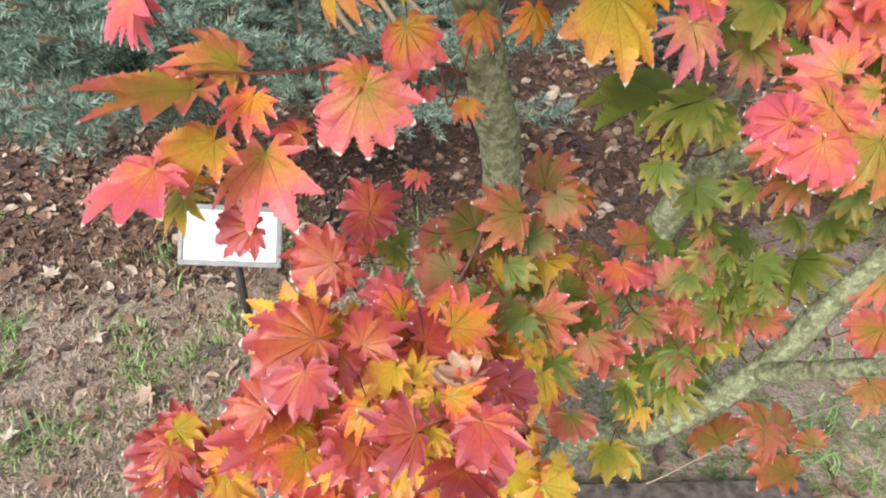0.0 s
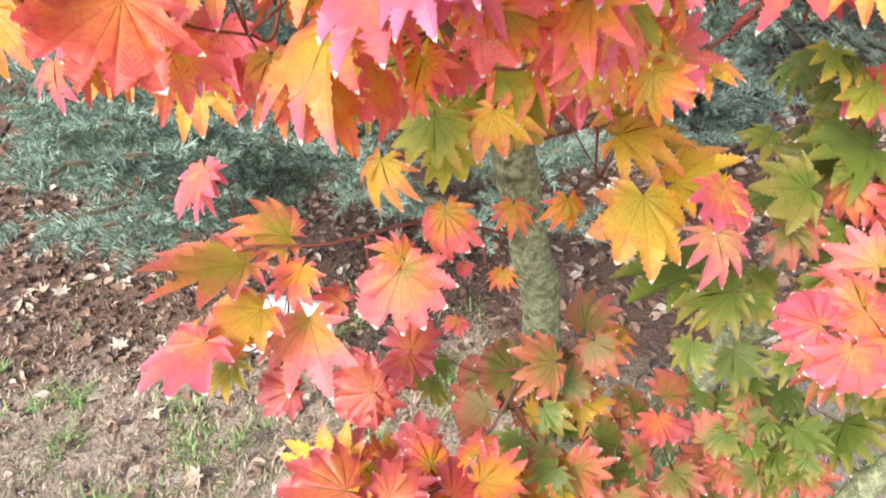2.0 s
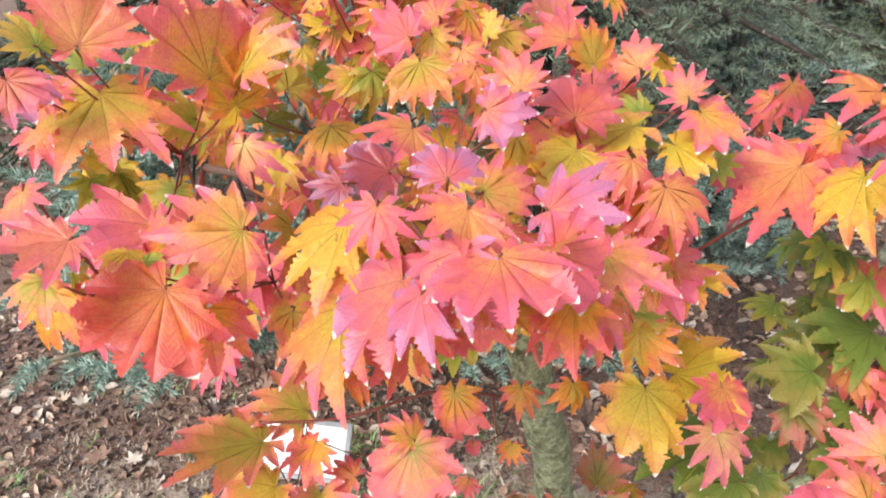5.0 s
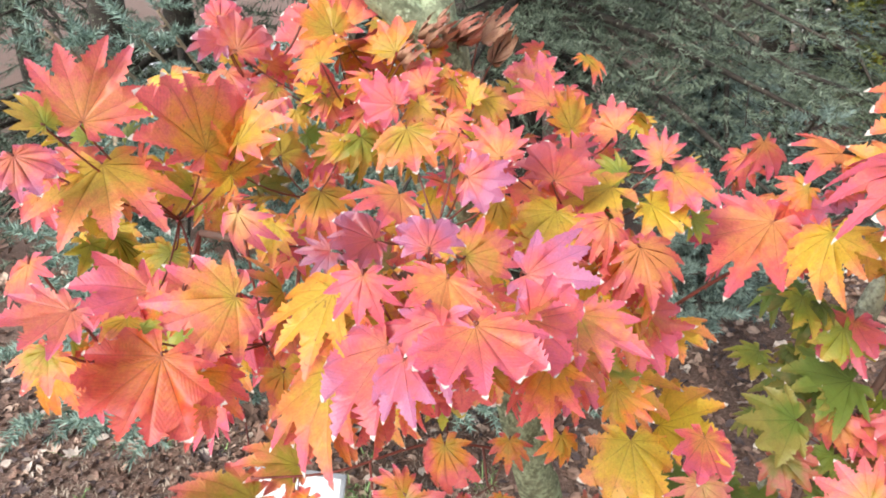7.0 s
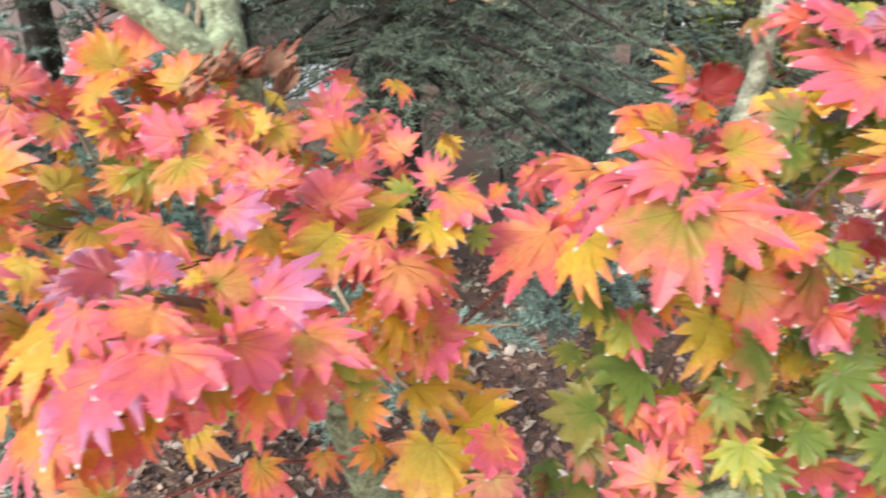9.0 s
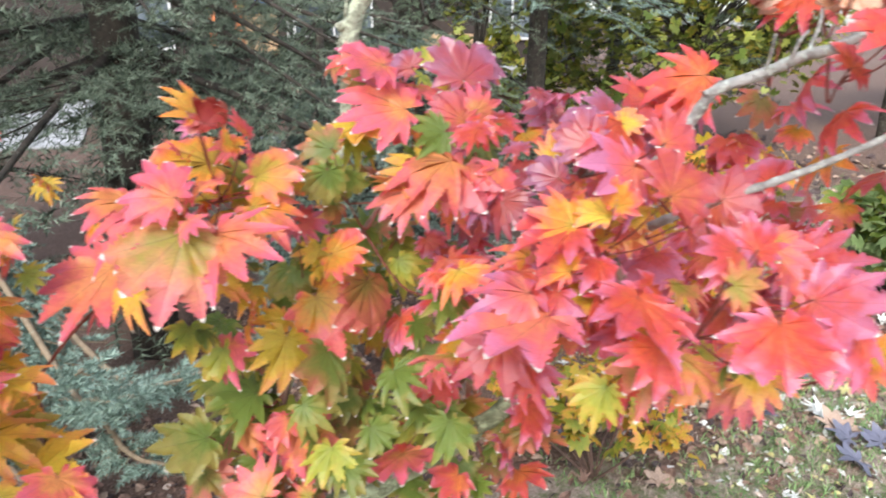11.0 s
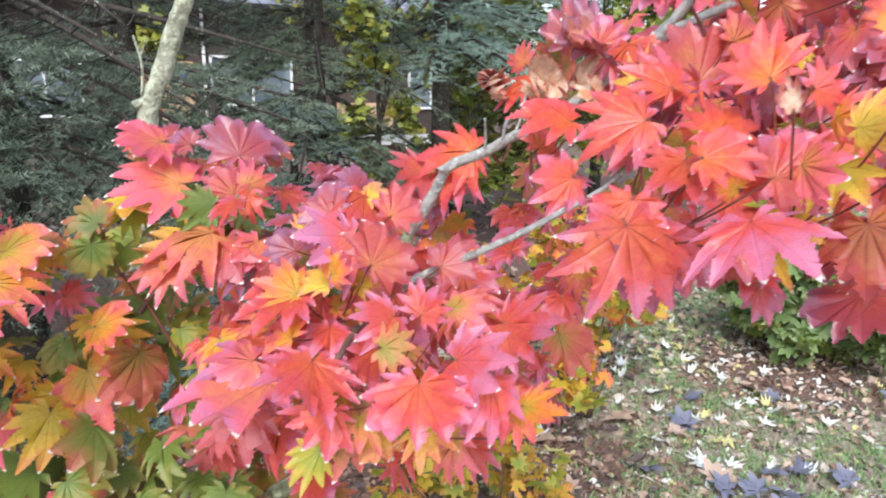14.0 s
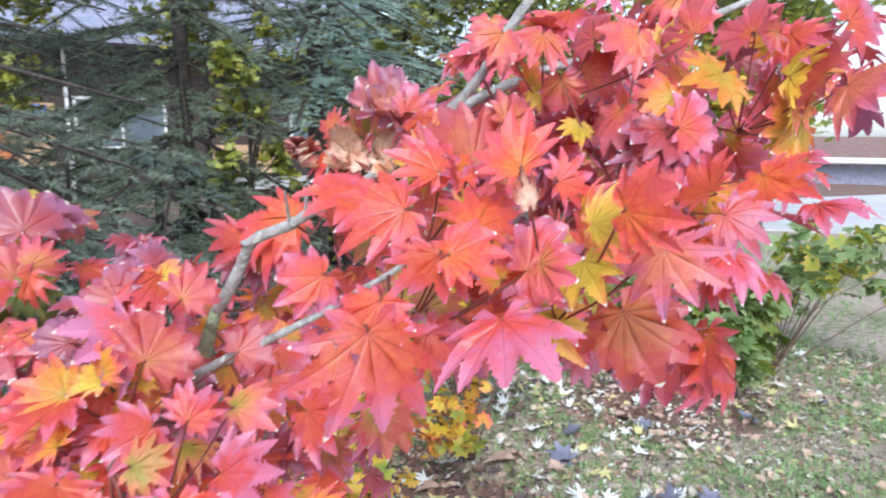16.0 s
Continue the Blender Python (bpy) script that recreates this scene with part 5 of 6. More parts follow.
twig((-0.099, 0.732, 1.512), [
    (-0.146, 0.663, 1.568, 31, 27, 17, 0.050, 'V'),
    (-0.119, 0.713, 1.561, 48, 35, 10, 0.051, 'T'),
    (-0.065, 0.643, 1.550, -23, 8, -160, 0.047, 'O'),
    (-0.065, 0.729, 1.569, -39, -40, -177, 0.031, 'Y'),
])
twig((0.025, 0.663, 1.511), [
    (0.002, 0.619, 1.556, -27, -29, -180, 0.044, 'P'),
    (0.054, 0.611, 1.572, -14, 65, -107, 0.033, 'U'),
    (0.076, 0.636, 1.546, -58, 4, -144, 0.037, 'O'),
    (0.042, 0.686, 1.584, -33, -28, 178, 0.028, 'P'),
    (0.077, 0.657, 1.575, 40, -18, 6, 0.034, 'P'),
    (0.056, 0.556, 1.534, 14, 45, -63, 0.040, 'T'),
    (-0.004, 0.707, 1.586, -23, 9, -169, 0.049, 'T'),
    (-0.078, 0.578, 1.531, 19, 54, -11, 0.025, 'P'),
    (0.004, 0.514, 1.562, 15, -29, 98, 0.033, 'M'),
])
twig((-0.072, 0.814, 1.571), [
    (-0.089, 0.758, 1.635, 33, -34, 21, 0.046, 'O'),
    (-0.082, 0.787, 1.660, 65, -25, 44, 0.044, 'O'),
    (-0.094, 0.789, 1.599, -61, 25, -136, 0.035, 'Q'),
    (-0.042, 0.761, 1.619, -45, -41, -175, 0.031, 'O'),
    (-0.137, 0.770, 1.611, -53, -39, -167, 0.032, 'T'),
    (-0.163, 0.752, 1.647, 71, 27, 8, 0.040, 'K'),
    (-0.049, 0.728, 1.574, -51, 16, -122, 0.047, 'L'),
    (-0.021, 0.800, 1.629, -16, -59, 178, 0.061, 'B'),
    (-0.028, 0.812, 1.638, 63, -23, 13, 0.040, 'O'),
    (-0.017, 0.735, 1.601, 57, -57, 27, 0.037, 'P'),
])
twig((-0.081, 0.531, 1.476), [
    (-0.088, 0.533, 1.571, -61, 3, 169, 0.034, 'A'),
    (-0.077, 0.488, 1.534, -19, -61, 150, 0.053, 'T'),
    (-0.016, 0.487, 1.541, -27, -7, 133, 0.060, 'O'),
    (-0.141, 0.464, 1.517, -34, 7, 150, 0.045, 'U'),
    (-0.104, 0.444, 1.519, -39, -17, 172, 0.056, 'S'),
    (-0.059, 0.501, 1.473, -57, -1, 172, 0.037, 'O'),
])
twig((-0.157, 0.479, 1.495), [
    (-0.140, 0.431, 1.553, -7, -20, 141, 0.034, 'U'),
    (-0.142, 0.410, 1.542, -40, -8, 172, 0.024, 'Q'),
    (-0.175, 0.453, 1.569, -54, 9, 160, 0.029, 'P'),
    (-0.169, 0.442, 1.516, -66, 8, 179, 0.037, 'O'),
])
twig((0.032, 0.498, 1.488), [
    (0.006, 0.469, 1.559, -55, -5, 173, 0.033, 'P'),
    (0.041, 0.482, 1.570, 32, 2, 7, 0.028, 'U'),
    (0.022, 0.445, 1.530, -36, 4, 137, 0.049, 'U'),
    (0.054, 0.452, 1.566, -21, -20, 177, 0.034, 'P'),
    (0.051, 0.464, 1.534, -58, -26, 170, 0.043, 'P'),
    (0.035, 0.420, 1.537, -50, 17, 142, 0.035, 'U'),
    (-0.014, 0.465, 1.501, -40, 13, 140, 0.064, 'T'),
    (0.052, 0.426, 1.557, -48, 5, 146, 0.045, 'U'),
    (0.070, 0.419, 1.558, -16, 7, -172, 0.046, 'P'),
    (0.003, 0.486, 1.471, -66, -34, -113, 0.037, 'O'),
])
twig((0.103, 0.535, 1.460), [
    (0.096, 0.522, 1.537, -5, 41, -104, 0.051, 'U'),
    (0.126, 0.496, 1.524, -33, 6, -130, 0.041, 'T'),
    (0.122, 0.490, 1.504, -48, -14, -135, 0.042, 'T'),
    (0.116, 0.477, 1.508, -61, -26, -146, 0.046, 'O'),
    (0.109, 0.458, 1.516, -43, 13, 123, 0.047, 'O'),
    (0.048, 0.498, 1.473, -45, 6, 150, 0.027, 'P'),
])
twig((0.149, 0.752, 1.488), [
    (0.122, 0.694, 1.545, 37, 15, -8, 0.050, 'K'),
    (0.164, 0.660, 1.523, -21, -19, 165, 0.043, 'P'),
    (0.175, 0.734, 1.527, -10, -11, 94, 0.088, 'Y'),
    (0.139, 0.754, 1.575, 68, 2, 29, 0.035, 'O'),
    (0.070, 0.741, 1.544, 40, -5, 12, 0.044, 'P'),
    (0.182, 0.664, 1.493, -57, -12, -138, 0.051, 'O'),
    (0.184, 0.625, 1.514, -39, 17, -142, 0.049, 'P'),
    (0.211, 0.731, 1.512, -19, 17, -121, 0.048, 'Y'),
    (0.219, 0.742, 1.551, 66, -27, -4, 0.035, 'T'),
    (0.028, 0.728, 1.592, -45, 32, -167, 0.032, 'P'),
])
twig((0.162, 0.851, 1.521), [
    (0.187, 0.807, 1.562, 57, -40, 3, 0.037, 'P'),
    (0.121, 0.815, 1.587, 39, -34, 48, 0.044, 'P'),
    (0.231, 0.743, 1.538, -33, 24, -136, 0.046, 'T'),
    (0.108, 0.857, 1.596, 64, 14, -4, 0.047, 'T'),
])
twig((0.341, 0.932, 1.465), [
    (0.341, 0.887, 1.515, -57, -23, 133, 0.042, 'P'),
])
twig((0.033, 0.852, 1.579), [
    (0.032, 0.821, 1.647, -28, -55, 177, 0.069, 'B'),
    (0.018, 0.823, 1.656, -36, -59, 178, 0.065, 'B'),
    (0.054, 0.823, 1.646, 19, 47, -3, 0.054, 'B'),
    (0.008, 0.808, 1.638, 74, 44, 1, 0.029, 'O'),
    (0.002, 0.815, 1.648, -31, -52, -180, 0.061, 'B'),
    (0.017, 0.794, 1.624, -71, -27, 175, 0.036, 'T'),
    (0.065, 0.817, 1.625, 26, 35, -3, 0.054, 'B'),
    (0.029, 0.787, 1.614, -51, 27, -132, 0.038, 'O'),
    (0.057, 0.800, 1.595, -45, 37, -133, 0.039, 'Y'),
    (0.047, 0.784, 1.593, 49, -36, 12, 0.031, 'Y'),
])
twig((-0.240, 0.810, 1.211), [
    (-0.234, 0.749, 1.270, -46, 20, 149, 0.057, 'P'),
    (-0.246, 0.781, 1.251, -46, 15, 146, 0.053, 'P'),
])
twig((-0.178, 0.803, 1.613), [
    (-0.179, 0.762, 1.671, 78, 9, 14, 0.028, 'P'),
    (-0.176, 0.754, 1.655, -7, -38, 125, 0.030, 'M'),
])
twig((0.002, 0.805, 1.556), [
    (0.005, 0.764, 1.613, 45, -35, 14, 0.031, 'P'),
    (-0.000, 0.756, 1.599, -55, 28, -166, 0.033, 'Y'),
])
twig((0.184, 0.792, 1.247), [
    (0.188, 0.750, 1.316, 16, 19, -96, 0.077, 'Y'),
    (0.200, 0.782, 1.300, 21, 41, -68, 0.064, 'L'),
    (0.239, 0.718, 1.282, 24, 5, -81, 0.076, 'Y'),
    (0.207, 0.693, 1.281, -50, -4, -171, 0.073, 'Y'),
    (0.143, 0.726, 1.258, -49, -5, -160, 0.041, 'O'),
    (0.125, 0.814, 1.343, -31, 8, 167, 0.062, 'O'),
])
twig((0.018, 0.786, 1.278), [
    (0.013, 0.708, 1.351, -57, -1, -178, 0.053, 'L'),
    (0.068, 0.722, 1.352, -47, 8, -176, 0.053, 'Y'),
    (0.022, 0.755, 1.298, -32, 7, 177, 0.047, 'L'),
    (-0.040, 0.714, 1.303, -47, 5, 149, 0.059, 'Y'),
    (-0.062, 0.749, 1.345, -20, -5, 176, 0.039, 'L'),
    (0.044, 0.789, 1.361, -34, 3, 164, 0.072, 'L'),
    (0.077, 0.776, 1.367, -38, -5, 179, 0.076, 'L'),
    (0.021, 0.715, 1.246, -53, 19, 155, 0.057, 'O'),
])
twig((-0.031, 0.538, 1.416), [
    (-0.031, 0.493, 1.466, -64, -18, -130, 0.044, 'O'),
])
twig((0.268, 0.709, 1.235), [
    (0.271, 0.678, 1.300, -51, -15, -155, 0.054, 'P'),
    (0.264, 0.649, 1.271, -44, -4, -164, 0.053, 'A'),
])
twig((0.071, 0.770, 1.147), [
    (0.089, 0.722, 1.252, -39, -1, 177, 0.037, 'O'),
    (0.041, 0.707, 1.187, -46, 12, 163, 0.016, 'P'),
    (0.082, 0.746, 1.152, -44, 4, 161, 0.027, 'O'),
])
twig((-0.062, 0.726, 1.140), [
    (-0.019, 0.676, 1.204, -46, 13, 166, 0.079, 'Q'),
    (-0.020, 0.683, 1.209, 31, -10, 54, 0.041, 'T'),
    (-0.085, 0.681, 1.153, 14, -23, 79, 0.041, 'P'),
    (-0.124, 0.684, 1.194, -25, 1, 140, 0.049, 'O'),
])
twig((-0.158, 0.688, 1.111), [
    (-0.118, 0.662, 1.144, -40, 17, 159, 0.090, 'Q'),
    (-0.158, 0.645, 1.168, -11, -3, 134, 0.066, 'T'),
    (-0.129, 0.610, 1.093, 0, -39, 116, 0.043, 'K'),
    (-0.182, 0.606, 1.136, -22, 14, 146, 0.050, 'L'),
    (-0.173, 0.663, 1.210, 3, 3, 121, 0.090, 'Q'),
    (-0.144, 0.717, 1.209, 25, -6, 78, 0.071, 'Q'),
    (-0.198, 0.595, 1.169, -12, -2, 142, 0.067, 'P'),
])
twig((-0.086, 0.915, 0.786), [
    (-0.095, 0.878, 0.830, -3, -26, 116, 0.090, 'K'),
    (-0.113, 0.845, 0.847, -25, 28, -142, 0.063, 'K'),
    (-0.100, 0.840, 0.851, 13, -47, 74, 0.076, 'K'),
    (-0.121, 0.905, 0.796, -32, 26, -127, 0.061, 'K'),
    (-0.114, 0.917, 0.801, 21, -21, 98, 0.076, 'K'),
    (-0.050, 0.850, 0.865, 14, -2, 12, 0.054, 'K'),
    (-0.010, 0.853, 0.864, 6, -28, 158, 0.047, 'G'),
])
twig((-0.019, 0.877, 0.914), [
    (-0.040, 0.837, 0.943, 34, 4, 3, 0.061, 'K'),
    (-0.044, 0.834, 0.939, -17, 4, -171, 0.056, 'K'),
    (0.027, 0.826, 1.012, -17, -7, 173, 0.028, 'P'),
])
twig((-0.056, 0.632, 0.883), [
    (-0.084, 0.595, 0.953, 16, -21, 92, 0.090, 'K'),
    (-0.064, 0.604, 0.922, -23, -12, 177, 0.057, 'K'),
    (-0.038, 0.600, 0.935, 25, 7, -36, 0.056, 'K'),
    (-0.089, 0.543, 0.963, -30, 9, 158, 0.060, 'K'),
    (-0.094, 0.652, 0.930, -5, -24, 39, 0.052, 'K'),
    (-0.054, 0.608, 0.900, -5, 9, -159, 0.043, 'Y'),
    (-0.001, 0.584, 0.917, -19, 5, 129, 0.044, 'Y'),
    (-0.026, 0.508, 0.948, -14, -9, 132, 0.044, 'O'),
])
twig((0.035, 0.659, 0.858), [
    (0.031, 0.630, 0.906, -10, 32, -42, 0.059, 'K'),
    (0.063, 0.642, 0.916, -7, 40, -64, 0.057, 'O'),
    (0.020, 0.597, 0.896, 13, 28, -139, 0.047, 'Y'),
    (0.004, 0.657, 0.922, 39, 17, 32, 0.050, 'O'),
    (0.057, 0.667, 0.934, -7, -26, 26, 0.049, 'O'),
    (0.017, 0.576, 0.897, 28, -19, 27, 0.045, 'Y'),
    (0.013, 0.574, 0.890, -14, 30, -43, 0.040, 'Y'),
    (-0.010, 0.682, 0.917, 21, -6, 11, 0.050, 'K'),
    (0.041, 0.551, 0.908, -21, -3, 175, 0.044, 'Y'),
    (0.116, 0.568, 0.893, 18, 31, -58, 0.051, 'K'),
])
twig((0.053, 0.523, 0.903), [
    (0.024, 0.453, 0.980, 27, -35, 99, 0.053, 'K'),
    (0.035, 0.469, 0.963, 9, -7, 171, 0.033, 'Y'),
    (0.081, 0.462, 0.983, -1, 19, -159, 0.051, 'K'),
    (0.065, 0.447, 0.930, 27, -10, 159, 0.058, 'K'),
    (0.084, 0.451, 0.940, -27, 21, -148, 0.038, 'K'),
    (0.080, 0.521, 0.971, -16, 11, 113, 0.068, 'D'),
    (-0.033, 0.490, 0.909, 12, -30, 135, 0.043, 'K'),
    (0.087, 0.531, 0.949, 9, 4, -12, 0.040, 'K'),
])
twig((-0.146, 0.630, 0.744), [
    (-0.141, 0.581, 0.803, 17, -13, 96, 0.081, 'K'),
    (-0.172, 0.603, 0.807, 34, 24, 53, 0.055, 'K'),
    (-0.110, 0.552, 0.810, 0, -26, 155, 0.052, 'O'),
    (-0.154, 0.583, 0.850, 19, -31, 68, 0.052, 'K'),
    (-0.152, 0.608, 0.702, -20, -13, 162, 0.038, 'Y'),
])
twig((-0.354, 0.776, 0.505), [
    (-0.361, 0.753, 0.569, 34, 11, 38, 0.059, 'K'),
    (-0.348, 0.741, 0.555, -22, 15, 158, 0.071, 'K'),
    (-0.384, 0.736, 0.549, 27, -9, 96, 0.077, 'K'),
    (-0.393, 0.706, 0.516, 14, -24, 114, 0.059, 'K'),
    (-0.283, 0.718, 0.586, 29, 20, 67, 0.065, 'Y'),
])
twig((0.132, 0.547, 0.853), [
    (0.132, 0.502, 0.903, 19, 30, -140, 0.054, 'E'),
])
twig((-0.230, 0.736, 0.617), [
    (-0.242, 0.681, 0.623, -1, -24, 170, 0.072, 'K'),
    (-0.217, 0.700, 0.711, 9, -7, 25, 0.052, 'K'),
])
twig((0.158, 0.872, 0.853), [
    (0.159, 0.808, 0.957, 5, -49, 114, 0.067, 'V'),
    (0.179, 0.832, 0.892, 16, 44, -61, 0.050, 'W'),
    (0.108, 0.843, 0.900, 17, -21, 56, 0.068, 'W'),
    (0.220, 0.872, 0.940, -43, 30, -170, 0.055, 'V'),
    (0.150, 0.810, 0.864, -27, 29, -161, 0.050, 'G'),
    (0.129, 0.800, 0.863, -15, 44, -67, 0.033, 'Y'),
])
twig((0.229, 0.960, 0.874), [
    (0.215, 0.931, 0.917, 54, -21, -39, 0.067, 'V'),
    (0.242, 0.899, 0.931, 14, 14, -100, 0.053, 'O'),
])
twig((0.107, 0.861, 0.805), [
    (0.071, 0.824, 0.843, 17, -44, 55, 0.062, 'V'),
    (0.056, 0.846, 0.889, 8, -44, 49, 0.048, 'W'),
    (0.116, 0.771, 0.847, -20, -24, 148, 0.044, 'G'),
    (0.141, 0.875, 0.853, -13, -25, 150, 0.051, 'W'),
    (0.151, 0.765, 0.841, -33, -5, 137, 0.050, 'W'),
])
twig((0.241, 0.868, 0.786), [
    (0.208, 0.857, 0.833, -8, 22, -121, 0.066, 'Y'),
    (0.231, 0.789, 0.826, -5, 37, -58, 0.046, 'W'),
    (0.283, 0.823, 0.849, 8, 25, -42, 0.043, 'W'),
])
twig((0.207, 0.759, 0.782), [
    (0.188, 0.727, 0.845, 32, 45, -108, 0.058, 'V'),
    (0.162, 0.711, 0.862, -31, -3, 132, 0.049, 'G'),
    (0.176, 0.693, 0.838, 10, -27, 135, 0.035, 'Y'),
    (0.205, 0.729, 0.809, -10, -21, 134, 0.047, 'Y'),
    (0.198, 0.676, 0.813, -11, 20, -172, 0.044, 'G'),
    (0.248, 0.707, 0.821, -32, 15, -172, 0.050, 'V'),
    (0.271, 0.756, 0.835, -8, 35, -60, 0.047, 'W'),
])
twig((0.331, 0.836, 0.788), [
    (0.308, 0.802, 0.867, -39, -3, -169, 0.050, 'K'),
    (0.319, 0.826, 0.882, 10, 22, -39, 0.051, 'V'),
    (0.337, 0.800, 0.857, -29, 13, -158, 0.030, 'K'),
    (0.364, 0.839, 0.876, 3, 37, -58, 0.046, 'G'),
    (0.324, 0.741, 0.827, -8, 33, -167, 0.049, 'W'),
    (0.377, 0.793, 0.829, 38, 24, -48, 0.056, 'V'),
    (0.336, 0.769, 0.798, -30, 12, -150, 0.048, 'W'),
    (0.281, 0.758, 0.770, -19, 12, 178, 0.060, 'V'),
])
twig((0.412, 0.824, 0.723), [
    (0.408, 0.789, 0.815, 18, 50, -117, 0.046, 'V'),
    (0.409, 0.781, 0.800, -19, 0, 151, 0.046, 'V'),
    (0.404, 0.803, 0.759, 24, 26, -83, 0.057, 'V'),
    (0.390, 0.733, 0.764, -14, -1, 150, 0.062, 'G'),
    (0.449, 0.787, 0.728, -21, 27, 178, 0.049, 'L'),
])
twig((0.537, 0.880, 0.704), [
    (0.503, 0.810, 0.751, -14, 1, 148, 0.047, 'V'),
    (0.546, 0.814, 0.745, 18, 50, -133, 0.049, 'V'),
    (0.561, 0.880, 0.765, -11, 5, 150, 0.057, 'G'),
])
twig((0.553, 0.902, 0.814), [
    (0.561, 0.808, 0.864, 12, 45, -172, 0.072, 'G'),
    (0.598, 0.827, 0.919, 1, 44, 179, 0.055, 'G'),
    (0.515, 0.888, 0.843, -9, -19, 135, 0.053, 'G'),
    (0.537, 0.906, 0.828, -20, -15, 112, 0.061, 'G'),
])
twig((0.303, 0.756, 1.099), [
    (0.287, 0.697, 1.100, -55, 14, 131, 0.038, 'G'),
    (0.312, 0.698, 1.170, -39, -12, 150, 0.039, 'G'),
    (0.304, 0.768, 1.143, -7, -3, 80, 0.090, 'G'),
    (0.307, 0.681, 1.182, -26, -13, 93, 0.068, 'G'),
])
twig((0.369, 0.781, 0.662), [
    (0.384, 0.723, 0.702, 6, 30, -169, 0.064, 'G'),
    (0.353, 0.749, 0.722, -12, -4, 150, 0.053, 'G'),
])
twig((0.211, 0.653, 0.739), [
    (0.211, 0.608, 0.789, -12, 13, 178, 0.045, 'W'),
])
twig((0.348, 0.773, 0.524), [
    (0.313, 0.699, 0.584, -12, 9, 167, 0.056, 'L'),
    (0.349, 0.712, 0.556, -17, -1, 140, 0.055, 'L'),
    (0.382, 0.774, 0.582, -22, -19, 120, 0.053, 'Y'),
])
twig((0.514, 0.731, 0.562), [
    (0.486, 0.702, 0.586, -15, -28, 4, 0.072, 'V'),
    (0.541, 0.670, 0.638, 24, 1, 6, 0.067, 'V'),
])
twig((0.549, 0.658, 0.615), [
    (0.560, 0.620, 0.688, 13, -31, -4, 0.032, 'V'),
    (0.538, 0.606, 0.642, -13, -3, 50, 0.061, 'V'),
])
twig((0.619, 0.728, 0.800), [
    (0.632, 0.692, 0.844, -31, -2, 86, 0.058, 'Q'),
    (0.648, 0.743, 0.878, -39, -26, 106, 0.048, 'Q'),
    (0.579, 0.614, 0.827, -21, 14, 175, 0.042, 'V'),
])
twig((0.407, 0.683, 1.126), [
    (0.371, 0.633, 1.184, 2, -38, 48, 0.050, 'P'),
    (0.372, 0.626, 1.173, -34, -27, 133, 0.043, 'P'),
    (0.394, 0.613, 1.175, -57, -10, 175, 0.053, 'P'),
    (0.424, 0.659, 1.181, -39, 14, -167, 0.054, 'P'),
    (0.423, 0.664, 1.181, 31, -14, 23, 0.061, 'Q'),
    (0.461, 0.630, 1.164, -63, -19, 178, 0.067, 'Q'),
])
twig((0.463, 0.832, 1.175), [
    (0.465, 0.728, 1.185, 32, -33, 18, 0.057, 'Q'),
    (0.506, 0.775, 1.256, -42, -4, 132, 0.036, 'K'),
    (0.454, 0.807, 1.238, -55, 22, 139, 0.054, 'P'),
    (0.483, 0.812, 1.231, -28, 33, 160, 0.053, 'P'),
    (0.400, 0.801, 1.184, -23, 28, -163, 0.051, 'W'),
    (0.526, 0.779, 1.250, -56, 24, 131, 0.084, 'T'),
    (0.410, 0.803, 1.233, 8, -54, 101, 0.065, 'G'),
])
twig((0.556, 1.144, 1.027), [
    (0.556, 1.099, 1.077, -67, -14, -173, 0.077, 'G'),
])
twig((0.402, 0.819, 0.967), [
    (0.429, 0.759, 1.026, -30, -22, 136, 0.043, 'G'),
    (0.375, 0.789, 1.007, -42, 28, -177, 0.048, 'G'),
])
twig((0.503, 0.729, 1.025), [
    (0.503, 0.684, 1.075, -54, 1, 127, 0.044, 'G'),
])
twig((0.454, 0.751, 1.548), [
    (0.449, 0.738, 1.591, 31, -20, 53, 0.073, 'O'),
    (0.476, 0.730, 1.608, 23, -32, 53, 0.032, 'O'),
    (0.489, 0.710, 1.580, 11, 33, -89, 0.057, 'T'),
    (0.439, 0.700, 1.634, 55, -36, 22, 0.027, 'U'),
    (0.438, 0.704, 1.644, 75, 7, 36, 0.041, 'O'),
    (0.444, 0.683, 1.639, 18, 63, -78, 0.061, 'E'),
    (0.480, 0.677, 1.558, -22, 32, -130, 0.058, 'O'),
    (0.526, 0.735, 1.578, 15, -14, 58, 0.059, 'V'),
    (0.366, 0.733, 1.559, 9, -29, 119, 0.053, 'P'),
    (0.433, 0.645, 1.584, 18, -33, -1, 0.037, 'P'),
])
twig((0.418, 0.683, 1.512), [
    (0.413, 0.634, 1.583, 34, -35, 44, 0.050, 'P'),
    (0.420, 0.624, 1.564, -35, 41, -175, 0.023, 'P'),
    (0.417, 0.632, 1.550, -51, -19, 163, 0.078, 'Q'),
    (0.396, 0.660, 1.569, 2, -18, 88, 0.081, 'P'),
    (0.443, 0.638, 1.546, -25, 30, 179, 0.080, 'P'),
])
twig((0.353, 0.797, 1.435), [
    (0.339, 0.782, 1.478, -36, -19, 125, 0.081, 'P'),
    (0.367, 0.722, 1.491, -57, 11, 120, 0.066, 'Y'),
])
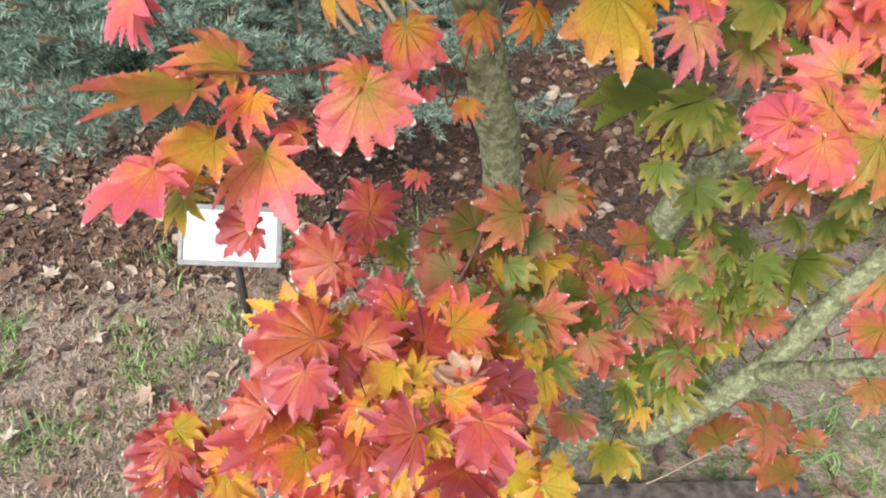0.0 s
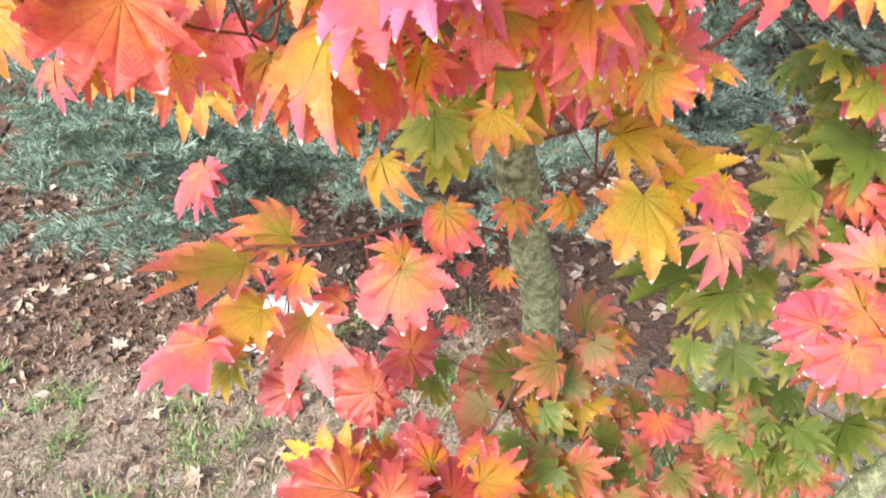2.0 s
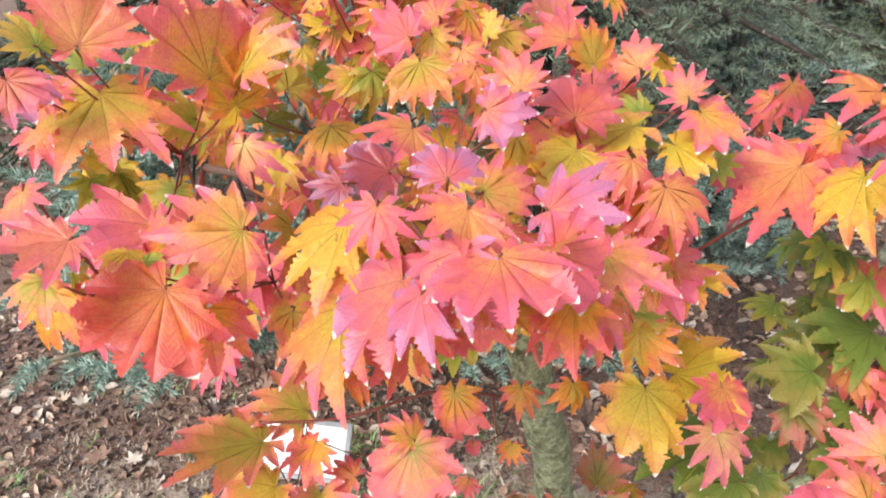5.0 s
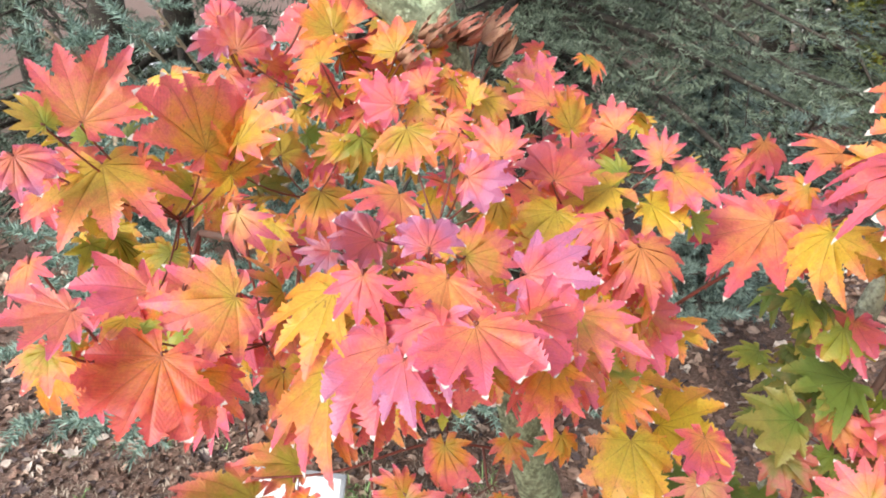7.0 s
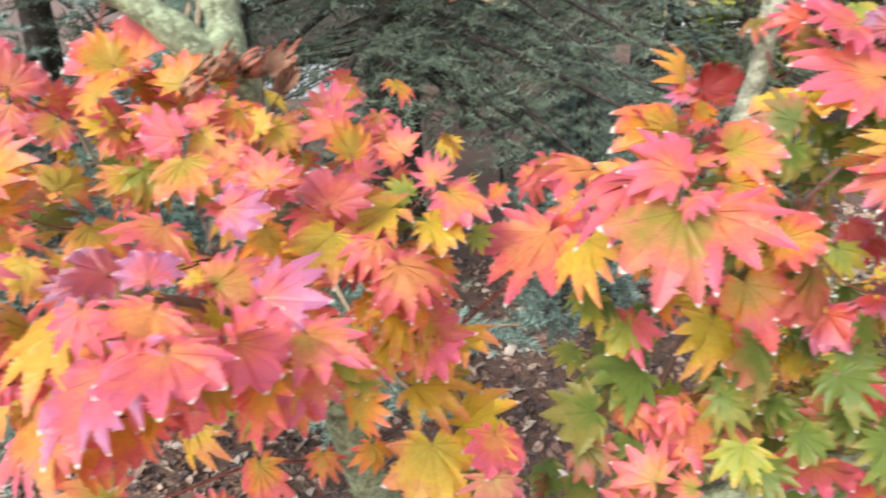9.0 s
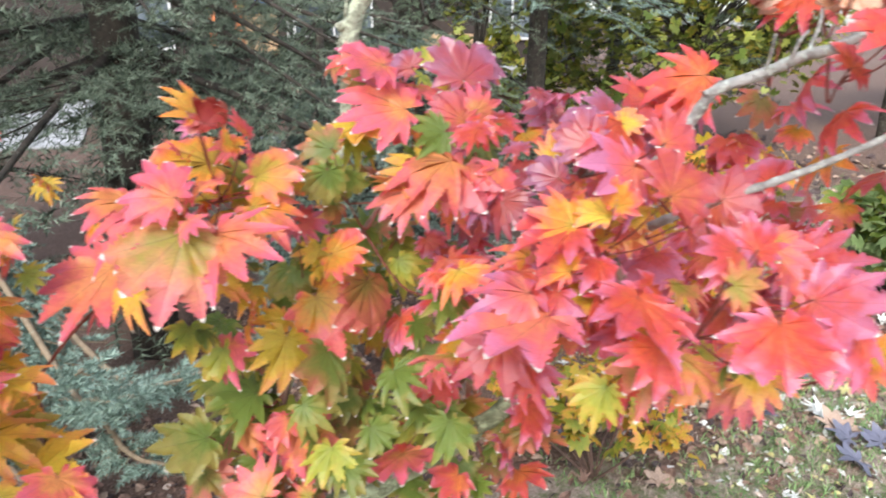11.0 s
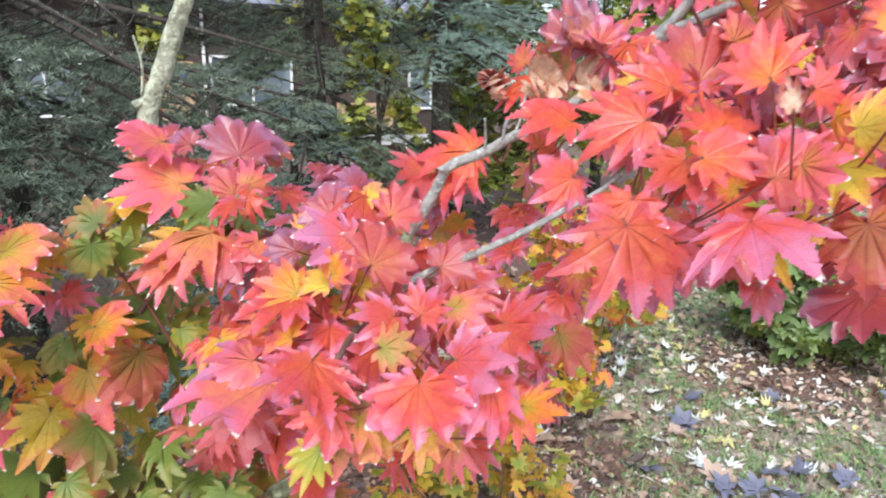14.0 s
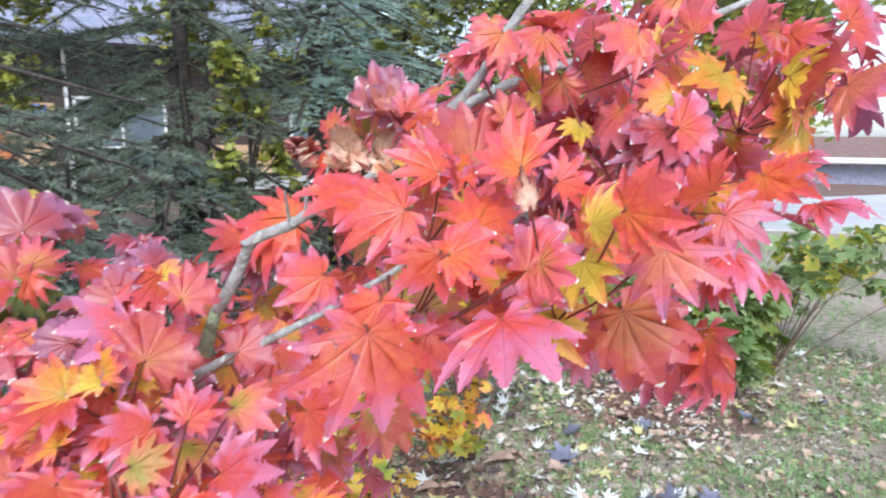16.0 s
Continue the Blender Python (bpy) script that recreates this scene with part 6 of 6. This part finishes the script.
twig((0.543, 0.804, 1.383), [
    (0.549, 0.757, 1.422, -55, 26, 176, 0.072, 'O'),
    (0.557, 0.779, 1.453, 30, 39, -102, 0.070, 'Y'),
    (0.575, 0.774, 1.459, 8, 16, -59, 0.055, 'Y'),
    (0.515, 0.781, 1.390, -17, -21, 97, 0.038, 'Y'),
    (0.509, 0.737, 1.386, -59, -15, -167, 0.069, 'Y'),
    (0.553, 0.724, 1.368, -61, -21, -164, 0.060, 'W'),
    (0.605, 0.734, 1.443, -58, -14, -149, 0.073, 'V'),
    (0.564, 0.730, 1.482, 14, 40, -105, 0.050, 'O'),
    (0.536, 0.759, 1.513, -3, 54, -93, 0.038, 'R'),
    (0.468, 0.813, 1.417, -26, 9, -97, 0.052, 'Y'),
])
twig((0.463, 0.866, 1.263), [
    (0.451, 0.810, 1.357, -51, 7, 127, 0.057, 'P'),
    (0.475, 0.831, 1.269, -8, -20, 94, 0.077, 'G'),
])
twig((0.649, 0.791, 1.154), [
    (0.635, 0.706, 1.219, 3, 10, 161, 0.067, 'P'),
    (0.657, 0.756, 1.177, -15, -21, 76, 0.044, 'R'),
    (0.683, 0.755, 1.235, 23, -4, -26, 0.052, 'V'),
    (0.705, 0.693, 1.180, -11, -23, 129, 0.045, 'K'),
    (0.591, 0.773, 1.177, -9, -16, 147, 0.055, 'G'),
    (0.620, 0.794, 1.238, -8, 33, -178, 0.050, 'G'),
])
twig((0.714, 0.870, 1.193), [
    (0.704, 0.859, 1.268, -19, 58, -84, 0.062, 'G'),
    (0.703, 0.860, 1.295, -12, -56, 23, 0.053, 'G'),
    (0.750, 0.786, 1.222, -30, 21, 162, 0.054, 'Q'),
    (0.698, 0.794, 1.187, 30, -2, -40, 0.074, 'V'),
])
twig((0.597, 0.779, 1.525), [
    (0.568, 0.747, 1.573, -71, -8, -173, 0.044, 'G'),
    (0.576, 0.763, 1.594, 42, -38, 25, 0.042, 'W'),
    (0.648, 0.690, 1.559, -36, -23, 122, 0.061, 'U'),
])
twig((0.709, 0.864, 1.602), [
    (0.718, 0.852, 1.591, 15, 48, -97, 0.045, 'L'),
    (0.672, 0.792, 1.631, 17, -38, 67, 0.090, 'P'),
    (0.686, 0.808, 1.677, 55, -47, 1, 0.035, 'M'),
    (0.771, 0.806, 1.668, 38, 12, -26, 0.052, 'M'),
    (0.669, 0.881, 1.683, 30, 46, -50, 0.029, 'M'),
    (0.739, 0.774, 1.664, 57, 5, -8, 0.067, 'M'),
])
twig((0.545, 0.874, 1.183), [
    (0.561, 0.808, 1.282, -23, -9, 157, 0.047, 'G'),
    (0.590, 0.820, 1.237, -4, -8, 176, 0.086, 'W'),
    (0.491, 0.831, 1.216, -28, 4, -139, 0.032, 'R'),
    (0.537, 0.857, 1.197, -53, 22, -175, 0.086, 'V'),
])
twig((0.659, 0.875, 1.382), [
    (0.654, 0.774, 1.451, -43, 32, 168, 0.043, 'L'),
    (0.641, 0.845, 1.407, -49, 12, -177, 0.052, 'G'),
    (0.682, 0.872, 1.439, -64, 5, -170, 0.050, 'L'),
])
twig((0.788, 0.747, 1.147), [
    (0.792, 0.726, 1.218, -20, -11, 137, 0.049, 'W'),
    (0.784, 0.678, 1.175, 5, 28, 166, 0.052, 'K'),
])
twig((0.713, 0.758, 1.557), [
    (0.689, 0.685, 1.588, 6, -19, 89, 0.090, 'P'),
    (0.702, 0.679, 1.581, -57, -6, 127, 0.066, 'K'),
    (0.698, 0.726, 1.612, -32, -57, 123, 0.041, 'G'),
    (0.727, 0.713, 1.612, -54, 49, -159, 0.042, 'G'),
    (0.724, 0.735, 1.622, 65, -21, 16, 0.049, 'K'),
    (0.739, 0.742, 1.630, 72, 43, -16, 0.042, 'P'),
])
twig((0.647, 0.902, 1.630), [
    (0.655, 0.822, 1.680, 10, -32, 88, 0.064, 'P'),
    (0.639, 0.893, 1.680, 22, -54, 55, 0.041, 'R'),
])
twig((0.659, 1.002, 1.371), [
    (0.659, 0.957, 1.421, 16, 65, -44, 0.069, 'G'),
])
twig((0.813, 0.631, 1.570), [
    (0.813, 0.617, 1.627, 49, -32, -9, 0.039, 'M'),
    (0.837, 0.624, 1.637, 42, 33, -23, 0.040, 'M'),
    (0.841, 0.597, 1.631, 30, 31, -79, 0.028, 'Y'),
    (0.798, 0.587, 1.615, 48, -45, -4, 0.045, 'M'),
    (0.840, 0.530, 1.622, 59, 39, -28, 0.039, 'K'),
    (0.751, 0.562, 1.589, 36, -47, 37, 0.037, 'M'),
])
twig((0.785, 0.545, 1.513), [
    (0.791, 0.504, 1.609, -35, -63, 137, 0.058, 'U'),
    (0.794, 0.510, 1.558, 37, 34, -65, 0.025, 'Y'),
    (0.790, 0.452, 1.595, 47, 40, -31, 0.051, 'K'),
    (0.805, 0.528, 1.551, -53, -3, 116, 0.039, 'Y'),
    (0.811, 0.453, 1.566, 0, 60, -53, 0.037, 'K'),
    (0.740, 0.516, 1.558, 19, -41, 54, 0.049, 'O'),
    (0.740, 0.515, 1.555, -8, -17, 91, 0.056, 'R'),
    (0.771, 0.540, 1.541, -46, -33, 154, 0.054, 'R'),
    (0.874, 0.485, 1.577, 40, 39, -68, 0.041, 'K'),
    (0.729, 0.497, 1.522, 14, -44, 11, 0.038, 'O'),
])
twig((0.779, 0.393, 1.497), [
    (0.772, 0.356, 1.580, -24, -59, 125, 0.037, 'R'),
    (0.797, 0.364, 1.575, 54, 25, -31, 0.033, 'R'),
    (0.755, 0.340, 1.564, -1, 53, -116, 0.031, 'Q'),
    (0.773, 0.314, 1.544, -39, -5, 157, 0.054, 'R'),
    (0.805, 0.319, 1.554, 24, 65, -133, 0.045, 'R'),
    (0.717, 0.385, 1.543, -30, -16, 162, 0.052, 'R'),
    (0.838, 0.392, 1.565, 0, 31, -121, 0.039, 'Q'),
    (0.726, 0.369, 1.510, -51, -31, 149, 0.040, 'R'),
    (0.824, 0.301, 1.540, -61, -14, 178, 0.048, 'R'),
    (0.786, 0.339, 1.496, -36, 25, 174, 0.037, 'Y'),
])
twig((0.698, 0.564, 1.425), [
    (0.695, 0.509, 1.502, 0, -34, 91, 0.063, 'U'),
    (0.706, 0.492, 1.485, -4, -5, 91, 0.085, 'U'),
    (0.693, 0.557, 1.436, -46, -14, 138, 0.059, 'K'),
])
twig((0.940, 0.502, 1.474), [
    (0.918, 0.438, 1.527, -12, 62, -166, 0.056, 'R'),
    (0.899, 0.472, 1.548, -41, 18, 160, 0.041, 'R'),
    (1.002, 0.462, 1.496, -42, 21, -163, 0.048, 'V'),
])
twig((0.899, 0.255, 1.645), [
    (0.847, 0.199, 1.671, -69, 0, 169, 0.063, 'R'),
    (0.862, 0.212, 1.683, -68, -15, 123, 0.033, 'R'),
    (0.847, 0.249, 1.692, -53, -63, 130, 0.029, 'R'),
    (0.895, 0.194, 1.707, 15, 50, -128, 0.030, 'S'),
    (0.903, 0.214, 1.704, -44, -22, 135, 0.035, 'R'),
    (0.917, 0.175, 1.672, -30, 19, 136, 0.053, 'R'),
    (0.903, 0.251, 1.726, -10, -52, 66, 0.049, 'R'),
    (0.929, 0.215, 1.717, 44, 23, -47, 0.043, 'S'),
    (0.942, 0.183, 1.695, 45, 48, -90, 0.042, 'R'),
    (0.946, 0.210, 1.685, 33, -47, -38, 0.022, 'O'),
])
twig((0.980, 0.195, 1.655), [
    (0.997, 0.157, 1.668, -64, 30, 130, 0.052, 'K'),
    (0.985, 0.177, 1.704, 47, 49, -60, 0.030, 'S'),
    (1.047, 0.133, 1.654, -66, 7, 59, 0.044, 'K'),
    (1.051, 0.128, 1.640, -79, -17, 176, 0.043, 'R'),
    (0.966, 0.110, 1.716, -64, 32, 124, 0.040, 'U'),
    (0.956, 0.174, 1.746, 61, 72, -54, 0.027, 'R'),
    (0.924, 0.162, 1.734, 39, -13, -49, 0.026, 'D'),
    (0.939, 0.113, 1.736, 76, 87, -105, 0.034, 'S'),
    (0.950, 0.199, 1.752, 55, -19, -48, 0.035, 'S'),
])
twig((0.968, 0.322, 1.687), [
    (0.985, 0.288, 1.751, 80, -5, -19, 0.054, 'K'),
    (0.972, 0.280, 1.750, -1, -34, 54, 0.042, 'S'),
    (1.005, 0.277, 1.780, 68, 73, -36, 0.036, 'K'),
    (0.943, 0.271, 1.747, 59, -23, 3, 0.043, 'R'),
    (0.934, 0.270, 1.656, 47, 34, -48, 0.030, 'V'),
])
twig((0.978, 0.475, 1.676), [
    (0.955, 0.398, 1.719, 9, -28, 58, 0.051, 'S'),
    (0.991, 0.417, 1.745, -51, 47, 145, 0.051, 'D'),
    (0.958, 0.449, 1.692, 43, 44, -37, 0.039, 'K'),
    (1.007, 0.457, 1.750, 53, 40, -35, 0.057, 'D'),
])
twig((1.118, 0.267, 1.728), [
    (1.114, 0.224, 1.765, -41, -37, 124, 0.041, 'M'),
    (1.112, 0.218, 1.776, -40, -35, 126, 0.042, 'M'),
    (1.107, 0.204, 1.777, 62, 72, -50, 0.036, 'R'),
    (1.089, 0.242, 1.790, -77, -12, 89, 0.033, 'K'),
    (1.102, 0.172, 1.734, 35, -45, -59, 0.036, 'R'),
    (1.153, 0.164, 1.744, -50, 43, 122, 0.041, 'S'),
    (1.173, 0.258, 1.803, 16, -56, 27, 0.037, 'O'),
    (1.102, 0.161, 1.719, -40, 55, 167, 0.038, 'R'),
    (1.132, 0.264, 1.851, -57, -37, 135, 0.039, 'K'),
    (1.099, 0.315, 1.817, -84, 7, 130, 0.030, 'K'),
])
twig((1.025, 0.592, 1.714), [
    (1.006, 0.603, 1.752, 83, -70, -29, 0.071, 'E'),
    (1.004, 0.606, 1.748, -55, -65, 151, 0.068, 'D'),
    (0.996, 0.512, 1.747, -48, 34, 148, 0.058, 'D'),
    (1.061, 0.537, 1.799, 87, -19, -36, 0.047, 'M'),
    (1.004, 0.503, 1.750, 77, -27, -33, 0.066, 'D'),
    (1.006, 0.496, 1.750, -59, 50, 147, 0.063, 'D'),
    (1.095, 0.572, 1.807, 82, -20, -26, 0.041, 'M'),
])
twig((1.070, 0.564, 1.748), [
    (1.068, 0.532, 1.809, 56, 60, -28, 0.029, 'K'),
    (1.070, 0.518, 1.793, -10, -51, 68, 0.067, 'E'),
    (1.072, 0.516, 1.795, 76, -30, -18, 0.049, 'M'),
    (1.072, 0.512, 1.793, 81, 46, -42, 0.039, 'R'),
])
twig((1.023, 0.753, 1.609), [
    (1.029, 0.704, 1.667, -18, -51, 85, 0.084, 'S'),
    (1.018, 0.712, 1.650, -32, -28, 91, 0.078, 'R'),
])
twig((0.986, 0.581, 1.520), [
    (0.986, 0.536, 1.570, 35, -38, -19, 0.050, 'R'),
])
twig((1.110, 0.347, 1.796), [
    (1.135, 0.322, 1.824, 80, 74, -29, 0.043, 'K'),
    (1.110, 0.291, 1.848, 56, -46, -56, 0.036, 'K'),
    (1.083, 0.321, 1.853, -49, -16, 138, 0.037, 'K'),
    (1.049, 0.332, 1.852, -62, -31, 144, 0.033, 'K'),
    (1.174, 0.242, 1.852, 55, -50, -65, 0.042, 'K'),
])
twig((0.686, 0.697, 1.425), [
    (0.686, 0.652, 1.475, -25, 23, -176, 0.049, 'O'),
])
twig((0.757, 0.437, 1.435), [
    (0.750, 0.376, 1.496, -21, -9, 160, 0.041, 'Q'),
    (0.764, 0.380, 1.481, -50, 9, -174, 0.034, 'Y'),
    (0.759, 0.420, 1.478, -43, 6, 173, 0.054, 'V'),
])
twig((0.860, 0.359, 1.458), [
    (0.860, 0.314, 1.508, -7, 46, -179, 0.038, 'O'),
])
twig((1.253, 0.246, 1.774), [
    (1.251, 0.174, 1.821, 49, -63, -73, 0.055, 'K'),
    (1.265, 0.162, 1.812, -52, 54, 109, 0.045, 'U'),
    (1.268, 0.168, 1.861, 65, 71, -42, 0.045, 'R'),
    (1.254, 0.206, 1.855, -53, 38, 112, 0.044, 'R'),
    (1.274, 0.199, 1.782, -50, -72, 119, 0.048, 'O'),
    (1.212, 0.216, 1.853, 48, -44, -67, 0.042, 'K'),
    (1.205, 0.234, 1.823, -44, -42, 126, 0.044, 'O'),
    (1.299, 0.251, 1.785, -11, 45, -156, 0.041, 'R'),
])
twig((-0.034, 0.558, 0.830), [
    (-0.034, 0.513, 0.880, -13, -26, 154, 0.059, 'K'),
])
twig((0.492, 0.974, 1.161), [
    (0.495, 0.925, 1.213, -12, -62, 110, 0.077, 'G'),
    (0.489, 0.932, 1.210, -2, -28, 97, 0.086, 'G'),
])
twig((0.462, 0.872, 0.579), [
    (0.447, 0.817, 0.641, -18, -13, 147, 0.086, 'G'),
    (0.477, 0.837, 0.618, -5, 13, -142, 0.042, 'G'),
])
twig((-0.060, 0.914, 1.593), [
    (-0.092, 0.849, 1.653, 34, -33, 25, 0.086, 'P'),
    (-0.029, 0.889, 1.634, 23, -11, 54, 0.058, 'R'),
])
twig((0.577, 0.961, 0.704), [
    (0.577, 0.916, 0.754, -30, 13, 130, 0.061, 'G'),
])
spray((0.114, 0.897, 0.813), (0.136, -0.004, -0.000), (0.001, 0.039, -0.032), (0.001, 0.039, 0.048), 26, 0.040, 'WVGL', 100, -5)
spray((0.342, 0.805, 0.791), (0.144, -0.005, -0.000), (0.001, 0.039, -0.032), (0.002, 0.058, 0.071), 34, 0.040, 'WVVG', 101, -23)
spray((0.394, 0.715, 0.718), (0.106, -0.003, -0.000), (0.001, 0.039, -0.032), (0.002, 0.047, 0.058), 16, 0.045, 'GGL', 102, -30)
spray((0.530, 0.784, 0.901), (0.138, -0.004, -0.000), (0.001, 0.039, -0.032), (0.002, 0.063, 0.077), 30, 0.042, 'GGGW', 103, -36)
spray((0.298, 0.769, 1.146), (0.100, -0.003, -0.000), (0.001, 0.039, -0.032), (0.001, 0.028, 0.034), 3, 0.050, 'GGL', 104, -21)
spray((0.036, 0.735, 0.758), (0.179, -0.006, -0.000), (0.001, 0.039, -0.032), (0.002, 0.044, 0.053), 70, 0.055, 'KOYYK', 105, 0)
spray((-0.155, 0.621, 0.707), (0.169, -0.005, -0.000), (0.001, 0.039, -0.032), (0.001, 0.041, 0.050), 48, 0.054, 'KOYK', 106, 20)
spray((0.102, 0.638, 0.722), (0.118, -0.004, -0.000), (0.001, 0.039, -0.032), (0.002, 0.061, 0.074), 44, 0.056, 'YKOY', 107, -7)
spray((0.452, 0.735, 1.160), (0.083, -0.003, -0.000), (0.001, 0.039, -0.032), (0.003, 0.073, 0.089), 12, 0.050, 'GQPV', 108, -33)
spray((0.446, 0.610, 0.733), (0.088, -0.003, -0.000), (0.001, 0.039, -0.032), (0.001, 0.037, 0.045), 4, 0.040, 'VGV', 109, -38)
spray((0.297, 0.654, 0.699), (0.113, -0.004, -0.000), (0.001, 0.039, -0.032), (0.001, 0.035, 0.042), 7, 0.040, 'LGY', 110, -25)
spray((-0.236, 0.804, 1.545), (0.190, 0.017, -0.005), (-0.005, 0.046, -0.019), (-0.001, 0.037, 0.088), 26, 0.045, 'YPOO', 111, 26)
spray((-0.180, 0.631, 1.451), (0.119, 0.011, -0.003), (-0.005, 0.046, -0.019), (-0.001, 0.026, 0.062), 22, 0.050, 'YYPL', 112, 29)
spray((0.015, 1.000, 1.549), (0.228, 0.020, -0.006), (-0.005, 0.046, -0.019), (-0.001, 0.038, 0.092), 26, 0.042, 'OYPO', 113, 5)
spray((0.086, 0.741, 1.444), (0.146, 0.013, -0.004), (-0.005, 0.046, -0.019), (-0.001, 0.031, 0.074), 26, 0.050, 'YPOY', 114, 0)
spray((0.040, 0.601, 1.420), (0.101, 0.009, -0.003), (-0.005, 0.046, -0.019), (-0.000, 0.016, 0.038), 18, 0.055, 'YYOL', 115, 6)
spray((0.414, 0.828, 1.467), (0.079, 0.007, -0.002), (-0.005, 0.046, -0.019), (-0.001, 0.035, 0.084), 8, 0.050, 'YPOP', 116, -25)
spray((0.146, 0.709, 1.459), (0.073, -0.020, -0.000), (0.013, 0.045, -0.018), (0.009, 0.033, 0.090), 16, 0.050, 'YYPO', 117, 16)
spray((0.450, 0.788, 1.518), (0.120, -0.033, -0.000), (0.013, 0.045, -0.018), (0.006, 0.023, 0.063), 6, 0.050, 'POYR', 118, -10)
spray((0.592, 0.893, 1.276), (0.178, -0.050, -0.000), (0.013, 0.045, -0.018), (0.009, 0.033, 0.092), 26, 0.045, 'GLYW', 119, -18)
spray((0.593, 0.814, 1.175), (0.231, -0.065, -0.000), (0.013, 0.045, -0.018), (0.009, 0.033, 0.092), 40, 0.048, 'GGWG', 120, -20)
spray((0.677, 0.907, 1.452), (0.096, -0.027, -0.000), (0.013, 0.045, -0.018), (0.014, 0.049, 0.134), 16, 0.045, 'GLW', 121, -23)
spray((0.696, 0.923, 1.581), (0.120, -0.057, 0.001), (0.021, 0.044, -0.012), (0.013, 0.028, 0.124), 14, 0.042, 'GLVM', 122, -7)
spray((0.555, 0.756, 1.344), (0.160, -0.076, 0.001), (0.021, 0.044, -0.012), (0.012, 0.027, 0.120), 30, 0.048, 'GGLG', 123, 1)
spray((0.639, 0.839, 1.495), (0.108, -0.051, 0.001), (0.021, 0.044, -0.012), (0.011, 0.024, 0.104), 12, 0.045, 'GLG', 124, -4)
spray((0.790, 0.670, 1.551), (0.115, -0.055, 0.001), (0.021, 0.044, -0.012), (0.009, 0.021, 0.091), 20, 0.045, 'RMOP', 125, -16)
spray((0.802, 0.504, 1.464), (0.154, -0.074, 0.001), (0.021, 0.044, -0.012), (0.006, 0.014, 0.061), 18, 0.050, 'ROQR', 126, -21)
spray((0.831, 0.687, 1.230), (0.065, -0.031, 0.000), (0.021, 0.044, -0.012), (0.004, 0.010, 0.043), 6, 0.045, 'VR', 127, -19)
spray((1.131, 0.407, 1.767), (0.137, -0.065, 0.001), (0.021, 0.044, -0.012), (0.005, 0.010, 0.045), 20, 0.050, 'RRPM', 128, -49)
spray((1.094, 0.354, 1.663), (0.120, -0.057, 0.001), (0.021, 0.044, -0.012), (0.006, 0.013, 0.055), 12, 0.050, 'ROLR', 129, -50)
spray((1.363, 0.385, 1.876), (0.205, -0.148, 0.001), (0.029, 0.040, -0.008), (0.005, 0.007, 0.052), 34, 0.052, 'RRMP', 130, -55)
spray((1.299, 0.381, 1.750), (0.164, -0.119, 0.001), (0.029, 0.040, -0.008), (0.008, 0.011, 0.081), 40, 0.055, 'RRPRM', 131, -52)
spray((1.126, 0.463, 1.576), (0.108, -0.078, 0.001), (0.029, 0.040, -0.008), (0.008, 0.012, 0.046), 10, 0.050, 'RRO', 132, -39)
spray((1.283, 0.447, 1.721), (0.180, -0.097, 0.002), (0.023, 0.043, -0.010), (0.011, 0.025, 0.127), 34, 0.055, 'RRPM', 134, -51)
spray((0.841, 0.646, 1.428), (0.186, -0.100, 0.003), (0.023, 0.043, -0.010), (0.008, 0.017, 0.089), 26, 0.052, 'RRPO', 135, -17)
spray((0.855, 0.728, 1.389), (0.189, -0.084, -0.000), (0.020, 0.044, -0.013), (0.011, 0.025, 0.102), 24, 0.050, 'RPRM', 136, -18)
spray((0.104, 0.805, 1.392), (0.164, 0.014, -0.005), (-0.005, 0.046, -0.019), (-0.001, 0.031, 0.074), 24, 0.055, 'YOP', 137, -1)
spray((1.191, 0.377, 1.692), (0.199, -0.145, 0.001), (0.029, 0.040, -0.008), (0.014, 0.021, 0.150), 34, 0.058, 'RRRM', 138, -47)
spray((0.943, 0.553, 1.529), (0.100, -0.073, 0.001), (0.029, 0.040, -0.008), (0.014, 0.020, 0.141), 20, 0.055, 'RRM', 139, -22)
spray((1.097, 0.751, 1.535), (0.121, -0.058, 0.001), (0.021, 0.044, -0.012), (0.010, 0.021, 0.093), 30, 0.050, 'RVYOR', 140, -32)
spray((0.897, 0.761, 1.572), (0.102, -0.055, 0.001), (0.023, 0.043, -0.010), (0.006, 0.014, 0.072), 24, 0.050, 'RMOM', 141, -18)
spray((1.086, 0.668, 1.443), (0.072, -0.034, 0.000), (0.021, 0.044, -0.012), (0.008, 0.018, 0.077), 18, 0.050, 'RYOR', 142, -34)
for _code, _rows in _filler.items():
    scatter_blades("inner_leaves", _rows, LEAF[_code], maple, BLADES, LEAF_WORDS[_code])
